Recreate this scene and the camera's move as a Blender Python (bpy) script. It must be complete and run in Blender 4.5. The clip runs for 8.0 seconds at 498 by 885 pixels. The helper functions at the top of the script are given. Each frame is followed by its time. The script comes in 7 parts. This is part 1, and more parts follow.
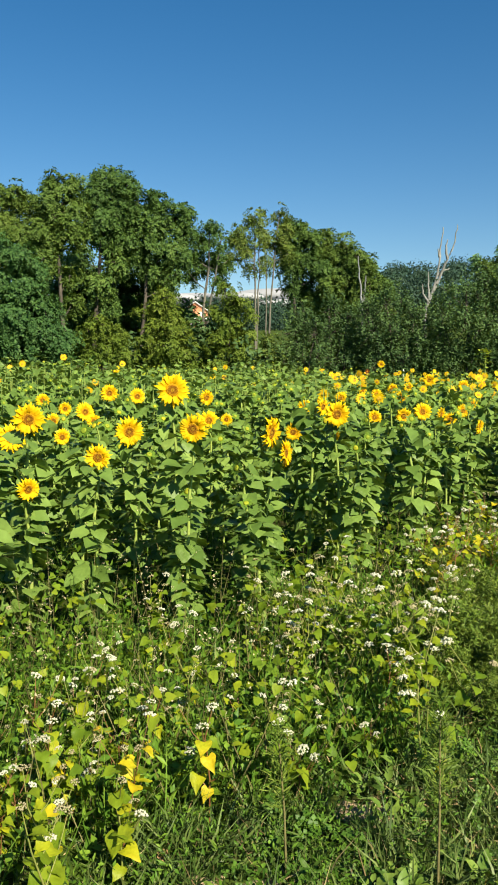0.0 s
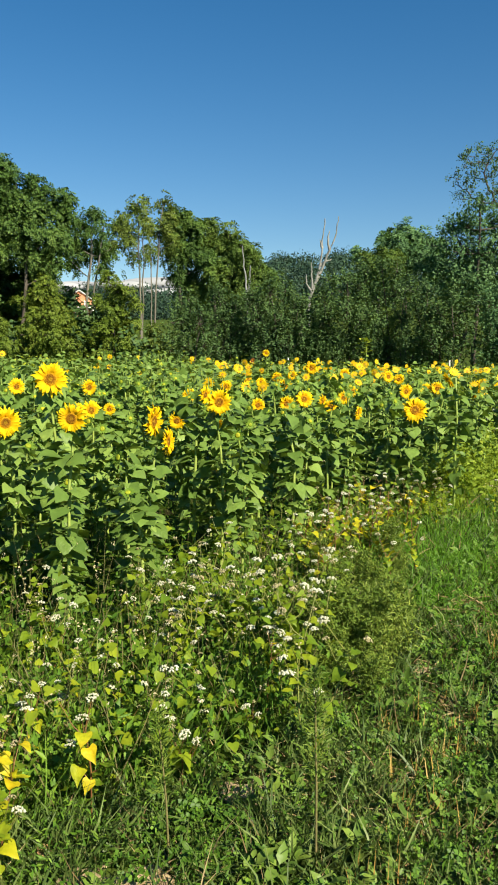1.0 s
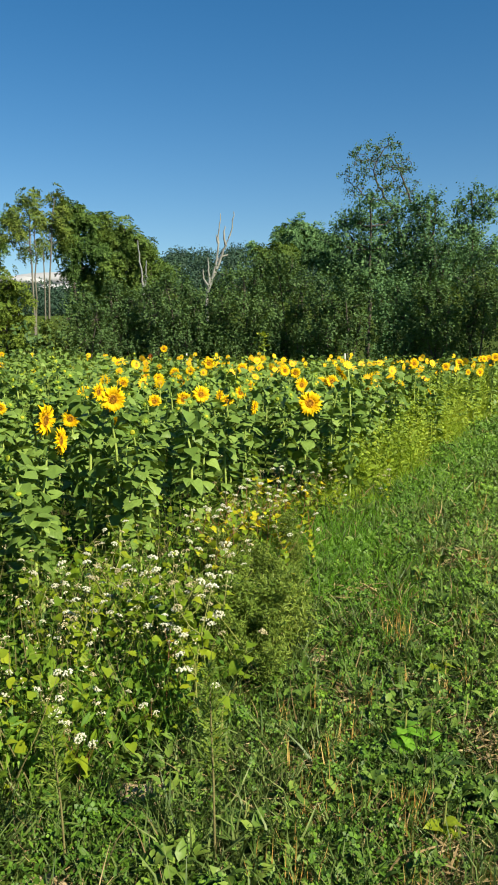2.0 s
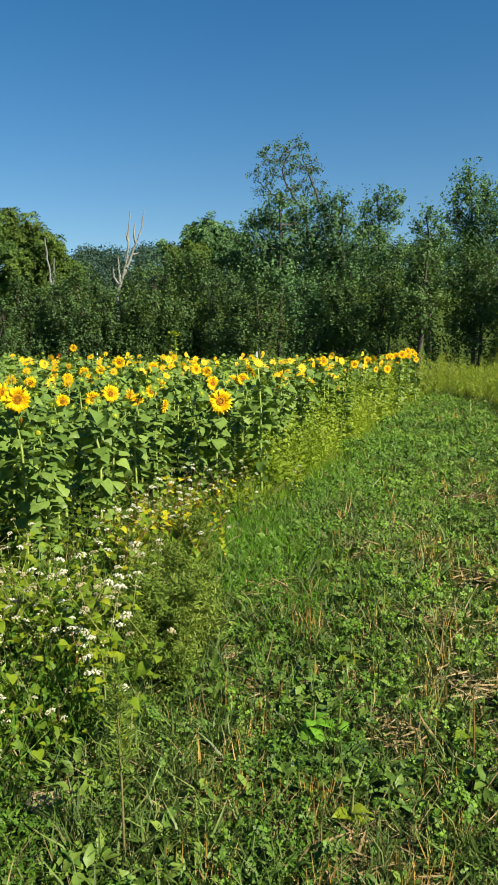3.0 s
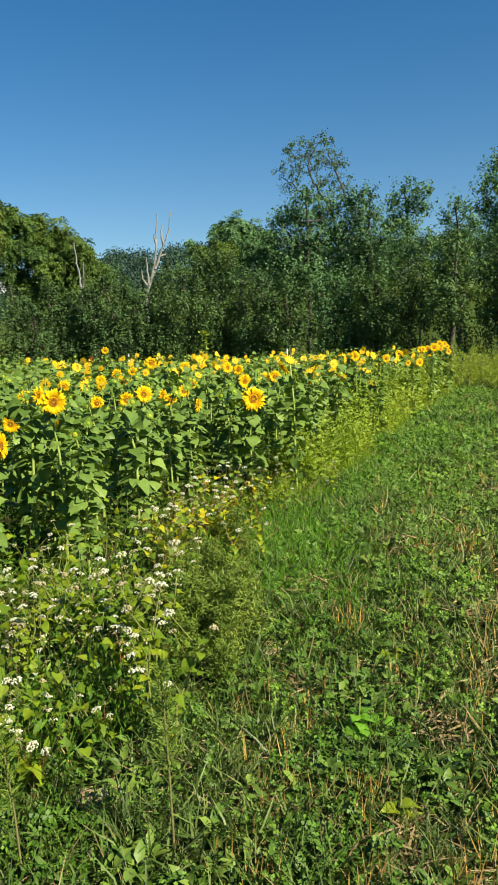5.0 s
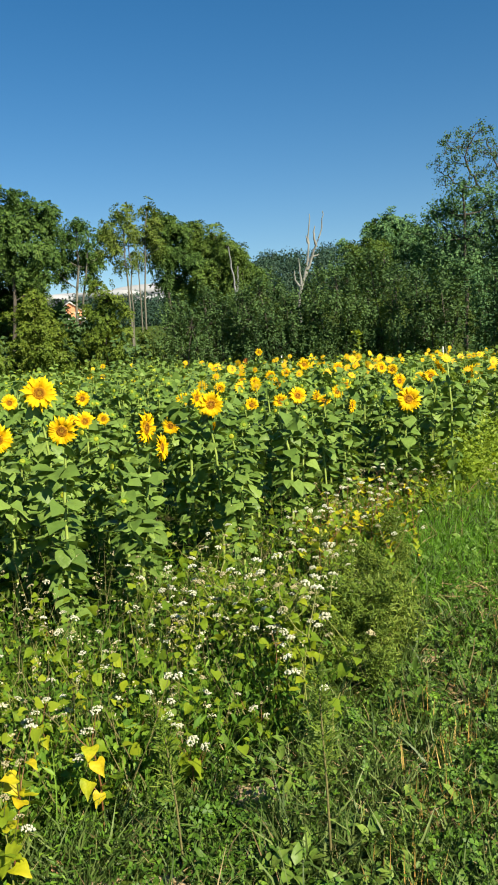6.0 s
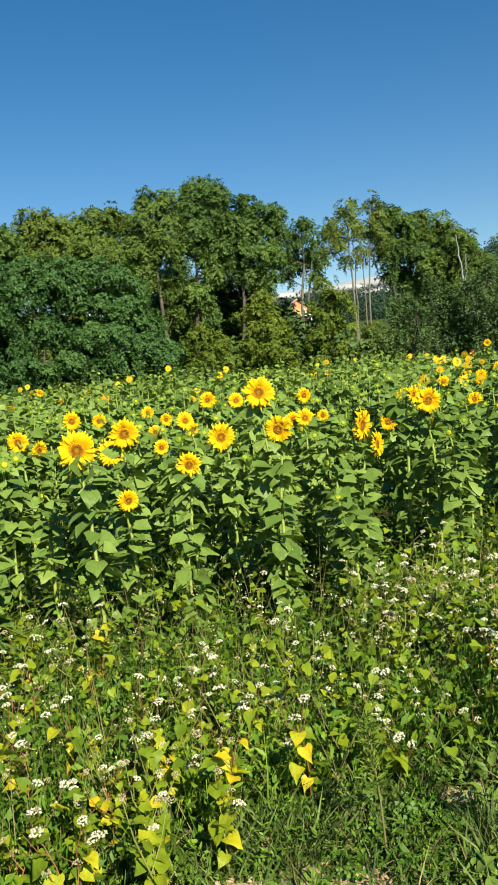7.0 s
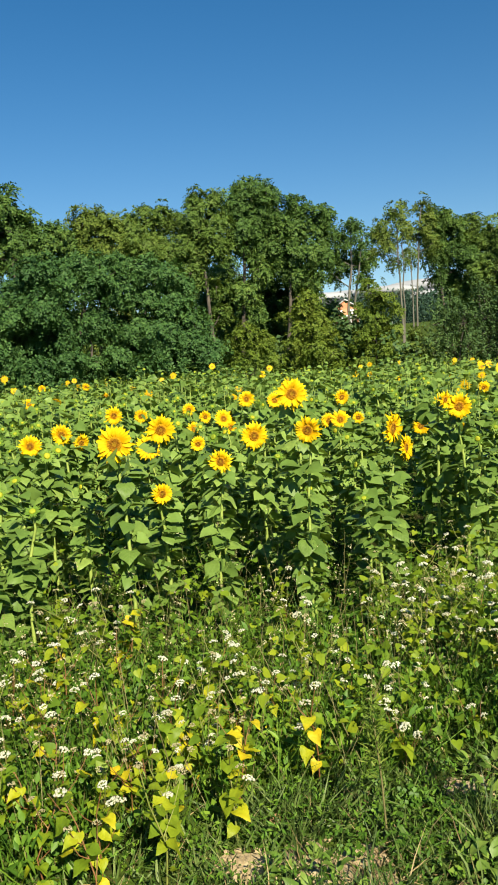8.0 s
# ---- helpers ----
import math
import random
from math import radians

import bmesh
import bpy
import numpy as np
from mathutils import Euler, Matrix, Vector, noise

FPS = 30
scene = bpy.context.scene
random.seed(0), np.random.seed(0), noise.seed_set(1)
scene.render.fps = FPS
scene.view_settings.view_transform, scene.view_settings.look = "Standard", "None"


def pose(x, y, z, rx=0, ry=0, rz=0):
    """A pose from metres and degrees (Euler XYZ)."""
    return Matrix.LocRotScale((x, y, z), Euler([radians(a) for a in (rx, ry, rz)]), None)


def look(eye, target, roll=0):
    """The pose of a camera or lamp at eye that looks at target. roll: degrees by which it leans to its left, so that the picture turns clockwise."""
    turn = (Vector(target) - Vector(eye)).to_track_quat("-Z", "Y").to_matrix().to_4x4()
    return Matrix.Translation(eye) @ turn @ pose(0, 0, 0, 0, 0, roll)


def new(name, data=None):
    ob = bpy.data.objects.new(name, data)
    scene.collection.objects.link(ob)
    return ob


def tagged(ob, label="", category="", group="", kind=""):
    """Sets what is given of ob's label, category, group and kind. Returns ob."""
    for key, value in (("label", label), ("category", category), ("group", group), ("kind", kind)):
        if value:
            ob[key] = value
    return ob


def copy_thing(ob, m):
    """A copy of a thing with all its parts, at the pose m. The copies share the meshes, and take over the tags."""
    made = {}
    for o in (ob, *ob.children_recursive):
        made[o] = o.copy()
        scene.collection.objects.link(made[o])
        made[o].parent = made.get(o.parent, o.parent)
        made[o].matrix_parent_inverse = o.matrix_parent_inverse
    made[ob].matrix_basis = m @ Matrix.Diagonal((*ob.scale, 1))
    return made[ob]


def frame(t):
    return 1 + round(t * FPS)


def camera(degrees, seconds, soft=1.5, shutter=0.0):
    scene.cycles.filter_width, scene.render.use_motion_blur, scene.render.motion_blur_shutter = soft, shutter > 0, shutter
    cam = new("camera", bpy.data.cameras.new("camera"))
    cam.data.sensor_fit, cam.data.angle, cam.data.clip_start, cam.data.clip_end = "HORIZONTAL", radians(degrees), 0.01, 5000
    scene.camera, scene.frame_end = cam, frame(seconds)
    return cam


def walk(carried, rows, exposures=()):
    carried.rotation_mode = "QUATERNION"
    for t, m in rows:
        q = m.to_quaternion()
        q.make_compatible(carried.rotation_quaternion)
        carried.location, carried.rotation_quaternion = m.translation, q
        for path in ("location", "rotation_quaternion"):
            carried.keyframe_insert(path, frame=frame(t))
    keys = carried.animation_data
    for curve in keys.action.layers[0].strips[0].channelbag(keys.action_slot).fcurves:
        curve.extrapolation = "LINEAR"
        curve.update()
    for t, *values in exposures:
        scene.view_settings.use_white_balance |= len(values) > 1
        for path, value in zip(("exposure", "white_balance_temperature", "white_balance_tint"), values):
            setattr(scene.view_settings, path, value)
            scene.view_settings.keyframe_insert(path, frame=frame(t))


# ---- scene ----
cam = camera(34.5, 8.0, soft=1.8)
PATH = [
    (0, (-0.061, 0.004, 1.56), (-0.471, 1.949, 1.34), 0.6),
    (0.5, (-0.041, 0.0, 1.559), (-0.32, 1.967, 1.333), 0.6),
    (1, (-0.018, 0.0, 1.552), (-0.154, 1.98, 1.309), 0.5),
    (1.5, (0.003, 0.0, 1.553), (0.002, 1.984, 1.298), 0.2),
    (2, (0.022, 0.005, 1.554), (0.13, 1.985, 1.3), -0.1),
    (2.2, (0.033, 0.024, 1.546), (0.189, 2.001, 1.292), -0.2),
    (3.3, (0.057, -0.007, 1.551), (0.436, 1.939, 1.292), -0.0),
    (3.5, (0.046, -0.012, 1.554), (0.455, 1.929, 1.294), 0.2),
    (4, (0.043, -0.008, 1.553), (0.453, 1.932, 1.292), 0.1),
    (4.2, (0.046, -0.013, 1.558), (0.45, 1.928, 1.297), -0.2),
    (5.3, (0.025, 0.014, 1.536), (0.151, 1.994, 1.279), -2.8),
    (5.5, (0.019, 0.012, 1.539), (0.063, 1.995, 1.286), -3.2),
    (6, (0.021, 0.02, 1.55), (-0.116, 2.001, 1.307), -3.4),
    (6.5, (0.044, 0.03, 1.564), (-0.49, 1.945, 1.342), -4.7),
    (7, (0.101, -0.023, 1.569), (-0.583, 1.844, 1.354), -5.4),
    (7.5, (0.174, -0.104, 1.564), (-0.541, 1.752, 1.348), -4.5),
    (8, (0.229, -0.15, 1.584), (-0.557, 1.678, 1.374), -3.9),
]
walk(cam, [(t, look(eye, target, roll)) for t, eye, target, roll in PATH])

# ---- world, sun, exposure ----
SUN_AZ, SUN_EL = radians(136), radians(38)
world = bpy.data.worlds.new("sky")
scene.world = world
world.use_nodes = True
wn = world.node_tree.nodes
sky = wn.new("ShaderNodeTexSky")
sky.sky_type, sky.sun_disc = "NISHITA", False
sky.sun_elevation, sky.sun_rotation = SUN_EL, SUN_AZ
sky.air_density, sky.dust_density, sky.ozone_density = 1.0, 0.0, 0.95
wn["Background"].inputs["Strength"].default_value = 0.05
tone = wn.new("ShaderNodeHueSaturation")
tone.inputs["Value"].default_value = 1.0
tone.inputs["Saturation"].default_value, tone.inputs["Hue"].default_value = 1.44, 0.5
# clear dry air: little pale haze along the horizon
w_dir, w_lift = wn.new("ShaderNodeTexCoord"), wn.new("ShaderNodeVectorMath")
w_lift.operation = "MULTIPLY_ADD"
w_lift.inputs[1].default_value, w_lift.inputs[2].default_value = (1, 1, 0.95), (0, 0, 0.035)
world.node_tree.links.new(w_dir.outputs["Generated"], w_lift.inputs[0])
world.node_tree.links.new(w_lift.outputs[0], sky.inputs["Vector"])
world.node_tree.links.new(sky.outputs[0], tone.inputs["Color"])
world.node_tree.links.new(tone.outputs[0], wn["Background"].inputs["Color"])
sun = new("sun", bpy.data.lights.new("sun", "SUN"))
sun.data.energy, sun.data.angle, sun.data.color = 5.0, radians(0.5), (1.0, 0.91, 0.68)
SUN_DIR = Vector((math.sin(SUN_AZ) * math.cos(SUN_EL), math.cos(SUN_AZ) * math.cos(SUN_EL), math.sin(SUN_EL)))
sun.matrix_world = look(SUN_DIR * 60, (0, 0, 0))
scene.view_settings.exposure = 1.14

rng = np.random.default_rng(7)
R = random.Random(11)


# ---- materials ----
def nodes_of(name):
    m = bpy.data.materials.new(name)
    m.use_nodes = True
    return m, m.node_tree.nodes, m.node_tree.links


def ramp_node(n, colours):
    r = n.new("ShaderNodeValToRGB")
    for i, c in enumerate(colours):
        p = i / (len(colours) - 1)
        e = r.color_ramp.elements[i] if i < 2 else r.color_ramp.elements.new(p)
        e.position, e.color = p, (*c, 1)
    if len(colours) > 2:
        for i, e in enumerate(sorted(r.color_ramp.elements, key=lambda q: q.position)):
            e.color = (*colours[i], 1)
    return r


def foliage(name, colours, by="island", rough=0.5, through_light=0.3, grain=30.0, patch=1.2, spec=0.2, glow=(1.5, 1.35, 0.5, 1), veins=False):
    """Leaf surface: a colour for each leaf, veins and blotches, light shining through."""
    m, n, l = nodes_of(name)
    bsdf = n["Principled BSDF"]
    if by == "island":
        rnd = n.new("ShaderNodeNewGeometry").outputs["Random Per Island"]
    else:
        rnd = n.new("ShaderNodeObjectInfo").outputs["Random"]
    geo = n.new("ShaderNodeNewGeometry")
    big = n.new("ShaderNodeTexNoise")
    big.inputs["Scale"].default_value = patch
    l.new(geo.outputs["Position"], big.inputs["Vector"])
    mixv = n.new("ShaderNodeMath")
    mixv.operation = "MULTIPLY_ADD"
    mixv.inputs[1].default_value = 0.6
    sub = n.new("ShaderNodeMath")
    sub.operation = "MULTIPLY_ADD"
    sub.inputs[1].default_value, sub.inputs[2].default_value = 1.3, -0.45
    l.new(big.outputs["Fac"], sub.inputs[0])
    l.new(rnd, mixv.inputs[0])
    l.new(sub.outputs[0], mixv.inputs[2])
    ramp = ramp_node(n, colours)
    l.new(mixv.outputs[0], ramp.inputs[0])
    fine = n.new("ShaderNodeTexNoise")
    fine.inputs["Scale"].default_value = grain
    fine.inputs["Detail"].default_value = 3
    l.new(geo.outputs["Position"], fine.inputs["Vector"])
    hsv = n.new("ShaderNodeHueSaturation")
    vary = n.new("ShaderNodeMapRange")
    vary.inputs["To Min"].default_value, vary.inputs["To Max"].default_value = 0.72, 1.28
    l.new(fine.outputs["Fac"], vary.inputs["Value"])
    l.new(vary.outputs[0], hsv.inputs["Value"])
    if veins:
        tc = n.new("ShaderNodeTexCoord")
        xyz = n.new("ShaderNodeSeparateXYZ")
        l.new(tc.outputs["Object"], xyz.inputs[0])
        ax = n.new("ShaderNodeMath")
        ax.operation = "ABSOLUTE"
        l.new(xyz.outputs[0], ax.inputs[0])
        ob = n.new("ShaderNodeMath")
        ob.operation = "MULTIPLY_ADD"
        ob.inputs[1].default_value = -0.8
        l.new(ax.outputs[0], ob.inputs[0])
        l.new(xyz.outputs[1], ob.inputs[2])
        pp = n.new("ShaderNodeMath")
        pp.operation = "PINGPONG"
        pp.inputs[1].default_value = 0.075
        l.new(ob.outputs[0], pp.inputs[0])
        low = n.new("ShaderNodeMath")
        low.operation = "MINIMUM"
        l.new(pp.outputs[0], low.inputs[0])
        l.new(ax.outputs[0], low.inputs[1])
        line = n.new("ShaderNodeMapRange")
        line.inputs["From Min"].default_value, line.inputs["From Max"].default_value = 0.004, 0.022
        line.inputs["To Min"].default_value, line.inputs["To Max"].default_value = 0.22, 0.0
        l.new(low.outputs[0], line.inputs["Value"])
        pale = n.new("ShaderNodeMix")
        pale.data_type = "RGBA"
        pale.inputs[7].default_value = (0.2, 0.27, 0.08, 1)
        l.new(line.outputs[0], pale.inputs[0])
        l.new(ramp.outputs[0], pale.inputs[6])
        l.new(pale.outputs[2], hsv.inputs["Color"])
    else:
        l.new(ramp.outputs[0], hsv.inputs["Color"])
    l.new(hsv.outputs[0], bsdf.inputs["Base Color"])
    bsdf.inputs["Roughness"].default_value = rough
    bsdf.inputs["Specular IOR Level"].default_value = spec
    bump = n.new("ShaderNodeBump")
    bump.inputs["Strength"].default_value, bump.inputs["Distance"].default_value = 0.4, 0.01
    l.new(fine.outputs["Fac"], bump.inputs["Height"])
    l.new(bump.outputs[0], bsdf.inputs["Normal"])
    if through_light:
        tr = n.new("ShaderNodeBsdfTranslucent")
        warm = n.new("ShaderNodeMix")
        warm.data_type, warm.blend_type = "RGBA", "MULTIPLY"
        warm.inputs[0].default_value = 1.0
        warm.inputs[7].default_value = glow
        l.new(hsv.outputs[0], warm.inputs[6])
        l.new(warm.outputs[2], tr.inputs["Color"])
        mix = n.new("ShaderNodeMixShader")
        mix.inputs[0].default_value = through_light
        l.new(bsdf.outputs[0], mix.inputs[1])
        l.new(tr.outputs[0], mix.inputs[2])
        l.new(mix.outputs[0], n["Material Output"].inputs["Surface"])
    return m


def solid(name, colours, rough=0.8, scale=8.0, bump_h=0.3, metal=0.0, stretch=(1, 1, 1)):
    """Mottled opaque surface at two scales."""
    m, n, l = nodes_of(name)
    bsdf = n["Principled BSDF"]
    co = n.new("ShaderNodeTexCoord")
    mp = n.new("ShaderNodeMapping")
    mp.inputs["Scale"].default_value = stretch
    l.new(co.outputs["Object"], mp.inputs["Vector"])
    a = n.new("ShaderNodeTexNoise")
    a.inputs["Scale"].default_value, a.inputs["Detail"].default_value = scale, 6
    l.new(mp.outputs[0], a.inputs["Vector"])
    ramp = ramp_node(n, colours)
    st = n.new("ShaderNodeMapRange")
    st.inputs["From Min"].default_value, st.inputs["From Max"].default_value = 0.3, 0.7
    l.new(a.outputs["Fac"], st.inputs["Value"])
    l.new(st.outputs[0], ramp.inputs[0])
    l.new(ramp.outputs[0], bsdf.inputs["Base Color"])
    bsdf.inputs["Roughness"].default_value, bsdf.inputs["Metallic"].default_value = rough, metal
    b = n.new("ShaderNodeTexNoise")
    b.inputs["Scale"].default_value, b.inputs["Detail"].default_value = scale * 6, 4
    l.new(mp.outputs[0], b.inputs["Vector"])
    bump = n.new("ShaderNodeBump")
    bump.inputs["Strength"].default_value, bump.inputs["Distance"].default_value = bump_h, 0.02
    l.new(b.outputs["Fac"], bump.inputs["Height"])
    l.new(bump.outputs[0], bsdf.inputs["Normal"])
    return m


M_SUNLEAF = foliage("sunflower_leaf", [(0.08, 0.139, 0.024), (0.141, 0.221, 0.043), (0.225, 0.313, 0.069)], "object", 0.45, 0.2, 40, 1.0, veins=True)
M_SUNLEAF_FAR = foliage("sunflower_leaf_crop", [(0.068, 0.125, 0.024), (0.124, 0.202, 0.041), (0.208, 0.298, 0.068)], "island", 0.45, 0.2, 20, 0.5)
M_STEM = solid("sunflower_stem", [(0.17, 0.24, 0.04), (0.27, 0.34, 0.07)], 0.6, 14, 0.08)
M_PETAL_FAR = foliage("ray_petals_crop", [(0.662, 0.386, 0.004), (0.736, 0.488, 0.006), (0.773, 0.552, 0.012)], "island", 0.55, 0.3, 40, 1.0, 0.2)
M_DISC_FAR = solid("seed_disc_crop", [(0.34, 0.15, 0.006), (0.52, 0.28, 0.008), (0.6, 0.38, 0.012)], 0.85, 9, 0.5)
M_PETAL = nodes_of("ray_petals")[0]
M_DISC = nodes_of("seed_disc")[0]


def radial(m, stops, bump_h, through_light):
    """Colours in rings from the flower's centre outwards, a little mottled."""
    n, l = m.node_tree.nodes, m.node_tree.links
    bsdf = n["Principled BSDF"]
    tc, ln, ns = n.new("ShaderNodeTexCoord"), n.new("ShaderNodeVectorMath"), n.new("ShaderNodeTexNoise")
    ln.operation = "LENGTH"
    ns.inputs["Scale"].default_value, ns.inputs["Detail"].default_value = 22, 3
    l.new(tc.outputs["Object"], ln.inputs[0])
    l.new(tc.outputs["Object"], ns.inputs["Vector"])
    add = n.new("ShaderNodeMath")
    add.operation = "MULTIPLY_ADD"
    add.inputs[1].default_value = 0.14
    low = n.new("ShaderNodeMath")
    low.inputs[1].default_value = -0.07
    l.new(ns.outputs["Fac"], add.inputs[0])
    l.new(ln.outputs["Value"], add.inputs[2])
    l.new(add.outputs[0], low.inputs[0])
    ramp = n.new("ShaderNodeValToRGB")
    while len(ramp.color_ramp.elements) < len(stops):
        ramp.color_ramp.elements.new(0.5)
    for e, (p, c) in zip(ramp.color_ramp.elements, stops):
        e.position, e.color = p, (*c, 1)
    l.new(low.outputs[0], ramp.inputs[0])
    l.new(ramp.outputs[0], bsdf.inputs["Base Color"])
    bsdf.inputs["Roughness"].default_value, bsdf.inputs["Specular IOR Level"].default_value = 0.7, 0.15
    fine = n.new("ShaderNodeTexVoronoi")
    fine.inputs["Scale"].default_value = 34
    l.new(tc.outputs["Object"], fine.inputs["Vector"])
    bump = n.new("ShaderNodeBump")
    bump.inputs["Strength"].default_value, bump.inputs["Distance"].default_value = bump_h, 0.02
    l.new(fine.outputs["Distance"], bump.inputs["Height"])
    l.new(bump.outputs[0], bsdf.inputs["Normal"])
    if through_light:
        tr, mix = n.new("ShaderNodeBsdfTranslucent"), n.new("ShaderNodeMixShader")
        l.new(ramp.outputs[0], tr.inputs["Color"])
        mix.inputs[0].default_value = through_light
        l.new(bsdf.outputs[0], mix.inputs[1])
        l.new(tr.outputs[0], mix.inputs[2])
        l.new(mix.outputs[0], n["Material Output"].inputs["Surface"])


radial(M_PETAL, [(0.34, (0.7, 0.37, 0.003)), (0.55, (0.76, 0.47, 0.003)), (0.8, (0.78, 0.52, 0.004)), (1.0, (0.79, 0.55, 0.006))], 0.05, 0.3)
radial(M_DISC, [(0.0, (0.42, 0.25, 0.014)), (0.1, (0.44, 0.24, 0.011)), (0.16, (0.24, 0.095, 0.006)), (0.27, (0.38, 0.16, 0.007)), (0.33, (0.62, 0.34, 0.008)), (0.39, (0.72, 0.43, 0.006))], 0.8, 0)
M_BUD = foliage("flower_bud", [(0.19, 0.26, 0.02), (0.3, 0.34, 0.02), (0.48, 0.4, 0.015)], "object", 0.6, 0.2, 70, 2.0)
M_BRACT = foliage("bracts", [(0.1, 0.185, 0.022), (0.165, 0.26, 0.03)], "object", 0.55, 0.25, 60, 2.0)
M_BW_LEAF = foliage("buckwheat_leaf", [(0.081, 0.144, 0.01), (0.149, 0.221, 0.013), (0.261, 0.297, 0.014)], "object", 0.45, 0.32, 50, 2.0)
M_BW_YELLOW = foliage("yellowed_leaf", [(0.2, 0.27, 0.014), (0.36, 0.36, 0.013), (0.56, 0.4, 0.014)], "object", 0.5, 0.3, 70, 9.0)
M_BW_WHITE = foliage("white_blossom", [(0.6, 0.58, 0.44), (0.72, 0.72, 0.58), (0.8, 0.8, 0.7)], "object", 0.7, 0.45, 90, 3.0, 0.1, (1, 1, 0.95, 1))
M_BW_SEED = solid("brown_seed_cluster", [(0.16, 0.1, 0.035), (0.46, 0.42, 0.24), (0.32, 0.25, 0.1)], 0.8, 60, 0.5)
M_RED_STEM = solid("reddish_stem", [(0.13, 0.045, 0.018), (0.22, 0.12, 0.035)], 0.55, 12, 0.1)
M_GREEN_STEM = solid("green_stem", [(0.13, 0.16, 0.03), (0.22, 0.22, 0.05)], 0.6, 12, 0.1)
M_DRY_STEM = solid("dry_olive_stem", [(0.1, 0.09, 0.03), (0.17, 0.15, 0.05)], 0.7, 12, 0.3)
M_GRASS = foliage("grass_blades", [(0.022, 0.045, 0.009), (0.062, 0.106, 0.022), (0.18, 0.225, 0.07)], "island", 0.45, 0.15, 20, 0.6, 0.2)
M_LUSH = foliage("lush_grass", [(0.068, 0.178, 0.016), (0.101, 0.239, 0.018), (0.168, 0.284, 0.031)], "island", 0.45, 0.35, 20, 0.8)
M_TALLGRASS = foliage("tall_grass", [(0.121, 0.214, 0.013), (0.198, 0.289, 0.019), (0.306, 0.342, 0.032)], "island", 0.5, 0.35, 20, 0.8)
M_CLOVER = foliage("clover_leaf", [(0.024, 0.064, 0.008), (0.07, 0.146, 0.015), (0.17, 0.29, 0.028)], "island", 0.5, 0.1, 30, 0.9, 0.2)
M_WEED = foliage("strip_weed_leaf", [(0.034, 0.074, 0.012), (0.086, 0.15, 0.022), (0.185, 0.26, 0.045)], "island", 0.45, 0.12, 30, 0.7)
M_STRAW = foliage("dry_straw", [(0.14, 0.095, 0.045), (0.26, 0.19, 0.09), (0.4, 0.33, 0.18)], "island", 0.7, 0.1, 30, 1.0)
M_STUBBLE = foliage("standing_stubble", [(0.25, 0.135, 0.03), (0.37, 0.235, 0.06), (0.46, 0.36, 0.14)], "island", 0.65, 0.1, 30, 1.0)
M_UNDER = foliage("undergrowth_leaf", [(0.03, 0.078, 0.008), (0.07, 0.15, 0.015), (0.165, 0.265, 0.025)], "island", 0.5, 0.2, 30, 1.1)
M_UNDER_HEART = foliage("undergrowth_heart_leaf", [(0.06, 0.12, 0.01), (0.12, 0.195, 0.013), (0.26, 0.3, 0.015)], "island", 0.5, 0.28, 30, 1.1)
# yellow-green weeds, lightened in colour for the sun on the crop's flank
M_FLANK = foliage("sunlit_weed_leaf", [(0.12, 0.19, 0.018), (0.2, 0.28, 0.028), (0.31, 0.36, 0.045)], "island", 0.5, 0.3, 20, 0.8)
M_RAGWEED = foliage("feathery_weed", [(0.055, 0.1, 0.012), (0.105, 0.165, 0.022), (0.2, 0.25, 0.04)], "island", 0.55, 0.2, 30, 1.5)
M_GOLDENROD = foliage("meadow_weed", [(0.13, 0.2, 0.02), (0.2, 0.28, 0.03), (0.3, 0.33, 0.06)], "island", 0.55, 0.3, 20, 0.7)
M_BARK = solid("bark", [(0.04, 0.033, 0.026), (0.095, 0.08, 0.062)], 0.9, 6, 0.8, stretch=(1, 1, 0.25))
M_PALE_BARK = solid("bleached_wood", [(0.13, 0.135, 0.135), (0.24, 0.25, 0.245)], 0.85, 5, 0.6, stretch=(1, 1, 0.2))
M_STEM_BARK = solid("smooth_grey_bark", [(0.075, 0.07, 0.055), (0.16, 0.15, 0.12)], 0.85, 6, 0.5, stretch=(1, 1, 0.25))
M_GREY_WOOD = solid("weathered_grey_wood", [(0.13, 0.13, 0.12), (0.26, 0.26, 0.24)], 0.85, 5, 0.6, stretch=(1, 1, 0.2))
M_WALNUT = foliage("walnut_leaf", [(0.032, 0.07, 0.017), (0.064, 0.125, 0.025), (0.128, 0.196, 0.036)], "island", 0.62, 0.2, 6, 0.35, 0.2)
M_LOCUST = foliage("locust_leaf", [(0.05, 0.096, 0.018), (0.083, 0.14, 0.023), (0.126, 0.174, 0.03)], "island", 0.62, 0.2, 6, 0.35, 0.2)
M_SUMAC = foliage("sumac_leaf", [(0.022, 0.061, 0.019), (0.049, 0.115, 0.031), (0.098, 0.19, 0.048)], "island", 0.62, 0.28, 6, 0.4, 0.2)
M_ASH = foliage("ash_leaf", [(0.066, 0.112, 0.018), (0.1, 0.148, 0.024), (0.15, 0.184, 0.032)], "island", 0.62, 0.2, 6, 0.4, 0.2)
M_SHRUB = foliage("shrub_leaf", [(0.062, 0.108, 0.012), (0.1, 0.152, 0.017), (0.155, 0.194, 0.024)], "island", 0.62, 0.2, 6, 0.4, 0.2)
M_HEDGE = foliage("hedge_leaf", [(0.037, 0.076, 0.028), (0.069, 0.13, 0.041), (0.125, 0.203, 0.064)], "island", 0.62, 0.25, 6, 0.5, 0.2)
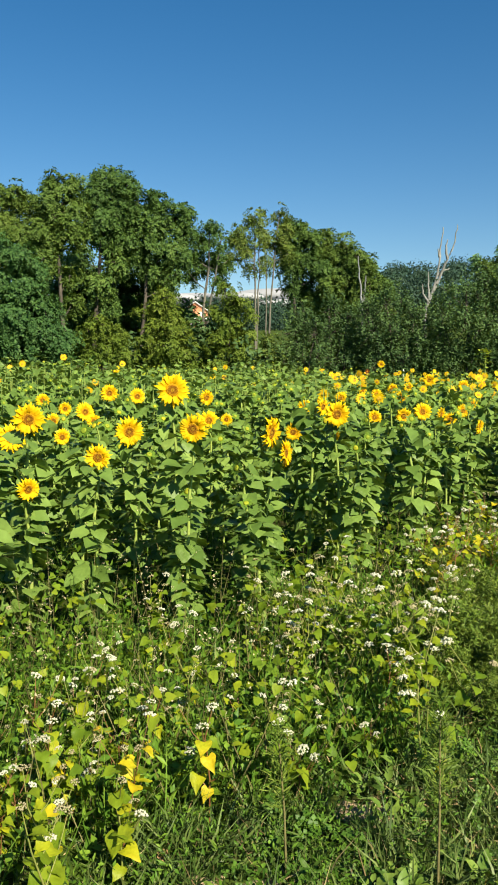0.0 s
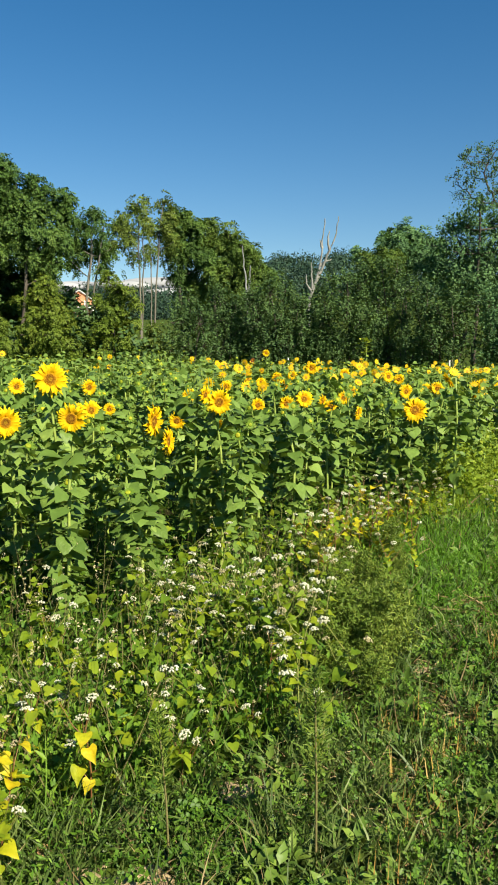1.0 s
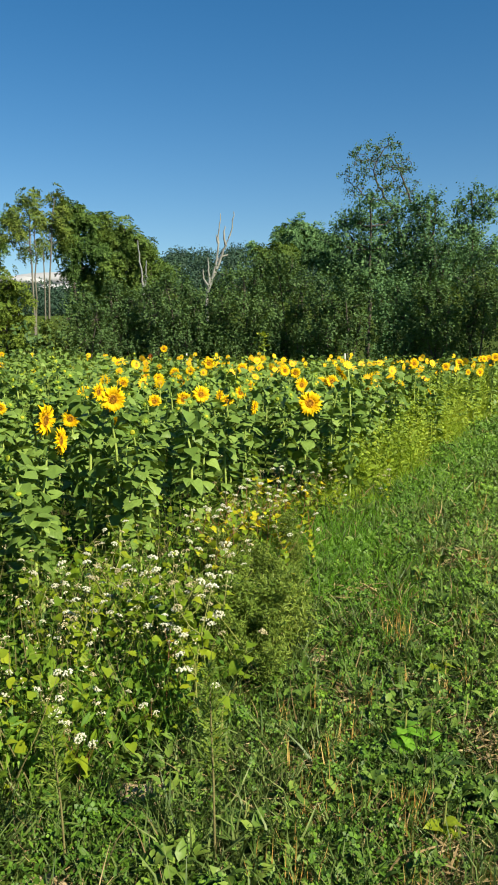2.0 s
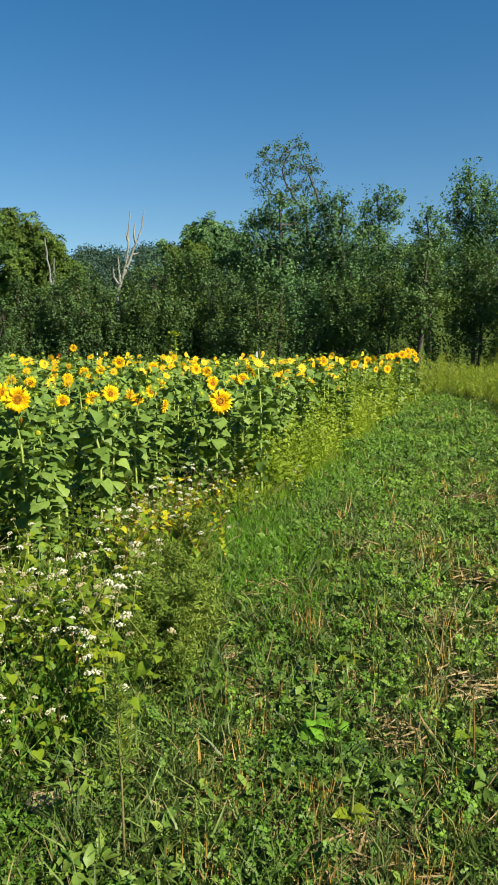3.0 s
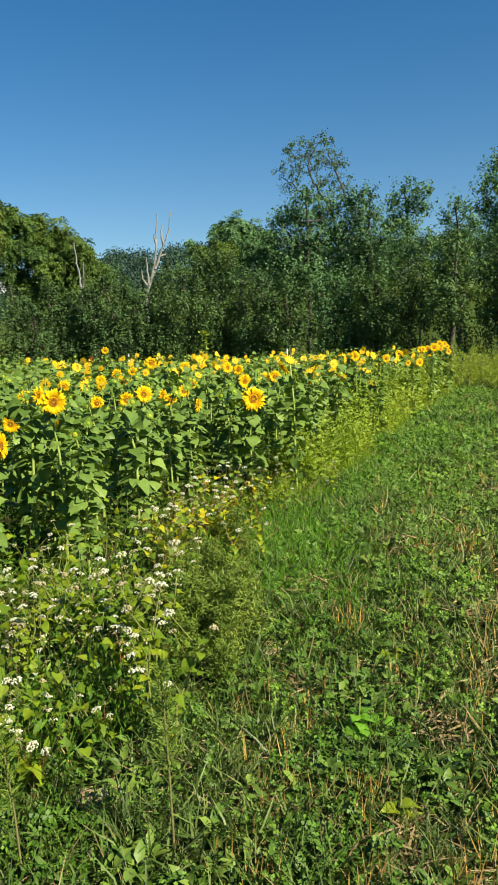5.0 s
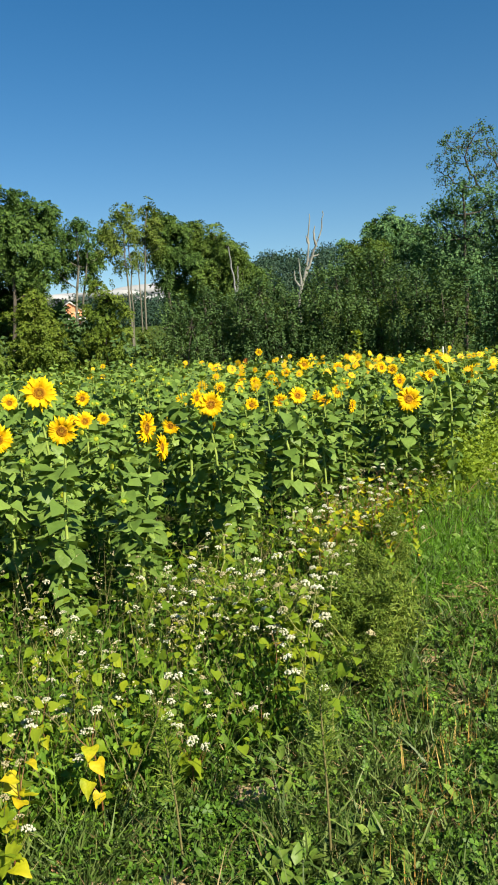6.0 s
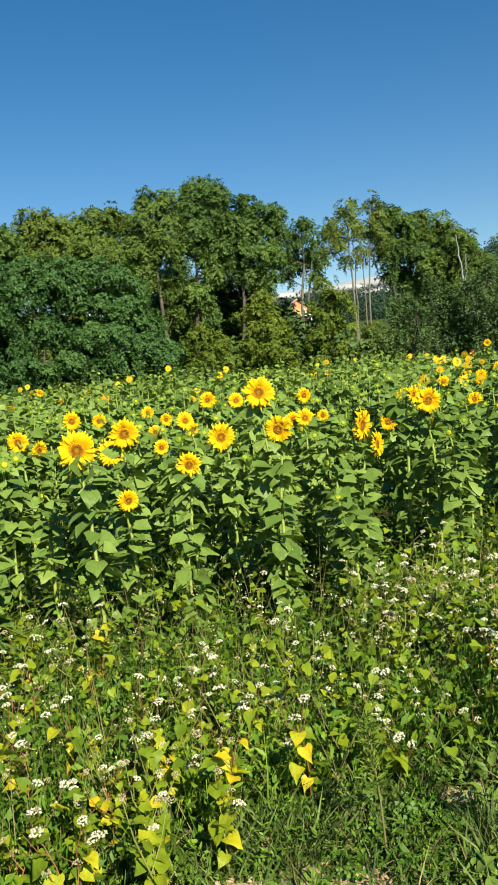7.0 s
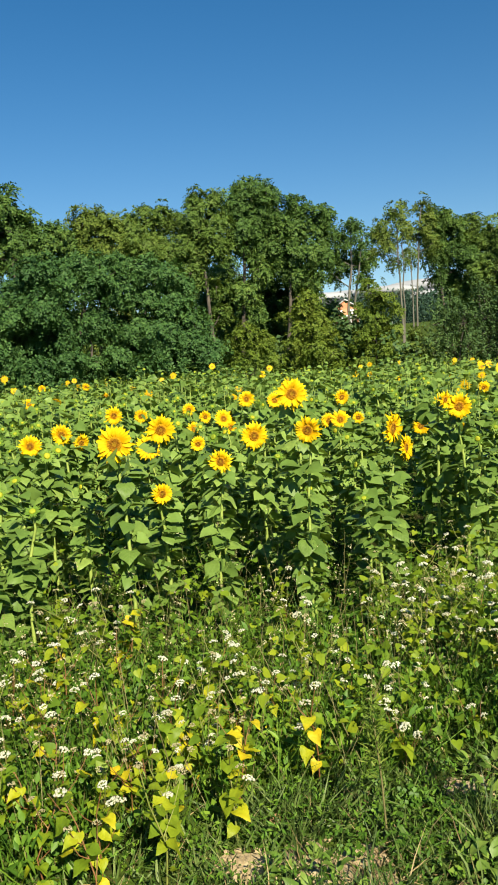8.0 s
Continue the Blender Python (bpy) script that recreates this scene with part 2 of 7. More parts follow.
M_PEAR = foliage("dark_tree_leaf", [(0.041, 0.095, 0.039), (0.079, 0.162, 0.061), (0.137, 0.248, 0.09)], "island", 0.62, 0.22, 6, 0.4, 0.2)
# far leaves: the blue of distance haze is mixed into the colour
M_FARWOOD = foliage("hazed_far_wood_leaf", [(0.017, 0.042, 0.028), (0.026, 0.056, 0.036), (0.038, 0.074, 0.045)], "island", 0.62, 0.1, 0.2, 0.02, 0.2)
M_BRICK = solid("orange_brick", [(0.42, 0.16, 0.08), (0.55, 0.24, 0.12)], 0.85, 3, 0.4)
M_WHITE = solid("white_paint", [(0.72, 0.72, 0.7), (0.8, 0.8, 0.78)], 0.5, 3, 0.1)
M_ROOF = solid("pale_metal_roof", [(0.5, 0.5, 0.5), (0.62, 0.62, 0.62)], 0.45, 2, 0.1)
M_CLOUD = solid("cloud", [(0.24, 0.248, 0.272), (0.32, 0.328, 0.352)], 1.0, 0.01, 0.0)
M_SOIL = solid("bare_soil", [(0.2, 0.145, 0.075), (0.35, 0.265, 0.15), (0.48, 0.38, 0.23)], 0.95, 7, 0.6)

# ground: soil and thatch near, green meadow far away
M_GROUND, gn, gl = nodes_of("ground_soil_and_thatch")
g_geo = gn.new("ShaderNodeNewGeometry")
g_a = gn.new("ShaderNodeTexNoise")
g_a.inputs["Scale"].default_value, g_a.inputs["Detail"].default_value = 3.0, 8
g_b = gn.new("ShaderNodeTexNoise")
g_b.inputs["Scale"].default_value, g_b.inputs["Detail"].default_value = 45, 5
g_far = gn.new("ShaderNodeMapRange")
g_far.inputs["From Min"].default_value, g_far.inputs["From Max"].default_value = 0.3, 0.58
# soil and thatch tones, darkened to stand in for shade between the plants
g_r = ramp_node(gn, [(0.014, 0.015, 0.006), (0.04, 0.03, 0.013), (0.15, 0.1, 0.045)])
g_m = ramp_node(gn, [(0.03, 0.055, 0.008), (0.075, 0.125, 0.016)])
g_mix = gn.new("ShaderNodeMix")
g_mix.data_type = "RGBA"
for q in (g_a, g_b):
    gl.new(g_geo.outputs["Position"], q.inputs["Vector"])
gl.new(g_a.outputs["Fac"], g_far.inputs["Value"])
g_k = gn.new("ShaderNodeMath")
g_k.operation = "MULTIPLY_ADD"
g_k.inputs[1].default_value = 0.45
g_k2 = gn.new("ShaderNodeMath")
g_k2.operation = "MULTIPLY_ADD"
g_k2.inputs[1].default_value, g_k2.inputs[2].default_value = 1.6, -0.55
gl.new(g_a.outputs["Fac"], g_k2.inputs[0])
gl.new(g_b.outputs["Fac"], g_k.inputs[0])
gl.new(g_k2.outputs[0], g_k.inputs[2])
gl.new(g_k.outputs[0], g_r.inputs[0])
gl.new(g_a.outputs["Fac"], g_m.inputs[0])
gl.new(g_far.outputs[0], g_mix.inputs[0])
gl.new(g_r.outputs[0], g_mix.inputs[6])
gl.new(g_m.outputs[0], g_mix.inputs[7])
gl.new(g_mix.outputs[2], gn["Principled BSDF"].inputs["Base Color"])
gn["Principled BSDF"].inputs["Roughness"].default_value = 0.95
gn["Principled BSDF"].inputs["Specular IOR Level"].default_value = 0.05
g_bump = gn.new("ShaderNodeBump")
g_bump.inputs["Strength"].default_value, g_bump.inputs["Distance"].default_value = 0.6, 0.02
gl.new(g_b.outputs["Fac"], g_bump.inputs["Height"])
gl.new(g_bump.outputs[0], gn["Principled BSDF"].inputs["Normal"])


# ---- mesh tools ----
class Build:
    """Collects patches of vertices and faces, with a material number for each, into one mesh."""

    def __init__(self):
        self.v, self.f, self.n = [], [], 0

    def add(self, verts, faces, mat=0):
        verts, faces = np.asarray(verts, float), np.asarray(faces, np.int64)
        self.v.append(verts)
        self.f.append((faces + self.n, mat))
        self.n += len(verts)
        return self

    def mesh(self, name, mats, smooth=False):
        me = bpy.data.meshes.new(name)
        if not isinstance(mats, (list, tuple)):
            mats = [mats]
        for m in mats:
            me.materials.append(m)
        if not self.v:
            return me
        v = np.concatenate(self.v)
        loops = np.concatenate([f.ravel() for f, _ in self.f]).astype(np.int32)
        sizes = np.concatenate([np.full(len(f), f.shape[1]) for f, _ in self.f])
        ids = np.concatenate([np.full(len(f), m) for f, m in self.f]).astype(np.int32)
        starts = np.concatenate([[0], np.cumsum(sizes)[:-1]]).astype(np.int32)
        me.vertices.add(len(v))
        me.vertices.foreach_set("co", v.astype(np.float32).ravel())
        me.loops.add(len(loops))
        me.loops.foreach_set("vertex_index", loops)
        me.polygons.add(len(sizes))
        me.polygons.foreach_set("loop_start", starts)
        me.polygons.foreach_set("material_index", ids)
        if smooth:
            me.polygons.foreach_set("use_smooth", np.ones(len(sizes), bool))
        me.update(calc_edges=True)
        me.validate()
        return me


def part(name, me, parent, m=None, label=""):
    ob = new(name, me)
    ob.parent = parent
    if m is not None:
        ob.matrix_basis = m
    return tagged(ob, label)


def tube(b, pts, radii, sides=6, mat=0):
    """A tapered round bar along a line of points."""
    pts = np.asarray(pts, float)
    d = np.gradient(pts, axis=0)
    d /= np.linalg.norm(d, axis=1)[:, None] + 1e-9
    ref = np.where(np.abs(d[:, 2:3]) > 0.9, [[1.0, 0, 0]], [[0, 0, 1.0]])
    u = np.cross(ref, d)
    u /= np.linalg.norm(u, axis=1)[:, None] + 1e-9
    w = np.cross(d, u)
    a = np.linspace(0, 2 * math.pi, sides, endpoint=False)
    ring = u[:, None] * np.cos(a)[None, :, None] + w[:, None] * np.sin(a)[None, :, None]
    v = (pts[:, None] + ring * np.asarray(radii, float)[:, None, None]).reshape(-1, 3)
    i, j = np.meshgrid(np.arange(len(pts) - 1), np.arange(sides), indexing="ij")
    k = (j + 1) % sides
    f = np.stack([i * sides + j, i * sides + k, (i + 1) * sides + k, (i + 1) * sides + j], -1).reshape(-1, 4)
    b.add(v, f, mat)
    top = (len(pts) - 1) * sides
    b.add(v[top:], np.array([np.arange(sides)]), mat)
    return b


def unit(v):
    return v / (np.linalg.norm(v, axis=-1, keepdims=True) + 1e-9)


def frames_of(along, up):
    """Turns whose y axis is along and whose z axis is near up, one a row."""
    y = unit(along)
    x = unit(np.cross(y, up))
    return np.stack([x, y, np.cross(x, y)], -1)


def scatter(b, tv, tf, turns, places, sizes, mat=0):
    """Copies a small shape to many places in one patch."""
    sizes = np.asarray(sizes, float)
    if sizes.ndim == 1:
        sizes = sizes[:, None]
    v = np.einsum("nij,nkj->nki", turns, tv[None] * sizes[:, None, :]) + places[:, None]
    f = tf[None] + (np.arange(len(places)) * len(tv))[:, None, None]
    b.add(v.reshape(-1, 3), f.reshape(-1, tf.shape[1]), mat)
    return b


DIAMOND = np.array([(0, 0, 0), (0.3, 0.45, 0.07), (0, 1, -0.05), (-0.3, 0.45, 0.07)], float), np.array([(0, 1, 2), (0, 2, 3)])
SLIVER = np.array([(-0.32, 0.15, 0), (0.3, 0.3, 0.06), (0, 1, -0.05)], float), np.array([(0, 1, 2)])
BLADE = np.array([(-0.5, 0, 0), (0.5, 0, 0), (-0.4, 0.5, 0.06), (0.4, 0.5, 0.06), (0, 1, -0.1)], float), np.array([(0, 1, 3), (0, 3, 2), (2, 3, 4)])
ROUND_LEAF = (np.array([(0, 0, 0), (-0.42, 0.0, 0.03), (-0.46, 0.42, 0), (-0.2, 0.82, -0.12), (0, 1.03, -0.26), (0.2, 0.82, -0.12), (0.46, 0.42, 0), (0.42, 0.0, 0.03), (0, 0.42, -0.05)], float),
              np.array([(0, 8, 1), (1, 8, 2), (2, 8, 3), (3, 8, 4), (4, 8, 5), (5, 8, 6), (6, 8, 7), (7, 8, 0)]))


def rand_dirs(n, up_bias=0.0):
    d = rng.normal(size=(n, 3))
    d[:, 2] += up_bias
    return unit(d)


def ground_z(x, y):
    """Height of the land: level field, then a meadow rising to a wooded ridge."""
    x, y = np.asarray(x, float), np.asarray(y, float)
    r = np.hypot(x, y)
    az = np.degrees(np.arctan2(x, y))
    z = 0.046 * np.clip(r - 48, 0, 170)
    s = 1 / (1 + np.exp(-(az + 5.5) / 1.4))
    side = s / (1 + np.exp((np.abs(az) - 75) / 8))
    up = np.clip((r - 215) / 190, 0, 1)
    z = z + (up * up * (3 - 2 * up)) * (4 + 23 * side)
    z = z + 0.012 * np.sin(x * 3.1 + 1) * np.sin(y * 2.7) + 0.02 * np.sin(x * 0.9) * np.sin(y * 1.1 + 2)
    return z


def inside(x, y, poly):
    """Which points lie inside an outline."""
    hit = np.zeros(np.shape(x), bool)
    for (x0, y0), (x1, y1) in zip(poly, poly[1:] + poly[:1]):
        cross = (y0 > y) != (y1 > y)
        with np.errstate(divide="ignore", invalid="ignore"):
            hit ^= cross & (x < (x1 - x0) * (y - y0) / (y1 - y0 + 1e-12) + x0)
    return hit


def fan(n, r0, r1, a0=-50.0, a1=36.0, power=1.0):
    """Points over a wedge of the field, thinning with distance."""
    r = r0 * (r1 / r0) ** (rng.random(n) ** power)
    a = np.radians(rng.uniform(a0, a1, n))
    return r * np.sin(a), r * np.cos(a)


CROP = [(-14, 2.2), (-2.9, 2.75), (-2.1, 3.3), (-1.2, 3.75), (-0.6, 4.5), (0.35, 6.6), (1.15, 7.2), (7.7, 20.6), (5, 25), (-7, 23.5), (-13, 20), (-19, 17)]
BUCKWHEAT = [(-4, 1.6), (-1.5, 1.3), (-1.0, 2.0), (-0.75, 2.45), (-0.2, 2.75), (0.1, 3.3), (0.2, 4.4), (0.7, 6.0), (1.7, 6.9), (1.2, 7.2), (0.3, 6.4), (-0.7, 4.3), (-1.4, 3.7), (-2.6, 3.1), (-4, 2.6)]

# ---- ground ----
b = Build()
rings = np.concatenate([[0.0], np.geomspace(0.25, 4500, 150)])
az = np.linspace(0, 2 * math.pi, 160, endpoint=False)
gx, gy = rings[:, None] * np.sin(az), rings[:, None] * np.cos(az)
i, j = np.meshgrid(np.arange(len(rings) - 1), np.arange(len(az)), indexing="ij")
k = (j + 1) % len(az)
b.add(np.stack([gx, gy, ground_z(gx, gy)], -1).reshape(-1, 3),
      np.stack([i * 160 + j, (i + 1) * 160 + j, (i + 1) * 160 + k, i * 160 + k], -1).reshape(-1, 4)[:, ::-1])
tagged(new("ground", b.mesh("ground", M_GROUND, True)), "level field soil with thatch rising to a far meadow", "ground", kind="structure")


def stuff(name, b, mats, label, category):
    return tagged(new(name, b.mesh(name, mats)), label, category, kind="stuff")


# ---- trees ----
def pinnate_leaves(b, tips, outward, leaf, droop, per=5, pairs=5):
    """At each twig end a whorl of long drooping leaves, each with leaflets in pairs."""
    n = len(tips)
    on = np.repeat(np.arange(n), per)
    a = np.tile(np.arange(per) * 2 * math.pi / per, n) + np.repeat(rng.random(n) * 6.28, per) + rng.normal(size=n * per) * 0.3
    out = outward[on]
    u = unit(np.cross(out, np.array([0.13, 0.31, 0.94])))
    axis = unit(u * np.cos(a)[:, None] + np.cross(out, u) * np.sin(a)[:, None] + out * rng.uniform(0.2, 1.0, (n * per, 1)))
    ln = leaf * rng.uniform(0.7, 1.25, n * per)
    leaf_on = np.repeat(np.arange(n * per), pairs * 2)
    s = np.tile(np.repeat(np.linspace(0.22, 1.0, pairs), 2), n * per)
    side = np.tile(np.array([-1.0, 1.0] * pairs), n * per)
    ax, base = axis[leaf_on], tips[on][leaf_on]
    face = unit(out[leaf_on] + np.array([0, 0, 0.45]) + rng.normal(size=ax.shape) * 0.45)
    across = unit(np.cross(ax, face))
    p = base + ax * (s * ln[leaf_on])[:, None] - np.array([0, 0, 1.0]) * (droop * s * s * ln[leaf_on])[:, None]
    along = across * side[:, None] + ax * 0.55 - np.array([0, 0, 0.2 + 0.3 * droop]) + rng.normal(size=p.shape) * 0.2
    size = leaf * 0.38 * rng.uniform(0.75, 1.25, len(p)) * (1.15 - 0.4 * np.abs(s - 0.6))
    scatter(b, *SLIVER, frames_of(along, face), p, np.stack([size * 1.15, size, size], -1))


def shoot_leaves(b, tips, outward, leaf, rise, per=10):
    """At each twig end a rising shoot with single leaves set all along it."""
    n = len(tips)
    way = unit(outward * (1 - rise) + np.array([0, 0, 1.3 * rise]) + rng.normal(size=(n, 3)) * 0.22)
    reach = leaf * rng.uniform(3.0, 8.5, n)
    on = np.repeat(np.arange(n), per)
    t = rng.random(len(on))
    p = tips[on] + way[on] * ((t - 0.3) * reach[on])[:, None]
    side = unit(np.cross(way[on], rng.normal(size=p.shape)))
    along = side + way[on] * 0.45 + np.array([0, 0, -0.35]) * rng.random((len(on), 1))
    up = np.array([0, 0, 0.35]) + outward[on] + rng.normal(size=p.shape) * 0.45
    size = leaf * rng.uniform(0.75, 1.3, len(on))
    scatter(b, *SLIVER, frames_of(along, up), p, np.stack([size * 1.25, size, size], -1))


def tree(name, label, x, y, leaf_mat, kind, lobes, bark, category, leaf, droop, flat, thick, stems, trunk_r, full):
    """A trunk or several stems, limbs to each bough, and boughs of leafy twig ends.
    lobes: the boughs, each by its distance across from the root, its height and its radius."""
    root = tagged(new(name), label, category)
    root.matrix_basis = pose(x, y, float(ground_z(x, y)) - 0.04, 0, 0, -math.degrees(math.atan2(x, y)))
    lob = np.array(lobes, float)
    reach = max(0.5, np.ptp(lob[:, 0]) / 2)
    n = len(lob)
    cen = np.stack([lob[:, 0], rng.normal(size=n) * 0.25 * reach - 0.45 * reach * (full > 0), lob[:, 1]], -1)
    rad = lob[:, 2]
    woods, crown = [Build() for _ in range(stems)], Build()
    top = cen[np.argmax(cen[:, 2])]
    trunks = []
    t = np.linspace(0, 1, 9)[:, None]
    for s in range(stems):
        goal = top if s == 0 else cen[rng.integers(0, n)]
        foot = np.array([0, 0, 0]) if stems < 3 else rng.normal(size=3) * np.array([0.3 * reach, 0.2, 0])
        p = foot + (goal - foot) * np.concatenate([t ** 1.5, t ** 1.5, t], 1)
        p[1:] += rng.normal(size=(8, 3)) * np.array([0.03, 0.03, 0])
        tube(woods[s], p, trunk_r * (1 - 0.8 * t[:, 0]) * (1 if s == 0 else 0.8) + 0.01, 7)
        trunks.append(p)
    borne = []
    for c in cen:
        best = min((float(np.linalg.norm(q - c) + 3 * max(0.0, q[2] + 0.25 * abs(c[0] - q[0]) - c[2])), s, tuple(q)) for s, p in enumerate(trunks) for q in p[2:])
        st = np.array(best[2])
        borne.append(best[1])
        mid = (st + c) / 2 + np.array([0, 0, -0.1 * np.linalg.norm(c - st)]) + rng.normal(size=3) * 0.04
        tube(woods[best[1]], [st, mid, c], [trunk_r * 0.34, trunk_r * 0.24, 0.012], 5)
    # boughs further back, which close the crown
    back = cen + np.stack([rng.normal(size=n) * 0.4 * rad, rad * rng.uniform(0.8, 2.0, n), -0.3 * rad], -1)
    cen, rad = np.concatenate([cen, back]), np.concatenate([rad, rad * 0.85])
    for _ in range(full):
        low = cen[:n] * np.array([1, 1, 0]) + np.stack([rng.normal(size=n) * 0.3 * rad[:n], rng.uniform(0, 1.2, n), cen[:n, 2] * rng.uniform(0.15, 0.85, n)], -1)
        cen, rad = np.concatenate([cen, low]), np.concatenate([rad, rad[:n] * 1.1])
    every = len(cen)
    many = np.maximum(5, (thick * rad ** 2 * np.where(np.arange(every) < n, 1.0, 0.42)).astype(int))
    own = np.repeat(np.arange(every), many)
    k = len(own)
    d = rand_dirs(k, 0.2)
    ph = rng.random((every, 3)) * 6.28
    lump = 1 + 0.22 * np.sin(4 * d[:, 0] + ph[own, 0]) + 0.22 * np.sin(5 * d[:, 2] + ph[own, 1]) + 0.16 * np.sin(6 * d[:, 1] + ph[own, 2])
    tips = cen[own] + d * (rad[own] * lump * rng.uniform(0.3, 1.2, k) * 0.84)[:, None] * np.array([1, 1.1, flat])
    twig = (rng.random(k) < 0.3) & (own < n)
    for i, tip in list(zip(own[twig], tips[twig]))[:260]:
        tube(woods[borne[i]], [cen[i], (cen[i] + tip) / 2 + (0, 0, 0.02), tip], [0.012, 0.008, 0.004], 3)
    if kind == "pinnate":
        pinnate_leaves(crown, tips, d, leaf, droop)
    else:
        shoot_leaves(crown, tips, d, leaf, droop)
    for wood in woods:
        part("trunk" if stems == 1 else "stem", wood.mesh("trunk", bark, True), root)
    part("crown", crown.mesh("crown", leaf_mat), root)
    return root


# habit of each kind: bark, category, leaf length, droop or rise, flatness of the boughs, fullness, stems, trunk radius, rounds of low boughs
HABITS = {
    "walnut_tree": (M_BARK, "tree", 0.27, 0.45, 1.0, 150, 1, 0.09, 0),
    "locust_tree": (M_BARK, "tree", 0.23, 0.4, 1.0, 175, 1, 0.08, 1),
    "forked_tree": (M_STEM_BARK, "tree", 0.24, 0.45, 0.95, 95, 2, 0.075, 0),
    "ash_tree": (M_STEM_BARK, "tree", 0.23, 0.5, 1.0, 95, 2, 0.045, 0),
    "sumac_tree": (M_BARK, "tree", 0.23, 0.4, 0.75, 190, 3, 0.045, 2),
    "shrub": (M_BARK, "shrub", 0.2, 0.4, 0.85, 150, 3, 0.03, 1),
    "hedge_bush": (M_BARK, "bush", 0.085, 0.75, 1.2, 330, 4, 0.03, 2),
    "broadleaf_tree": (M_BARK, "tree", 0.1, 0.45, 1.0, 270, 1, 0.1, 1),
    "cherry_tree": (M_BARK, "tree", 0.098, 0.5, 0.9, 290, 1, 0.08, 1),
}
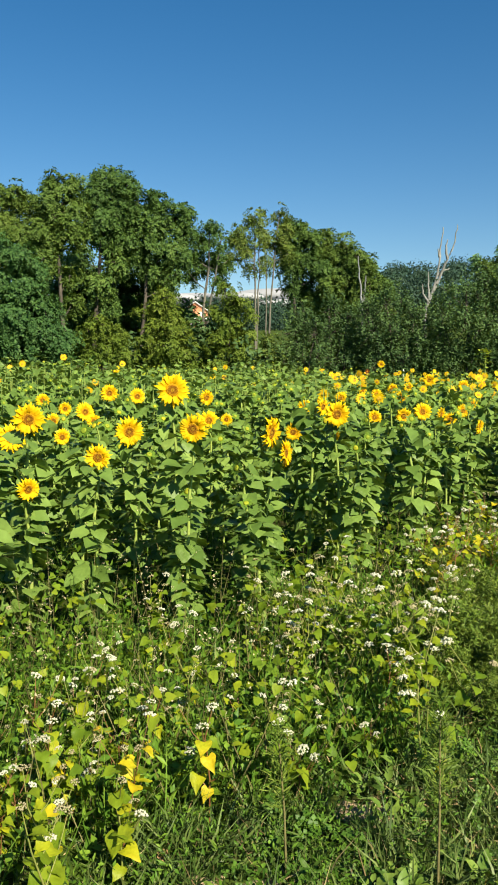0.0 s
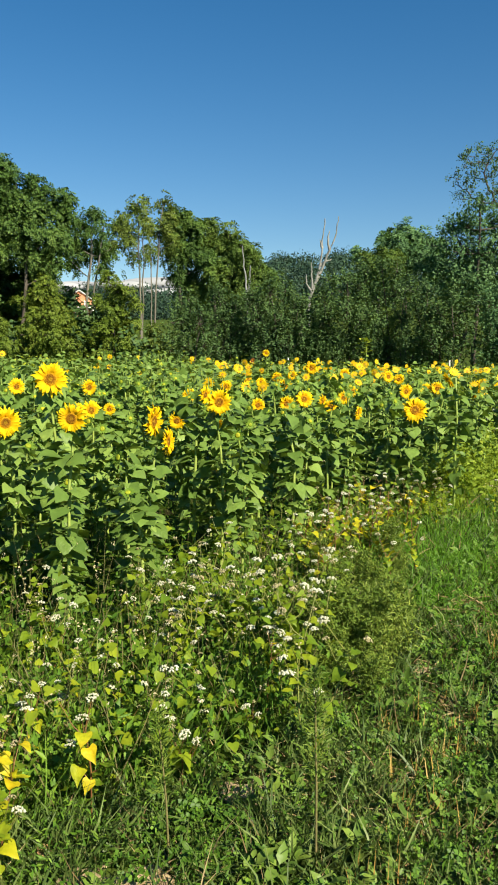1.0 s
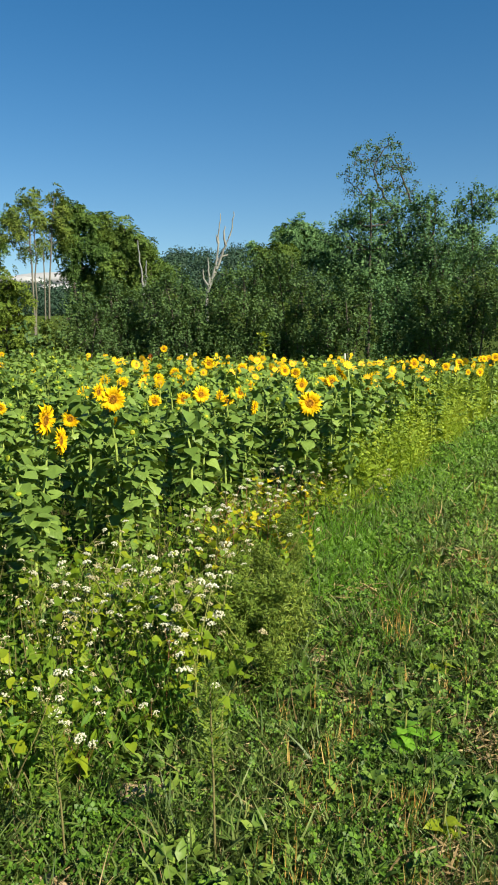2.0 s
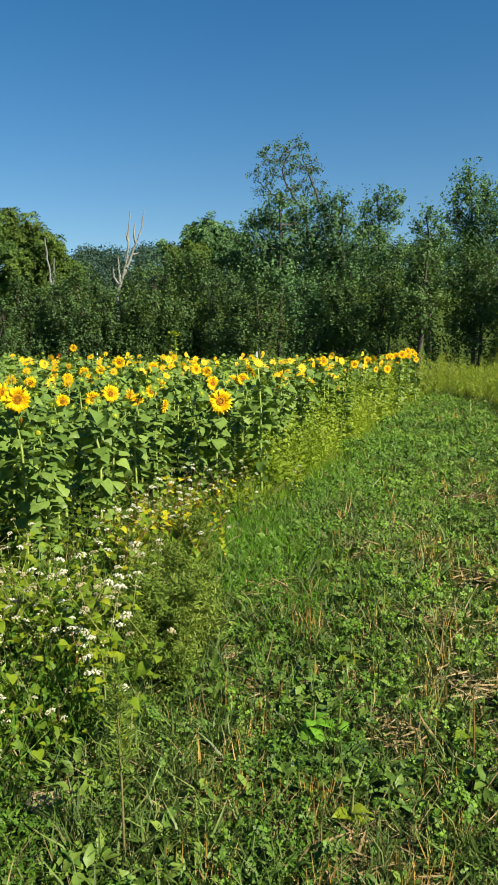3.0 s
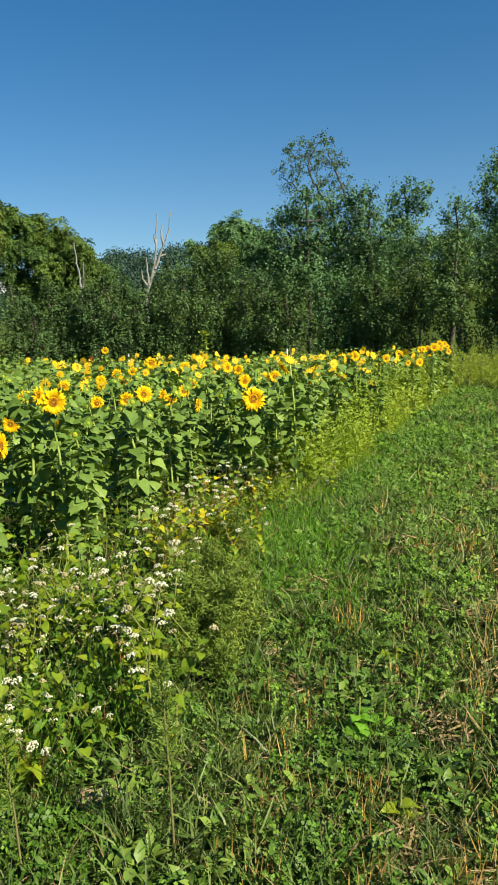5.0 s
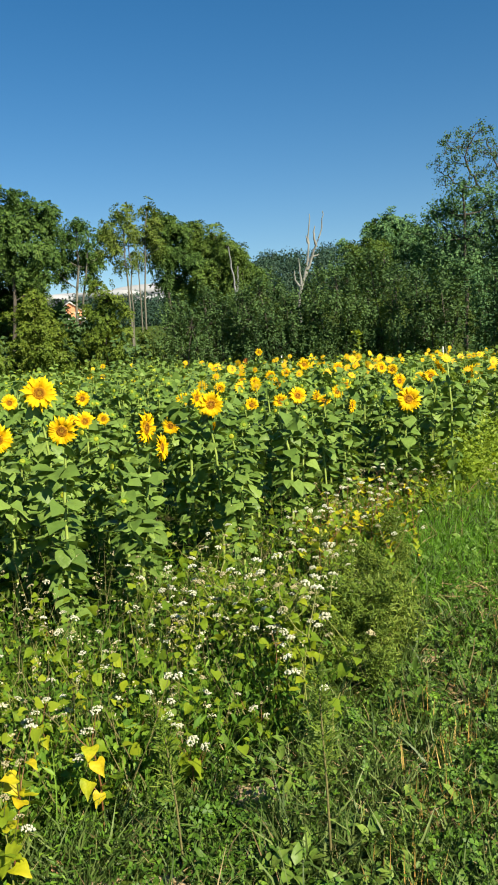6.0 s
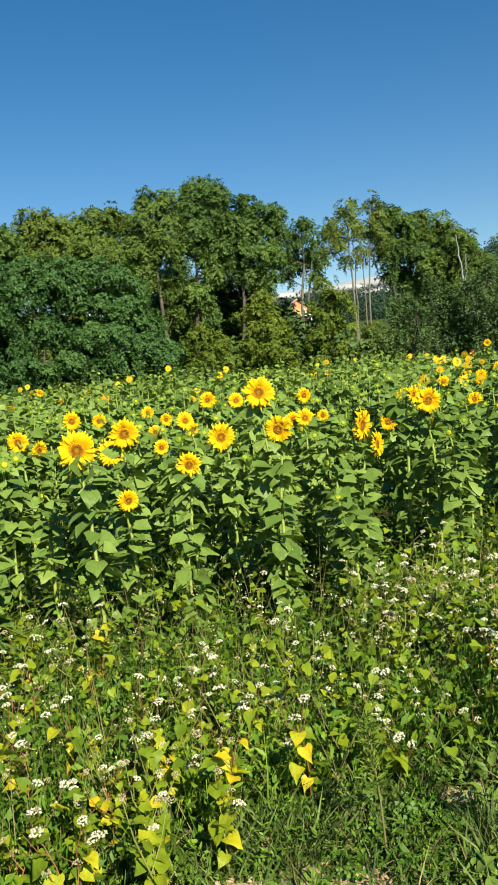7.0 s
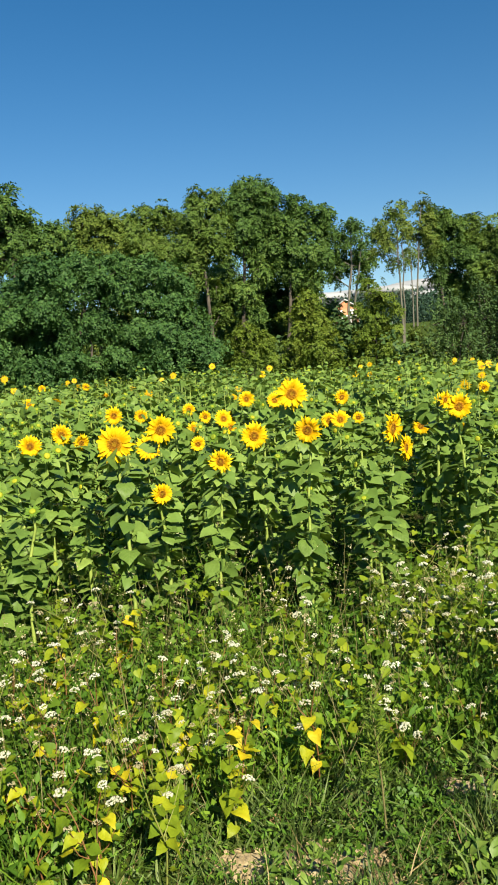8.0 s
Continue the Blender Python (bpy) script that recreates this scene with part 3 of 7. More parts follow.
TREES = [
    ("walnut_tree", "dark leafy walnut tree behind the pale trunks", -13.8, 33.0, M_WALNUT, "pinnate", [(-0.71, 5.54, 0.66), (-0.21, 4.79, 0.66), (0.98, 4.71, 0.71), (0.17, 3.8, 0.76), (1.15, 3.5, 0.76), (-0.69, 3.09, 0.76), (1.82, 4.17, 0.61), (1.6, 2.62, 0.76), (0.47, 2.33, 0.81), (-1.01, 2.07, 0.71), (2.38, 3.17, 0.56), (2.56, 1.95, 0.66), (-1.99, 3.46, 0.76), (-2.2, 2.26, 0.76), (2.84, 4.58, 0.56), (3.07, 3.9, 0.61), (1.89, 5.25, 0.66), (2.34, 4.5, 0.66), (3.63, 3.21, 0.46), (-1.12, 4.97, 0.56), (1.05, 5.78, 0.61), (-2.13, 4.91, 0.61), (-1.56, 4.16, 0.61), (-2.7, 3.99, 0.66), (-0.81, 4.11, 0.56)]),
    ("walnut_tree", "dark leafy walnut tree behind the pale trunks", -3.8, 37.8, M_WALNUT, "pinnate", [(-1.64, 4.54, 0.59), (-0.96, 3.92, 0.7), (0.03, 4.05, 0.75), (1.08, 3.69, 0.7), (-0.5, 3.05, 0.8), (0.81, 2.81, 0.8)]),
    ("walnut_tree", "tall green walnut tree with layered drooping leaves", -16.8, 21.4, M_WALNUT, "pinnate", [(-0.13, 6.99, 0.49), (0.4, 6.6, 0.47), (0.69, 5.93, 0.67), (-0.07, 6.12, 0.71), (1.19, 5.91, 0.55), (1.54, 5.76, 0.51), (0.24, 5.28, 0.78), (-0.83, 6.86, 0.79), (-1.11, 5.83, 0.98), (-1.55, 6.52, 0.79)]),
    ("locust_tree", "yellow-green locust tree above the sumac", -16.3, 24.3, M_ASH, "pinnate", [(0.25, 6.73, 0.55), (0.69, 6.86, 0.42), (1.14, 6.57, 0.51), (-0.01, 6.05, 0.63), (0.88, 5.92, 0.71), (0.31, 5.27, 0.75)]),
    ("locust_tree", "green locust tree with feathery twig ends", -15.4, 26.6, M_LOCUST, "pinnate", [(-0.17, 6.92, 0.42), (0.47, 7.1, 0.42), (1.1, 7.03, 0.47), (1.55, 6.84, 0.44), (-0.04, 6.3, 0.75), (0.8, 6.19, 0.8), (1.4, 5.72, 0.71), (0.2, 5.38, 0.79), (1.23, 4.91, 0.75)]),
    ("walnut_tree", "tall walnut tree with a bare pale lower trunk", -12.5, 27.0, M_LOCUST, "pinnate", [(-0.41, 7.41, 0.43), (0.27, 7.41, 0.39), (-0.47, 6.63, 0.64), (0.34, 6.62, 0.51), (-0.79, 5.94, 0.53), (-0.42, 5.4, 0.47), (0.03, 5.81, 0.51), (0.52, 5.76, 0.38), (-0.75, 4.85, 0.43), (0.17, 4.3, 0.28), (0.27, 3.39, 0.34), (-0.09, 3.07, 0.27)]),
    ("walnut_tree", "tall dark green walnut tree with a broad layered crown", -12.0, 28.3, M_WALNUT, "pinnate", [(0.54, 7.88, 0.54), (1.25, 7.68, 0.53), (0.15, 7.14, 0.62), (0.89, 6.83, 0.75), (1.67, 6.98, 0.53), (0.29, 6.12, 0.71), (1.04, 5.8, 0.75), (1.79, 6.16, 0.49), (0.19, 4.08, 0.61), (0.89, 4.9, 0.48), (0.48, 3.31, 0.48)]),
    ("walnut_tree", "slim walnut tree with an open crown of drooping leaves", -10.6, 29.4, M_WALNUT, "pinnate", [(0.67, 7.32, 0.38), (1.03, 6.96, 0.38), (1.75, 6.8, 0.38), (0.52, 6.39, 0.54), (1.28, 6.37, 0.49), (1.8, 6.16, 0.38), (0.33, 5.49, 0.51), (1.02, 5.39, 0.49), (1.54, 5.36, 0.54), (1.23, 4.6, 0.45), (0.58, 4.65, 0.36)]),
    ("forked_tree", "slender forked tree with a small open crown", -8.6, 31.1, M_WALNUT, "pinnate", [(0.32, 6.55, 0.37), (-0.06, 5.97, 0.46), (0.75, 5.99, 0.44), (-0.36, 5.4, 0.44), (0.47, 5.25, 0.51), (-0.02, 5.07, 0.41), (0.95, 5.16, 0.39), (-0.45, 4.68, 0.3), (0.74, 4.5, 0.32)]),
    ("ash_tree", "thin olive-leaved ash tree with bare pale stems", -6.7, 32.6, M_ASH, "pinnate", [(-0.11, 7.12, 0.41), (-0.58, 6.52, 0.48), (0.17, 6.49, 0.5), (-0.4, 5.76, 0.52), (-0.87, 6.22, 0.38), (-0.12, 5.06, 0.31), (-1.0, 5.47, 0.33)]),
    ("ash_tree", "thin olive-leaved ash tree with bare pale stems", -6.5, 33.7, M_ASH, "pinnate", [(0.52, 7.27, 0.42), (0.71, 6.59, 0.44), (0.29, 6.14, 0.47), (0.03, 5.46, 0.37), (0.95, 5.81, 0.39)]),
    ("walnut_tree", "green walnut tree with an open ragged crown", -5.3, 35.1, M_WALNUT, "pinnate", [(-0.49, 7.07, 0.43), (0.03, 6.94, 0.43), (-0.29, 6.21, 0.61), (0.38, 6.54, 0.45), (0.25, 5.61, 0.6), (-0.45, 5.34, 0.45), (0.89, 5.27, 0.55), (-0.22, 4.56, 0.45)]),
    ("walnut_tree", "green walnut tree with an open ragged crown", -3.9, 35.8, M_LOCUST, "pinnate", [(-0.42, 6.77, 0.44), (-0.65, 6.02, 0.61), (0.08, 5.99, 0.51), (0.53, 6.35, 0.49), (0.96, 5.81, 0.51), (0.42, 5.15, 0.66), (1.25, 5.21, 0.43), (-0.18, 4.51, 0.56), (-0.82, 3.91, 0.51)]),
    ("locust_tree", "low yellow-green locust tree beside the dead snag", -2.3, 36.9, M_LOCUST, "pinnate", [(-0.08, 5.46, 0.47), (0.17, 4.83, 0.58), (0.58, 4.64, 0.42), (-0.54, 4.48, 0.58), (0.02, 4, 0.63), (-1.05, 4.11, 0.63)]),
    ("sumac_tree", "dark blue-green sumac mound with layered feathery leaves", -13.6, 18.9, M_SUMAC, "pinnate", [(0.16, 4.39, 0.4), (0.72, 4.56, 0.37), (-0.39, 4.3, 0.5), (-0.87, 3.99, 0.53), (0.18, 3.78, 0.57), (-0.4, 3.35, 0.6), (-1.11, 3.08, 0.56), (0.26, 2.86, 0.6), (-0.41, 2.44, 0.56), (-1.28, 2.11, 0.56), (-1.35, 3.7, 0.5), (-1.98, 3.43, 0.66), (-2.21, 2.54, 0.66), (0.17, 1.91, 0.46), (-0.63, 1.71, 0.46), (-1.41, 1.57, 0.4)]),
    ("sumac_tree", "dark blue-green sumac mound with layered feathery leaves", -12.1, 20.5, M_SUMAC, "pinnate", [(-0.8, 4.63, 0.34), (-0.25, 4.51, 0.37), (0.36, 4.41, 0.37), (0.97, 4.16, 0.41), (1.44, 3.88, 0.37), (-0.95, 3.95, 0.58), (-0.23, 3.78, 0.58), (0.52, 3.55, 0.58), (1.22, 3.26, 0.54), (1.67, 2.84, 0.44), (-0.87, 2.99, 0.61), (0.01, 2.7, 0.61), (0.81, 2.41, 0.61), (1.53, 2.13, 0.57), (2.1, 1.85, 0.47), (-0.63, 1.94, 0.51), (-1.3, 1.75, 0.44), (0.25, 1.64, 0.44), (1.15, 1.42, 0.44), (2.01, 1.28, 0.37)]),
    ("shrub", "bright yellow-green leafy shrub under the trees", -8.9, 26.8, M_SHRUB, "pinnate", [(0.13, 3.48, 0.36), (-0.15, 3.07, 0.44), (0.43, 2.87, 0.44), (0.06, 2.4, 0.48), (0.71, 2.36, 0.4), (-0.45, 2.05, 0.44), (0.33, 1.79, 0.48), (0.91, 1.56, 0.44)]),
    ("shrub", "bright yellow-green leafy shrub under the trees", -6.6, 28.0, M_SHRUB, "pinnate", [(-0.26, 3.84, 0.35), (0.03, 3.33, 0.41), (-0.44, 3.01, 0.41), (0.45, 3.0, 0.33), (-0.09, 2.55, 0.45), (0.41, 2.21, 0.37), (-0.39, 1.97, 0.49), (0.28, 1.63, 0.45), (-0.63, 1.19, 0.41)]),
    ("shrub", "bright yellow-green leafy shrub under the trees", -10.5, 25.7, M_SHRUB, "pinnate", [(-0.12, 2.53, 0.39), (0.44, 2.2, 0.35), (-0.53, 2.27, 0.35), (0.12, 1.74, 0.43), (0.69, 1.5, 0.39), (-0.49, 1.48, 0.39), (-0.91, 1.9, 0.28)]),
    ("shrub", "dark green leafy shrub under the trees", -8.0, 28.7, M_HEDGE, "shoot", [(-0.01, 2.25, 0.42), (0.23, 1.71, 0.51), (-0.3, 1.44, 0.51), (0.55, 1.79, 0.42), (-2.29, 1.36, 0.38), (1.75, 1.3, 0.51), (2.35, 1.05, 0.46)]),
    ("shrub", "small olive shrub beside the pale stems", -5.3, 28.8, M_ASH, "pinnate", [(-0.15, 2.06, 0.29), (0.16, 1.64, 0.33), (-0.32, 1.47, 0.33), (0.38, 1.12, 0.33)]),
    ("hedge_bush", "dense dark green hedge bush at the field edge", -4.1, 28.7, M_HEDGE, "shoot", [(-0.07, 2.85, 0.49), (-0.41, 2.36, 0.49), (0.32, 2.26, 0.53), (-0.19, 1.57, 0.57), (0.45, 1.47, 0.53), (-0.68, 1.47, 0.49)]),
    ("hedge_bush", "dense dark green hedge bush at the field edge", 0.15, 31.0, M_HEDGE, "shoot", [(-0.3, 2.6, 0.4), (0.1, 2.9, 0.42), (0.45, 2.5, 0.42), (-0.2, 1.9, 0.5), (0.3, 1.8, 0.5), (0.0, 1.3, 0.5)]),
    ("hedge_bush", "dense dark green hedge bush at the field edge", -2.2, 31.4, M_HEDGE, "shoot", [(-0.35, 2.9, 0.4), (0.1, 3.1, 0.42), (0.45, 2.7, 0.42), (-0.2, 2.1, 0.5), (0.3, 2.0, 0.5), (0.0, 1.4, 0.5)]),
    ("hedge_bush", "dense dark green hedge bush at the field edge", -2.9, 29.4, M_HEDGE, "shoot", [(-0.28, 3.18, 0.46), (0.22, 2.89, 0.5), (-0.29, 2.38, 0.58), (0.42, 2.08, 0.58), (-0.1, 1.47, 0.58), (0.62, 1.27, 0.54)]),
    ("hedge_bush", "dense dark green hedge bush at the field edge", -1.1, 29.0, M_HEDGE, "shoot", [(-0.76, 3.17, 0.45), (-0.2, 3.41, 0.45), (0.36, 3.33, 0.45), (0.81, 2.88, 0.45), (-0.56, 2.48, 0.57), (0.2, 2.48, 0.61), (0.91, 2.08, 0.57), (-0.4, 1.48, 0.57), (0.41, 1.38, 0.57), (1.12, 1.28, 0.49)]),
    ("hedge_bush", "dense upright dark green hedge bush at the field edge", 1.3, 29.0, M_HEDGE, "shoot", [(-0.72, 3.14, 0.41), (-0.37, 3.67, 0.35), (0.11, 3.85, 0.33), (0.48, 3.48, 0.41), (-0.56, 2.48, 0.53), (0.12, 2.68, 0.61), (0.79, 2.59, 0.53), (-0.47, 1.59, 0.57), (0.4, 1.55, 0.61)]),
    ("hedge_bush", "dense upright olive-tinged hedge bush at the field edge", 3.0, 29.3, M_HEDGE, "shoot", [(-0.9, 4.05, 0.38), (-0.36, 4.25, 0.38), (0.19, 4.1, 0.38), (-0.65, 3.41, 0.54), (0.12, 3.31, 0.54), (0.66, 3.5, 0.37), (-0.43, 2.4, 0.62), (0.42, 2.4, 0.58), (-0.01, 1.49, 0.58), (-0.62, 1.39, 0.5)]),
    ("locust_tree", "yellow-green small tree among the dark trees", 2.9, 32.9, M_LOCUST, "pinnate", [(-0.57, 4.96, 0.37), (-0.08, 5.09, 0.37), (0.46, 4.94, 0.47), (-0.35, 4.49, 0.47), (0.21, 4.39, 0.56), (-0.58, 4.06, 0.47)]),
    ("walnut_tree", "green tree with knobbly leaf clusters at the top", 4.3, 35.2, M_PEAR, "pinnate", [(-0.77, 6.39, 0.33), (-0.14, 6.53, 0.35), (-1.11, 6.07, 0.3), (0.24, 6.13, 0.45), (0.72, 5.95, 0.45), (-0.39, 5.79, 0.55), (1.16, 5.73, 0.4), (0.43, 5.26, 0.7), (-0.28, 4.97, 0.5), (1.06, 4.99, 0.5), (-2.2, 5.54, 0.18)]),
    ("broadleaf_tree", "dense dark green broadleaf tree", 6.5, 31.8, M_PEAR, "shoot", [(-1.04, 5.96, 0.37), (-0.57, 6.1, 0.37), (0.03, 6.66, 0.42), (-0.35, 6.03, 0.55), (0.48, 6.1, 0.55), (1.01, 6.4, 0.42), (-1.26, 5.26, 0.51), (-0.57, 5.16, 0.64), (0.32, 5.16, 0.78), (1.19, 5.38, 0.69), (-1.47, 4.39, 0.55), (-0.68, 4.17, 0.69), (0.33, 3.96, 0.78), (1.23, 4.18, 0.69)]),
    ("broadleaf_tree", "dense dark green broadleaf tree", 8.5, 30.8, M_PEAR, "shoot", [(-0.46, 6.58, 0.39), (0.02, 6.58, 0.34), (0.3, 6.79, 0.23), (-0.24, 5.9, 0.59), (0.38, 5.94, 0.45), (-0.12, 5.11, 0.68), (0.65, 5.0, 0.54), (-0.22, 4.14, 0.68), (0.67, 3.92, 0.68)]),
    ("cherry_tree", "dark green tree with open drooping twigs", 10.6, 31.2, M_PEAR, "shoot", [(-0.3, 7.11, 0.26), (0.28, 6.84, 0.26), (-0.69, 6.6, 0.31), (0.64, 6.84, 0.19), (-0.11, 6.46, 0.42), (-0.55, 5.94, 0.42), (0.38, 6.28, 0.33), (-0.9, 5.55, 0.47), (-0.09, 5.54, 0.47), (0.55, 4.83, 0.42), (-0.34, 4.55, 0.65)]),
    ("cherry_tree", "dark green tree with open drooping twigs", 12.6, 31.1, M_PEAR, "shoot", [(-0.26, 6.37, 0.26), (0.06, 5.97, 0.29), (-0.56, 5.93, 0.29), (0.43, 5.61, 0.4), (-0.24, 5.31, 0.47), (-0.77, 4.96, 0.43), (0.58, 4.9, 0.47), (-0.21, 4.35, 0.62)]),
    ("cherry_tree", "pointed dark green tree with drooping sprays", 13.1, 28.1, M_PEAR, "shoot", [(-0.36, 7.5, 0.16), (-0.37, 7.14, 0.24), (-0.77, 6.91, 0.2), (0.12, 6.92, 0.24), (-0.44, 6.62, 0.35), (-0.94, 6.43, 0.22), (0.21, 6.48, 0.4), (0.69, 6.58, 0.24), (1.01, 6.37, 0.2), (-0.74, 6.02, 0.35), (-0.05, 6.0, 0.49), (0.71, 5.98, 0.44), (1.3, 5.96, 0.24), (-1.06, 5.83, 0.22), (-0.4, 5.37, 0.57), (0.45, 5.39, 0.62), (1.16, 5.45, 0.44), (-0.17, 4.63, 0.66), (0.84, 4.61, 0.66)]),
    ("broadleaf_tree", "dense dark green broadleaf tree", 15.0, 26.6, M_PEAR, "shoot", [(-0.65, 5.17, 0.35), (-0.23, 5.27, 0.43), (0.27, 5.49, 0.52), (-0.55, 4.54, 0.56), (0.12, 4.62, 0.65), (0.78, 4.7, 0.78), (-0.32, 3.74, 0.73), (0.64, 3.53, 0.86)]),
    ("hedge_bush", "dense dark green hedge bush at the field edge", 4.8, 27.1, M_HEDGE, "shoot", [(-0.06, 3.06, 0.33), (-0.38, 2.64, 0.39), (0.19, 2.55, 0.43), (0.57, 2.84, 0.29), (-0.29, 1.98, 0.46), (0.38, 1.89, 0.46), (-0.67, 1.7, 0.43), (0.0, 1.41, 0.39)]),
    ("hedge_bush", "dense dark green hedge bush at the field edge", 4.1, 27.7, M_HEDGE, "shoot", [(-0.08, 3.42, 0.32), (-0.38, 2.85, 0.43), (0.05, 2.57, 0.43), (-0.19, 1.89, 0.51), (-0.68, 1.5, 0.47), (0.2, 1.31, 0.39)]),
    ("hedge_bush", "tall dark green hedge bush at the field edge", 6.4, 27.3, M_PEAR, "shoot", [(-0.4, 3.05, 0.43), (0.14, 3.21, 0.47), (0.57, 2.86, 0.43), (-0.3, 2.38, 0.51), (0.38, 2.29, 0.55), (-0.1, 1.61, 0.55), (0.68, 1.56, 0.51)]),
    ("hedge_bush", "tall dark green hedge bush at the field edge", 7.7, 26.4, M_HEDGE, "shoot", [(-0.5, 3.03, 0.47), (0.06, 3.12, 0.43), (-0.21, 2.47, 0.54), (0.36, 2.47, 0.46), (-0.39, 1.71, 0.5), (0.27, 1.67, 0.5)]),
    ("broadleaf_tree", "small green tree with light catching its leaves", 9.6, 24.7, M_HEDGE, "shoot", [(0.23, 4.38, 0.23), (-0.02, 3.95, 0.34), (0.42, 3.85, 0.34), (-0.28, 3.42, 0.37), (0.26, 3.32, 0.41), (-0.08, 2.79, 0.45), (0.46, 2.61, 0.45), (-0.43, 2.34, 0.41), (0.2, 1.98, 0.41)]),
    ("hedge_bush", "tall dark green hedge bush at the field edge", 9.0, 26.5, M_HEDGE, "shoot", [(-0.24, 3.34, 0.47), (0.33, 3.43, 0.47), (-0.04, 2.67, 0.51), (0.54, 2.77, 0.43), (-0.22, 2.0, 0.47), (0.4, 1.91, 0.39)]),
    ("hedge_bush", "tall dark green hedge bush at the field edge", 11.4, 24.5, M_HEDGE, "shoot", [(-0.24, 3.7, 0.46), (0.38, 3.78, 0.46), (-0.48, 3.08, 0.5), (0.14, 2.98, 0.53), (0.67, 3.07, 0.46), (-0.28, 2.26, 0.53), (0.44, 2.17, 0.53), (-0.63, 1.99, 0.38)]),
    ("hedge_bush", "tall dark green hedge bush at the field edge", 12.6, 23.3, M_HEDGE, "shoot", [(-0.56, 3.29, 0.49), (0.03, 3.37, 0.49), (0.61, 3.45, 0.56), (-0.45, 2.6, 0.52), (0.24, 2.5, 0.56), (0.91, 2.41, 0.63), (-0.25, 1.89, 0.52), (0.61, 1.72, 0.56)]),
]
for name, label, x, y, leaf_mat, kind, lobes in TREES:
    tree(name, label, x, y, leaf_mat, kind, lobes, *HABITS[name])


def sparse_tree(x, y, limbs, middle, spread, seed):
    """A tree with long crooked limbs that fork into a thin, airy crown round its middle."""
    g = np.random.default_rng(seed)
    root = tagged(new("sparse_tree"), "tall thin-leaved tree rising over the dark trees", "tree")
    root.matrix_basis = pose(x, y, float(ground_z(x, y)) - 0.03, 0, 0, -math.degrees(math.atan2(x, y)))
    wood, crown = Build(), Build()
    nodes = []
    for pts, r in limbs:
        pts = np.array(pts, float)
        t, s = np.linspace(0, 1, 5 * len(pts)), np.linspace(0, 1, len(pts))
        fine = np.stack([np.interp(t, s, pts[:, c]) for c in range(3)], -1)
        fine[1:-1] += g.normal(size=(len(t) - 2, 3)) * 0.035
        tube(wood, fine, r * (1 - 0.75 * t) + 0.01, 6)
        nodes += list(fine[len(fine) // 2:])
    ends = []
    for i in range(150):
        goal = np.array(middle) + unit(g.normal(size=3)) * g.uniform(0.25, 1.0) ** 0.6 * np.array(spread)
        st = min(nodes, key=lambda q: np.linalg.norm(q - goal) + 1.2 * max(0.0, q[2] - goal[2]))
        t = np.linspace(0, 1, 5)[:, None]
        p = st + (goal - st) * t + np.array([0, 0, 0.16]) * np.linalg.norm(goal - st) * t * (1 - t) * 4 * g.uniform(-0.6, 1.0)
        p[1:-1] += g.normal(size=(3, 3)) * 0.04
        tube(wood, p, np.linspace(0.016, 0.006, 5), 4)
        nodes += [p[2], p[3], p[4]]
        ends += [p[3], p[4], p[4]]
    ends = np.array(ends)
    n = 3400
    q = ends[g.integers(0, len(ends), n)] + g.normal(size=(n, 3)) * 0.085
    scatter(crown, *DIAMOND, frames_of(unit(g.normal(size=(n, 3)) + [0, 0, -0.6]), unit(g.normal(size=(n, 3)) + [0, 0, 0.8])), q, g.uniform(0.06, 0.11, n))
    part("trunk", wood.mesh("trunk", M_BARK, True), root)
    part("crown", crown.mesh("crown", M_HEDGE), root)
    return root


sparse_tree(7.6, 35.2, [
    ([(2.7, 0, 0), (2.5, 0, 4.5), (2.1, 0, 6.4), (1.35, 0, 7.4), (0.95, 0.1, 8.4), (0.6, 0.1, 9.4)], 0.075),
    ([(1.2, 0, 5.0), (0.7, 0, 6.9), (0.1, 0.2, 7.8), (-0.35, 0.1, 8.8), (0.1, 0, 9.6)], 0.06),
    ([(0.4, 0.1, 7.4), (-0.6, -0.1, 7.7), (-1.3, 0, 8.3)], 0.035)], (-0.05, 0, 8.65), (1.75, 1.4, 1.6), 5)


def bare_wood(name, label, x, y, limbs, r, bark):
    root = tagged(new(name), label, "dead tree")
    root.matrix_basis = pose(x, y, float(ground_z(x, y)) - 0.03)
    for i, pts in enumerate(limbs):
        k = 1.0 if i == 0 else 0.75
        pts = np.array(pts, float)
        t = np.linspace(0, 1, 4 * len(pts))
        s = np.linspace(0, 1, len(pts))
        fine = np.stack([np.interp(t, s, pts[:, c]) for c in range(3)], -1)
        fine[1:-1] += rng.normal(size=(len(t) - 2, 3)) * 0.02
        part("trunk" if i == 0 else "limb", tube(Build(), fine, r * k * (1 - 0.86 * t) + 0.012, 7).mesh("limb", bark, True), root)
    return root


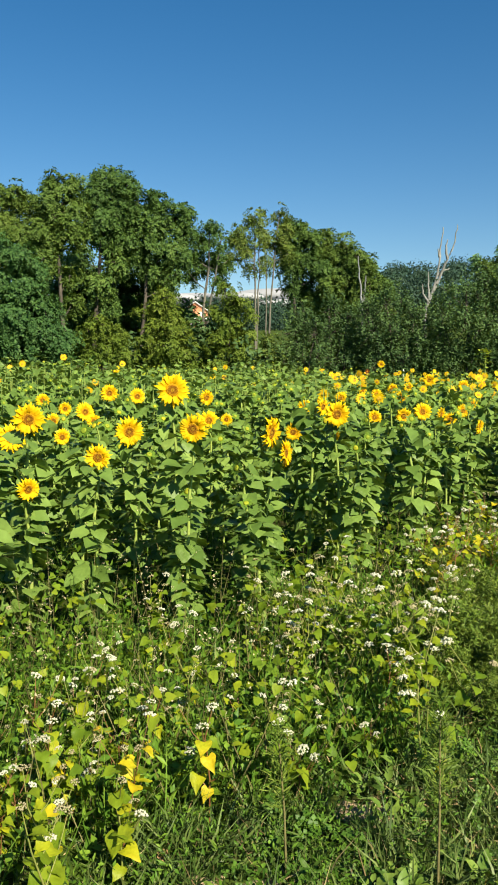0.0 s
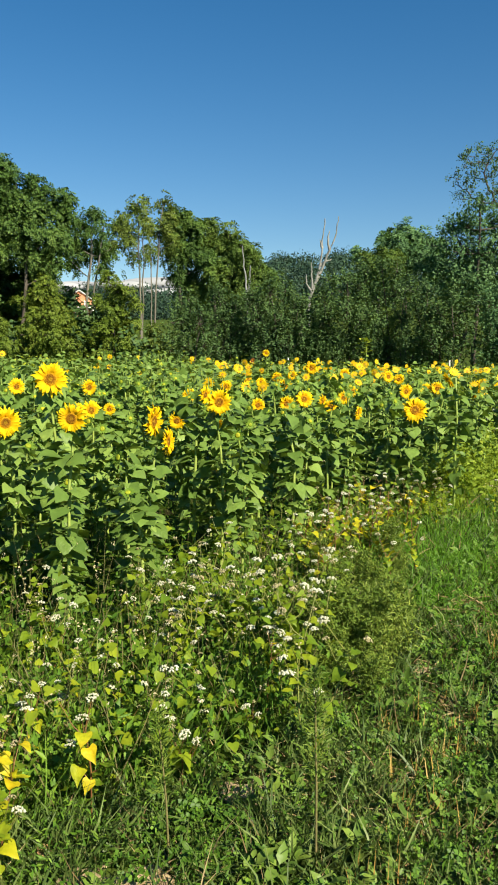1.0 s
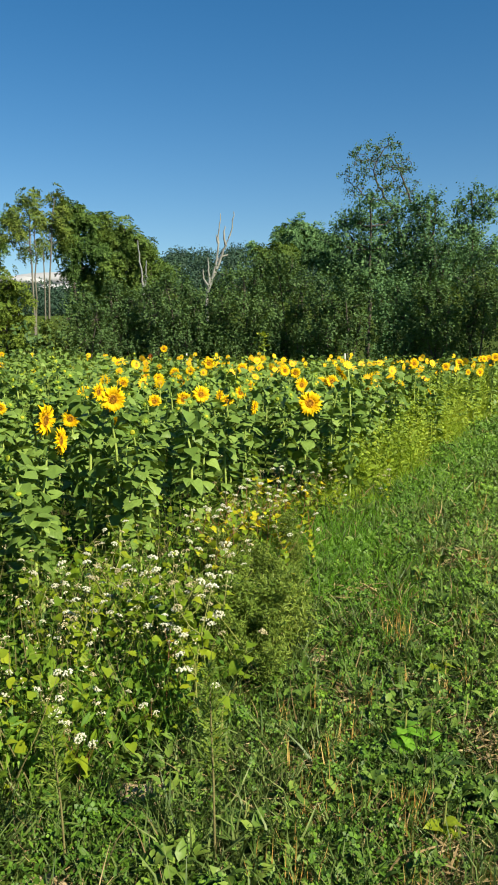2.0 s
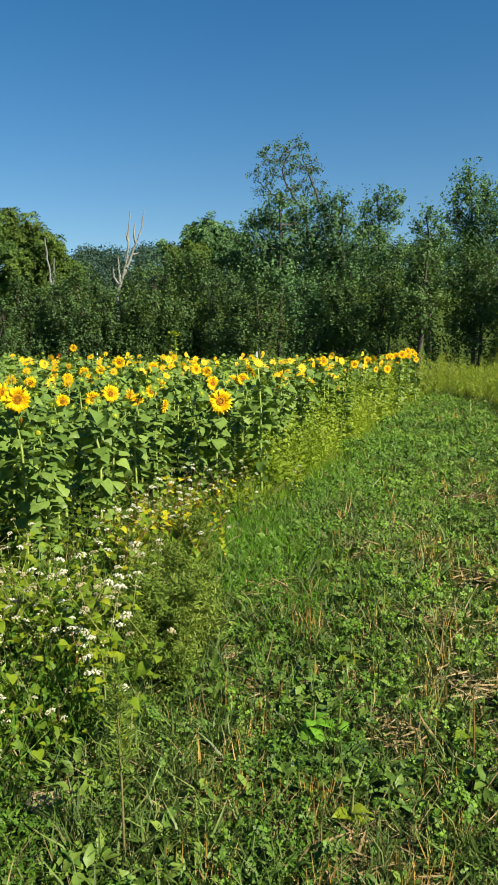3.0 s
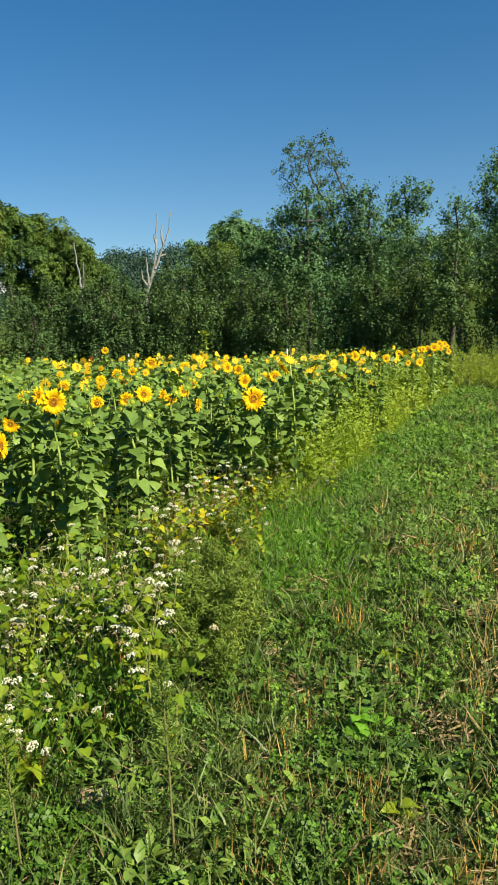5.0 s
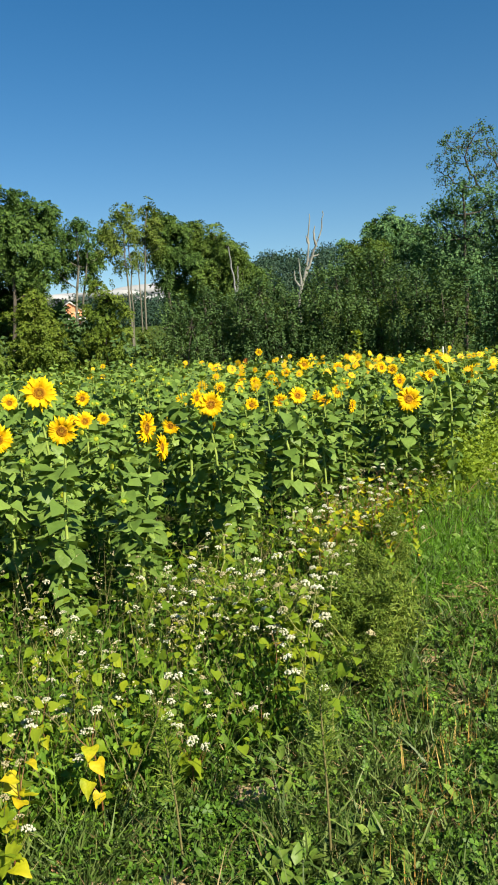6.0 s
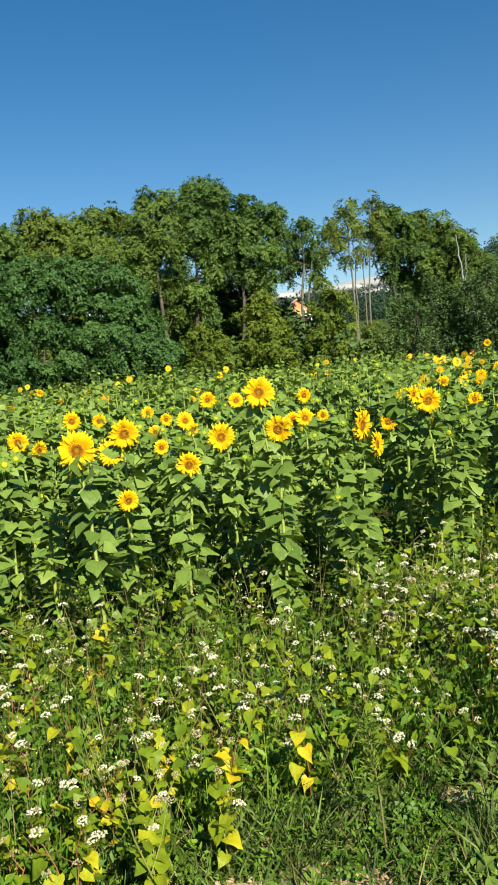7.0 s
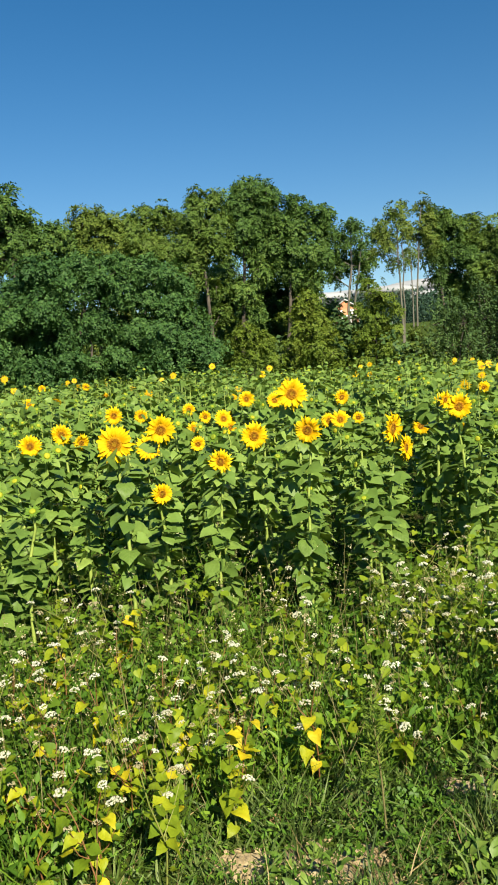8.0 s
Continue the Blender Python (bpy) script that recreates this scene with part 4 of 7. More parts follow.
bare_wood("dead_tree", "bare bleached dead tree with forked limbs", 0.15, 48, [
    [(0, 0, 0), (0, 0, 4.2), (0.35, 0, 5.2), (0.62, 0.1, 6.2), (0.72, 0.1, 7.4), (0.84, 0.1, 8.9)],
    [(0.4, 0, 5.3), (0.85, 0, 6.3), (1.15, 0, 7.1), (1.5, 0, 7.9), (1.62, 0, 9.0)],
    [(0.2, 0, 4.7), (0.15, 0, 5.4), (0.1, 0, 6.4)],
    [(0.62, 0.1, 6.2), (1.0, 0.2, 6.5), (1.3, 0.3, 6.6)],
    [(0.2, 0, 4.6), (-0.15, 0, 5.1), (-0.2, 0, 5.7)], [(1.15, 0, 7.1), (1.05, 0.1, 7.7), (1.1, 0.1, 8.2)], [(0.72, 0.1, 7.2), (0.6, 0.1, 7.7)]], 0.1, M_GREY_WOOD)
bare_wood("dead_snag", "pale broken dead trunk among the trees", -2.45, 33.4, [
    [(0.1, 0, 0), (0.05, 0, 3), (-0.05, 0, 4.2), (-0.2, 0, 5.6)], [(0, 0, 3.7), (0.12, 0, 4.3), (0.14, 0, 4.8)]], 0.06, M_PALE_BARK)

# wooded ridge far behind
b = Build()
n = 800
fa = np.radians(rng.uniform(-32, 34, n))
fr = rng.uniform(265, 430, n)
fx, fy = fr * np.sin(fa), fr * np.cos(fa)
per = 190
own = np.repeat(np.arange(n), per)
hh = rng.uniform(7, 13, n)
d = rand_dirs(n * per, 0.4)
p = np.stack([fx, fy, ground_z(fx, fy) + hh * 0.55], -1)[own] + d * (hh * 0.5)[own][:, None] * rng.uniform(0.4, 1, (n * per, 1))
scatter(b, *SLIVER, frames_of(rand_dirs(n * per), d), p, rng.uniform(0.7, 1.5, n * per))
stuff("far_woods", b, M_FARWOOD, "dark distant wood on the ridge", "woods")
# hedgerow at the far edge of the meadow, seen under the crowns
b = Build()
n, per = 130, 200
fa = np.radians(rng.uniform(-40, -3, n))
fr = rng.uniform(225, 260, n)
fx, fy = fr * np.sin(fa), fr * np.cos(fa)
own = np.repeat(np.arange(n), per)
hh = rng.uniform(3, 7.5, n)
d = rand_dirs(n * per, 0.4)
p = np.stack([fx, fy, ground_z(fx, fy) + hh * 0.5], -1)[own] + d * (hh * 0.5)[own][:, None] * rng.uniform(0.6, 1, (n * per, 1))
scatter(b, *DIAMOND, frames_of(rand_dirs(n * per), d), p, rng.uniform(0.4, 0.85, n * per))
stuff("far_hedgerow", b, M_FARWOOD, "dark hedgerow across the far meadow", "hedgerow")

# clouds low over the horizon
b = Build()
bm = bmesh.new()
bmesh.ops.create_icosphere(bm, subdivisions=3, radius=1)
iv = np.array([v.co[:] for v in bm.verts])
iff = np.array([[v.index for v in f.verts] for f in bm.faces])
bm.free()
bm = bmesh.new()
bmesh.ops.create_icosphere(bm, subdivisions=2, radius=1)
clod_v = np.array([v.co[:] for v in bm.verts])
clod_f = np.array([[v.index for v in f.verts] for f in bm.faces])
bm.free()
n = 80
ca = np.radians(rng.uniform(-21, -8, n))
cr = rng.uniform(2900, 3300, n)
cs = rng.uniform(25, 75, n)
scatter(b, iv, iff, np.tile(np.eye(3), (n, 1, 1)), np.stack([cr * np.sin(ca), cr * np.cos(ca), rng.uniform(60, 215, n)], -1), np.stack([cs * 2.4, cs * 1.5, cs * 0.42], -1))
tagged(new("backdrop_clouds", b.mesh("clouds", M_CLOUD, True)), "white cloud bank low over the horizon", "cloud", kind="structure")


def box(b, x0, x1, y0, y1, z0, z1, mat=0):
    v = [(x, y, z) for z in (z0, z1) for y in (y0, y1) for x in (x0, x1)]
    return b.add(v, [(0, 2, 3, 1), (4, 5, 7, 6), (0, 1, 5, 4), (2, 6, 7, 3), (0, 4, 6, 2), (1, 3, 7, 5)], mat)


# house far behind the trees
house = tagged(new("house"), "orange brick house with white trim and pale roof", "house")
hx, hy = 214 * math.sin(radians(-15.9)), 214 * math.cos(radians(-15.9))
house.matrix_basis = pose(hx, hy, float(ground_z(hx, hy)) - 0.1, 0, 0, 20)
wb = Build()
box(wb, -3.2, 3.2, -4, 5, 0, 4.9)
wb.add([(-3.2, -4, 4.9), (3.2, -4, 4.9), (0, -4, 7.0), (-3.2, 5, 4.9), (3.2, 5, 4.9), (0, 5, 7.0)], [(0, 1, 2), (5, 4, 3)])
part("wall", wb.mesh("wall", M_BRICK), house)
for s in (-1, 1):
    rb = Build()
    rb.add([(0, -4.5, 7.35), (s * 3.9, -4.5, 4.75), (s * 3.9, 5.4, 4.75), (0, 5.4, 7.35), (0, -4.5, 7.1), (s * 3.9, -4.5, 4.5), (s * 3.9, 5.4, 4.5), (0, 5.4, 7.1)],
           [(0, 1, 2, 3), (7, 6, 5, 4), (0, 4, 5, 1), (1, 5, 6, 2), (2, 6, 7, 3)])
    part("roof", rb.mesh("roof", M_ROOF), house)
part("porch_roof", box(Build(), -3.6, 3.6, -6.2, -4.02, 2.75, 3.05).mesh("porch_roof", M_WHITE), house)
for px in (-3.3, -1.1, 1.1, 3.3):
    part("porch_post", box(Build(), px - 0.1, px + 0.1, -6.1, -5.9, 0, 2.75).mesh("porch_post", M_WHITE), house)
for px in (-1.8, 1.2):
    part("window", box(Build(), px, px + 1.0, -4.06, -4.0, 3.4, 4.6).mesh("window", M_WHITE), house)
for px, py in ((-0.54, 25.0), (4.32, 24.6)):
    post = tagged(new("fence_post", tube(Build(), [(0, 0, 0), (0, 0, 0.6), (0, 0, 1.16)], [0.024, 0.024, 0.02], 8).mesh("fence_post", M_WHITE)), "white painted fence post at the field edge", "post")
    post.matrix_basis = pose(px, py, -0.02)


# ---- sunflowers ----
def leaf_mesh(seed, droop, wave, mat, pitch=0.5, name="leaf"):
    """Broad heart-shaped leaf with its stalk; the stalk starts at the origin and runs along y."""
    r = random.Random(seed)
    rows = [(0.0, 0.07), (0.02, 0.32), (0.12, 0.48), (0.26, 0.53), (0.42, 0.48), (0.62, 0.335), (0.82, 0.155), (1.0, 0.004)]
    v, f = [], []
    for i, (y, w) in enumerate(rows):
        for c in (-1, -0.5, 0, 0.5, 1):
            jag = 1 + r.uniform(-0.045, 0.045) if abs(c) == 1 else 1
            back = -0.14 if (i == 1 and abs(c) == 1) else 0
            z = 0.45 * 0.5 - droop * (y ** 1.7) + 0.34 * w * abs(c) - 0.22 * w * c * c + wave * (r.uniform(-0.25, 0.25) + 0.7 * math.sin(7 * y + 2 * c + seed)) * abs(c) - 0.12 * abs(c) ** 3 * w
            yy, zz = y + back, z - 0.225
            v.append((w * c * jag, 0.45 + yy * math.cos(pitch) + zz * math.sin(pitch), 0.225 - yy * math.sin(pitch) + zz * math.cos(pitch)))
    for i in range(len(rows) - 1):
        for c in range(4):
            q = i * 5 + c
            f.append((q, q + 1, q + 6, q + 5))
    b = Build().add(v, f)
    tube(b, [(0, 0, 0), (0, 0.2, 0.16), (0, 0.5, 0.225)], [0.022, 0.018, 0.014], 3)
    return b.mesh(name, mat, True)


SUN_LEAVES = [leaf_mesh(s, dr, 0.085, M_SUNLEAF, pi) for s, dr, pi in ((1, 0.3, 0.05), (2, 0.35, 0.25), (3, 0.4, 0.45), (4, 0.3, 0.62), (5, 0.5, 0.3), (6, 0.25, 0.5))]


def head_meshes(seed, rays=32):
    """Petals, disc and green back of a flower of unit radius that faces +z."""
    r = random.Random(seed)
    pb = Build()
    for i in range(rays):
        a = 2 * math.pi * i / rays + r.uniform(-0.09, 0.09)
        lay = i % 2
        ln, wd, lift = r.uniform(0.84, 1.05) * (0.86 if lay else 1), r.uniform(0.1, 0.13), 0.14 * lay + r.uniform(-0.08, 0.12)
        tw = r.uniform(-0.05, 0.05)
        rows = [(0.33, 0.2, 0.0), (0.5, 0.9, 0.05 + lift * 0.5), (0.78, 0.85, 0.04 + lift), (ln * 1.06, 0.06, -0.04 + lift * 1.2 + r.uniform(-0.1, 0.08))]
        v = []
        for d, w, z in rows:
            for s, up in ((-1, 0.02), (0, -0.015), (1, 0.02)):
                x, y = d, s * wd * w
                v.append((x * math.cos(a) - y * math.sin(a), x * math.sin(a) + y * math.cos(a), z + up * w + s * tw * w))
        pb.add(v, [(q, q + 1, q + 4, q + 3) for k in range(3) for q in (k * 3, k * 3 + 1)])
    db = Build()
    prof = [(0.02, 0.05), (0.1, 0.055), (0.17, 0.085), (0.26, 0.105), (0.33, 0.08), (0.385, 0.0), (0.36, -0.06)]
    v = [(q * math.cos(k * math.pi / 9), q * math.sin(k * math.pi / 9), z + r.uniform(-0.008, 0.008)) for q, z in prof for k in range(18)]
    db.add(v, [(i * 18 + k, i * 18 + (k + 1) % 18, (i + 1) * 18 + (k + 1) % 18, (i + 1) * 18 + k) for i in range(len(prof) - 1) for k in range(18)][::1])
    db.add([v[k] for k in range(18)], [tuple(range(18))])
    bb = Build()
    prof = [(0.47, 0.0), (0.42, -0.1), (0.22, -0.2), (0.07, -0.26)]
    v = [(q * math.cos(k * math.pi / 6), q * math.sin(k * math.pi / 6), z) for q, z in prof for k in range(12)]
    bb.add(v, [(i * 12 + k, (i + 1) * 12 + k, (i + 1) * 12 + (k + 1) % 12, i * 12 + (k + 1) % 12) for i in range(3) for k in range(12)])
    for k in range(16):
        a = k * math.pi / 8 + r.uniform(-0.1, 0.1)
        ca, sa = math.cos(a), math.sin(a)
        bb.add([(0.4 * ca - 0.1 * -sa, 0.4 * sa - 0.1 * ca, -0.05), (0.4 * ca + 0.1 * -sa, 0.4 * sa + 0.1 * ca, -0.05), (0.74 * ca, 0.74 * sa, -0.02 + r.uniform(-0.1, 0.1))], [(0, 1, 2)])
    return pb.mesh("petals", M_PETAL, True), db.mesh("disc", M_DISC, True), bb.mesh("calyx", M_BRACT, True)


def side_foliage(seed):
    """Small side leaves up the stem, for a stem of unit height."""
    g = np.random.default_rng(seed)
    n = 66
    a, q = g.random(n) * 6.28, g.uniform(0.1, 0.99, n)
    d = np.stack([np.cos(a), np.sin(a), g.uniform(-0.5, 0.3, n)], -1)
    up = unit(g.normal(size=(n, 3)) * 0.5 + [0, 0, 1])
    sz = g.uniform(0.055, 0.115, n)
    p = np.stack([np.cos(a) * 0.04, np.sin(a) * 0.04, q], -1)
    return scatter(Build(), *ROUND_LEAF, frames_of(d, up), p, np.stack([sz, sz, sz], -1)).mesh("side_foliage", M_SUNLEAF_FAR, True)


SIDE_FOLIAGE = [side_foliage(k) for k in range(6)]
HEADS = [head_meshes(s, n) for s, n in ((1, 40), (2, 36), (3, 44), (4, 38))]


def bud_meshes(seed):
    """Unopened bud: a yellow-green button in a star of bracts."""
    r = random.Random(seed)
    db = Build()
    prof = [(0.03, 0.12), (0.18, 0.13), (0.32, 0.09), (0.4, -0.02), (0.3, -0.13), (0.1, -0.2)]
    v = [(q * math.cos(k * math.pi / 6), q * math.sin(k * math.pi / 6), z) for q, z in prof for k in range(12)]
    db.add(v, [(i * 12 + k, i * 12 + (k + 1) % 12, (i + 1) * 12 + (k + 1) % 12, (i + 1) * 12 + k) for i in range(5) for k in range(12)])
    bb = Build()
    for k in range(26):
        a = k * math.pi / 13 + r.uniform(-0.12, 0.12)
        ca, sa, ln = math.cos(a), math.sin(a), r.uniform(0.75, 1.25)
        bb.add([(0.36 * ca + 0.14 * sa, 0.36 * sa - 0.14 * ca, -0.05), (0.36 * ca - 0.14 * sa, 0.36 * sa + 0.14 * ca, -0.05), (0.62 * ca, 0.62 * sa, 0.1), (ln * ca, ln * sa, r.uniform(-0.1, 0.3))], [(0, 1, 2), (0, 2, 3), (1, 3, 2)])
    return db.mesh("button", M_BUD, True), bb.mesh("calyx", M_BRACT, True)


BUDS = [bud_meshes(s) for s in (1, 2)]


def facing(p, az, tilt):
    """A pose at p whose z axis looks to compass angle az (0 is towards -y, positive to +x), raised by tilt."""
    a, e = radians(az), radians(tilt)
    z = Vector((math.sin(a) * math.cos(e), -math.cos(a) * math.cos(e), math.sin(e)))
    m = z.to_track_quat("Z", "Y").to_matrix().to_4x4()
    return Matrix.Translation(p) @ m


def sunflower(x, y, z, size, az=15.0, tilt=8.0, bloom=True, group="sunflowers in the field", leaves=None, big=1.0):
    """One plant: stem, broad leaves up the stem, and a flower or a bud with its centre at (x, y, z)."""
    f = facing((0, 0, 0), az, tilt)
    out = f.to_3x3() @ Vector((0, 0, 1))
    g = float(ground_z(x, y))
    root = new("sunflower")
    back = Vector((x, y, z)) - out * size * 0.13
    bx, by = back.x - out.x * 0.05 + R.uniform(-0.05, 0.05), back.y - out.y * 0.05 + R.uniform(-0.05, 0.05)
    root.matrix_basis = pose(bx, by, g - 0.03)
    hz = back.z - g + 0.03
    top = np.array([back.x - bx, back.y - by, hz])
    o = np.array(out)
    pts = [(0, 0, 0), (R.uniform(-0.02, 0.02), R.uniform(-0.02, 0.02), hz * 0.35), (R.uniform(-0.02, 0.02), R.uniform(-0.02, 0.02), hz * 0.7),
           top - o * 0.05 + (0, 0, -0.03 - 0.03 * o[2]), top - o * 0.02 + (0, 0, 0.0), top]
    rad = 0.0085 + 0.003 * R.random()
    part("stem", tube(Build(), pts, [rad * 1.25, rad * 1.1, rad, rad * 0.8, rad * 0.75, rad * 0.8], 6).mesh("stem", M_STEM, True), root)
    n = leaves or R.randint(10, 13)
    a = R.random() * 6.28
    for i in range(n):
        q = 0.2 + 0.78 * ((i + R.uniform(0, 0.4)) / n) ** 0.8
        a += 2.4 + R.uniform(-0.4, 0.4)
        s = big * (0.122 - 0.045 * abs(q - 0.5) * 1.6) * R.uniform(0.72, 1.08) * (0.75 if q > 0.85 else 1)
        m = pose(0, 0, hz * q, 0, 0, math.degrees(a)) @ pose(0, 0, 0, R.uniform(-12, 22), R.uniform(-14, 14), 0) @ Matrix.Scale(s, 4)
        part("leaf", R.choice(SUN_LEAVES), root, m)
    part("side_foliage", R.choice(SIDE_FOLIAGE), root, pose(0, 0, 0, 0, 0, R.uniform(0, 360)) @ Matrix.Diagonal((1, 1, hz, 1)))
    inv = Matrix.Translation((-bx, -by, -(g - 0.03)))
    hm = inv @ facing((x, y, z), az, tilt) @ pose(0, 0, 0, 0, 0, R.uniform(0, 360)) @ Matrix.Scale(size / 2, 4)
    if bloom:
        pe, di, br = R.choice(HEADS)
        head = part("flower_head", br, root, hm)
        part("petal_ring", pe, head, label="bright yellow ray petals")
        part("disc", di, head, label="orange-brown seed disc")
        tagged(root, "blooming sunflower with yellow petals on a leafy green stem", "sunflower", group)
    else:
        bu, br = R.choice(BUDS)
        head = part("flower_bud", bu, root, hm)
        part("calyx", br, head)
        tagged(root, "sunflower plant with an unopened green bud", "sunflower", group)
    return root


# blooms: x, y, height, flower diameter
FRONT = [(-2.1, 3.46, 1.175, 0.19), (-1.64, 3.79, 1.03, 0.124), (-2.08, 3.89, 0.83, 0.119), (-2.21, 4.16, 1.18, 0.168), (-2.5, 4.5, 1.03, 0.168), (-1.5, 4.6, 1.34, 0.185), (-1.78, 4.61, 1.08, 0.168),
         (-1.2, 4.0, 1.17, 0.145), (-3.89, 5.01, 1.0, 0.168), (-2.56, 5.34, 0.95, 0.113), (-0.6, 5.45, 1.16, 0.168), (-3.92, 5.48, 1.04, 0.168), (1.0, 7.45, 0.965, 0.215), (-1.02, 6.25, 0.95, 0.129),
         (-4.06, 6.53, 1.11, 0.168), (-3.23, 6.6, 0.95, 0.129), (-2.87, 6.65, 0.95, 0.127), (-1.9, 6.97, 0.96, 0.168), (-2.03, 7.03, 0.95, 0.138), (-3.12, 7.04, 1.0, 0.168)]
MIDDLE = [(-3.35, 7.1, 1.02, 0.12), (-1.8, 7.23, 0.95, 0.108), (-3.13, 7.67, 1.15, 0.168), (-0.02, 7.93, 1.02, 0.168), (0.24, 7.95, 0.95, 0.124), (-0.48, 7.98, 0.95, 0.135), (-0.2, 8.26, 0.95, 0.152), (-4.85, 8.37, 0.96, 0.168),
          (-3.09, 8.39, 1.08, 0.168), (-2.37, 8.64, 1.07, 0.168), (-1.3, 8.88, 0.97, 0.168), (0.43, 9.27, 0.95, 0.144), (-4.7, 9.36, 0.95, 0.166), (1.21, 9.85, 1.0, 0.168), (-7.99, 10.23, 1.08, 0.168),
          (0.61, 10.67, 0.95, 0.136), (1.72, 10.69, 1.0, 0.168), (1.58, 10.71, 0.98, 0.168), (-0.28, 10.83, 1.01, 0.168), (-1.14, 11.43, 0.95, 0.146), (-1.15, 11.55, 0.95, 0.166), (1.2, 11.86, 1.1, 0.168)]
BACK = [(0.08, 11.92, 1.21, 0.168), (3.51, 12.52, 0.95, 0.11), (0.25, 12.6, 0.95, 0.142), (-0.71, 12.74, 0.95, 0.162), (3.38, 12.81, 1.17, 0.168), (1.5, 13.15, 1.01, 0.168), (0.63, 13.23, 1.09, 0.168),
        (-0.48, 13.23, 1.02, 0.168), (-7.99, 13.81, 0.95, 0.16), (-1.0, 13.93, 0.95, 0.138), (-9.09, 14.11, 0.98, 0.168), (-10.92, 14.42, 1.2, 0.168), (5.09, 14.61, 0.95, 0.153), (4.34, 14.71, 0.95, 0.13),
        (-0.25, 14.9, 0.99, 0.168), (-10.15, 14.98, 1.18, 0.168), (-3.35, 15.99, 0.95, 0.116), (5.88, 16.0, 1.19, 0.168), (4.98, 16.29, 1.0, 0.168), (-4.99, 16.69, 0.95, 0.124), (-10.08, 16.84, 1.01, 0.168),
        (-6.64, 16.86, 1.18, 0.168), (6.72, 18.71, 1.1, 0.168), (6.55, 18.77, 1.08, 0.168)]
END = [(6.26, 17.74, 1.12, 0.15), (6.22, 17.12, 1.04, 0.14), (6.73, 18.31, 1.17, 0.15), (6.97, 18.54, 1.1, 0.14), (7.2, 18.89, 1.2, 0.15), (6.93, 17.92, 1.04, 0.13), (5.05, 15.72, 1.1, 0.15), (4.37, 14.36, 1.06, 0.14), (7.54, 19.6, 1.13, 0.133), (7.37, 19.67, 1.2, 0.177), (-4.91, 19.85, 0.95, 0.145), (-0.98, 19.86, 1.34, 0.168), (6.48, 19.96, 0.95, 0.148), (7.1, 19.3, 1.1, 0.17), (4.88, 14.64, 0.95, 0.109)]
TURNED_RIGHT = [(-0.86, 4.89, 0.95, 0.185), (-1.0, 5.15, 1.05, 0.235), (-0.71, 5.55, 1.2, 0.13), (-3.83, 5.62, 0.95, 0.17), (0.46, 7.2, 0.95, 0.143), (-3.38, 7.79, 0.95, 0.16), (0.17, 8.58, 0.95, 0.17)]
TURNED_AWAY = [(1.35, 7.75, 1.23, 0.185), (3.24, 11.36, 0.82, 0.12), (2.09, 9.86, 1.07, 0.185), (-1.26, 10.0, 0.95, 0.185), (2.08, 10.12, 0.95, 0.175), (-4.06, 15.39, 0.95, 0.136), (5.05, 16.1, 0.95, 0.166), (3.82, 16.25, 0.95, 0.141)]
taken = []
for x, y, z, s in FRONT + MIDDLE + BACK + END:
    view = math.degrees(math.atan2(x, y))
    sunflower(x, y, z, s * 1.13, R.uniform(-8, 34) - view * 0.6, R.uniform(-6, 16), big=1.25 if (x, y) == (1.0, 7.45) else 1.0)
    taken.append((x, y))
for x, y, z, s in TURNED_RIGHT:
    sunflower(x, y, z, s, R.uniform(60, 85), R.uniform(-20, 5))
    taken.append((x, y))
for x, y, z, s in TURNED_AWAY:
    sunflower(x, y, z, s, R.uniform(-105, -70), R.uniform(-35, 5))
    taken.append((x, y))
sunflower(-7.58, 10.38, 1.09, 0.185, 20, -40)
sunflower(-0.68, 6.07, 0.95, 0.12, 10, -45)

M_RED_PETAL = foliage("red_petals", [(0.12, 0.025, 0.008), (0.2, 0.05, 0.01)], "island", 0.6, 0.2, 40, 2.0)
red = sunflower(-1.25, 18.9, 1.18, 0.11, 5, 0)
for ring in [o for o in red.children_recursive if o.name.startswith("petal_ring")]:
    ring.data = ring.data.copy()
    ring.data.materials[0] = M_RED_PETAL
    tagged(ring, "dark red ray petals")
tagged(red, "sunflower with dark red petals among the crop", "sunflower")
tall_weed = tagged(new("tall_weed"), "tall weed with a bright yellow-green leafy top", "weed")
tall_weed.matrix_basis = pose(1.69, 22.9, -0.03)
part("stem", tube(Build(), [(0, 0, 0), (0.03, 0, 0.9), (0, 0, 1.7)], [0.016, 0.013, 0.008], 6).mesh("stem", M_STEM, True), tall_weed)
n = 110
q = rng.random(n)
out = np.stack([rng.normal(size=n), rng.normal(size=n), rng.uniform(-0.2, 0.6, n)], -1)
tw = scatter(Build(), *DIAMOND, frames_of(out, rand_dirs(n, 1.5)), np.stack([rng.normal(size=n) * 0.07, rng.normal(size=n) * 0.07, np.where(q < 0.55, 1.72 + rng.normal(size=n) * 0.04, rng.uniform(1.0, 1.65, n))], -1), rng.uniform(0.06, 0.12, n))
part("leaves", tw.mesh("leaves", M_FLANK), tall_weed)

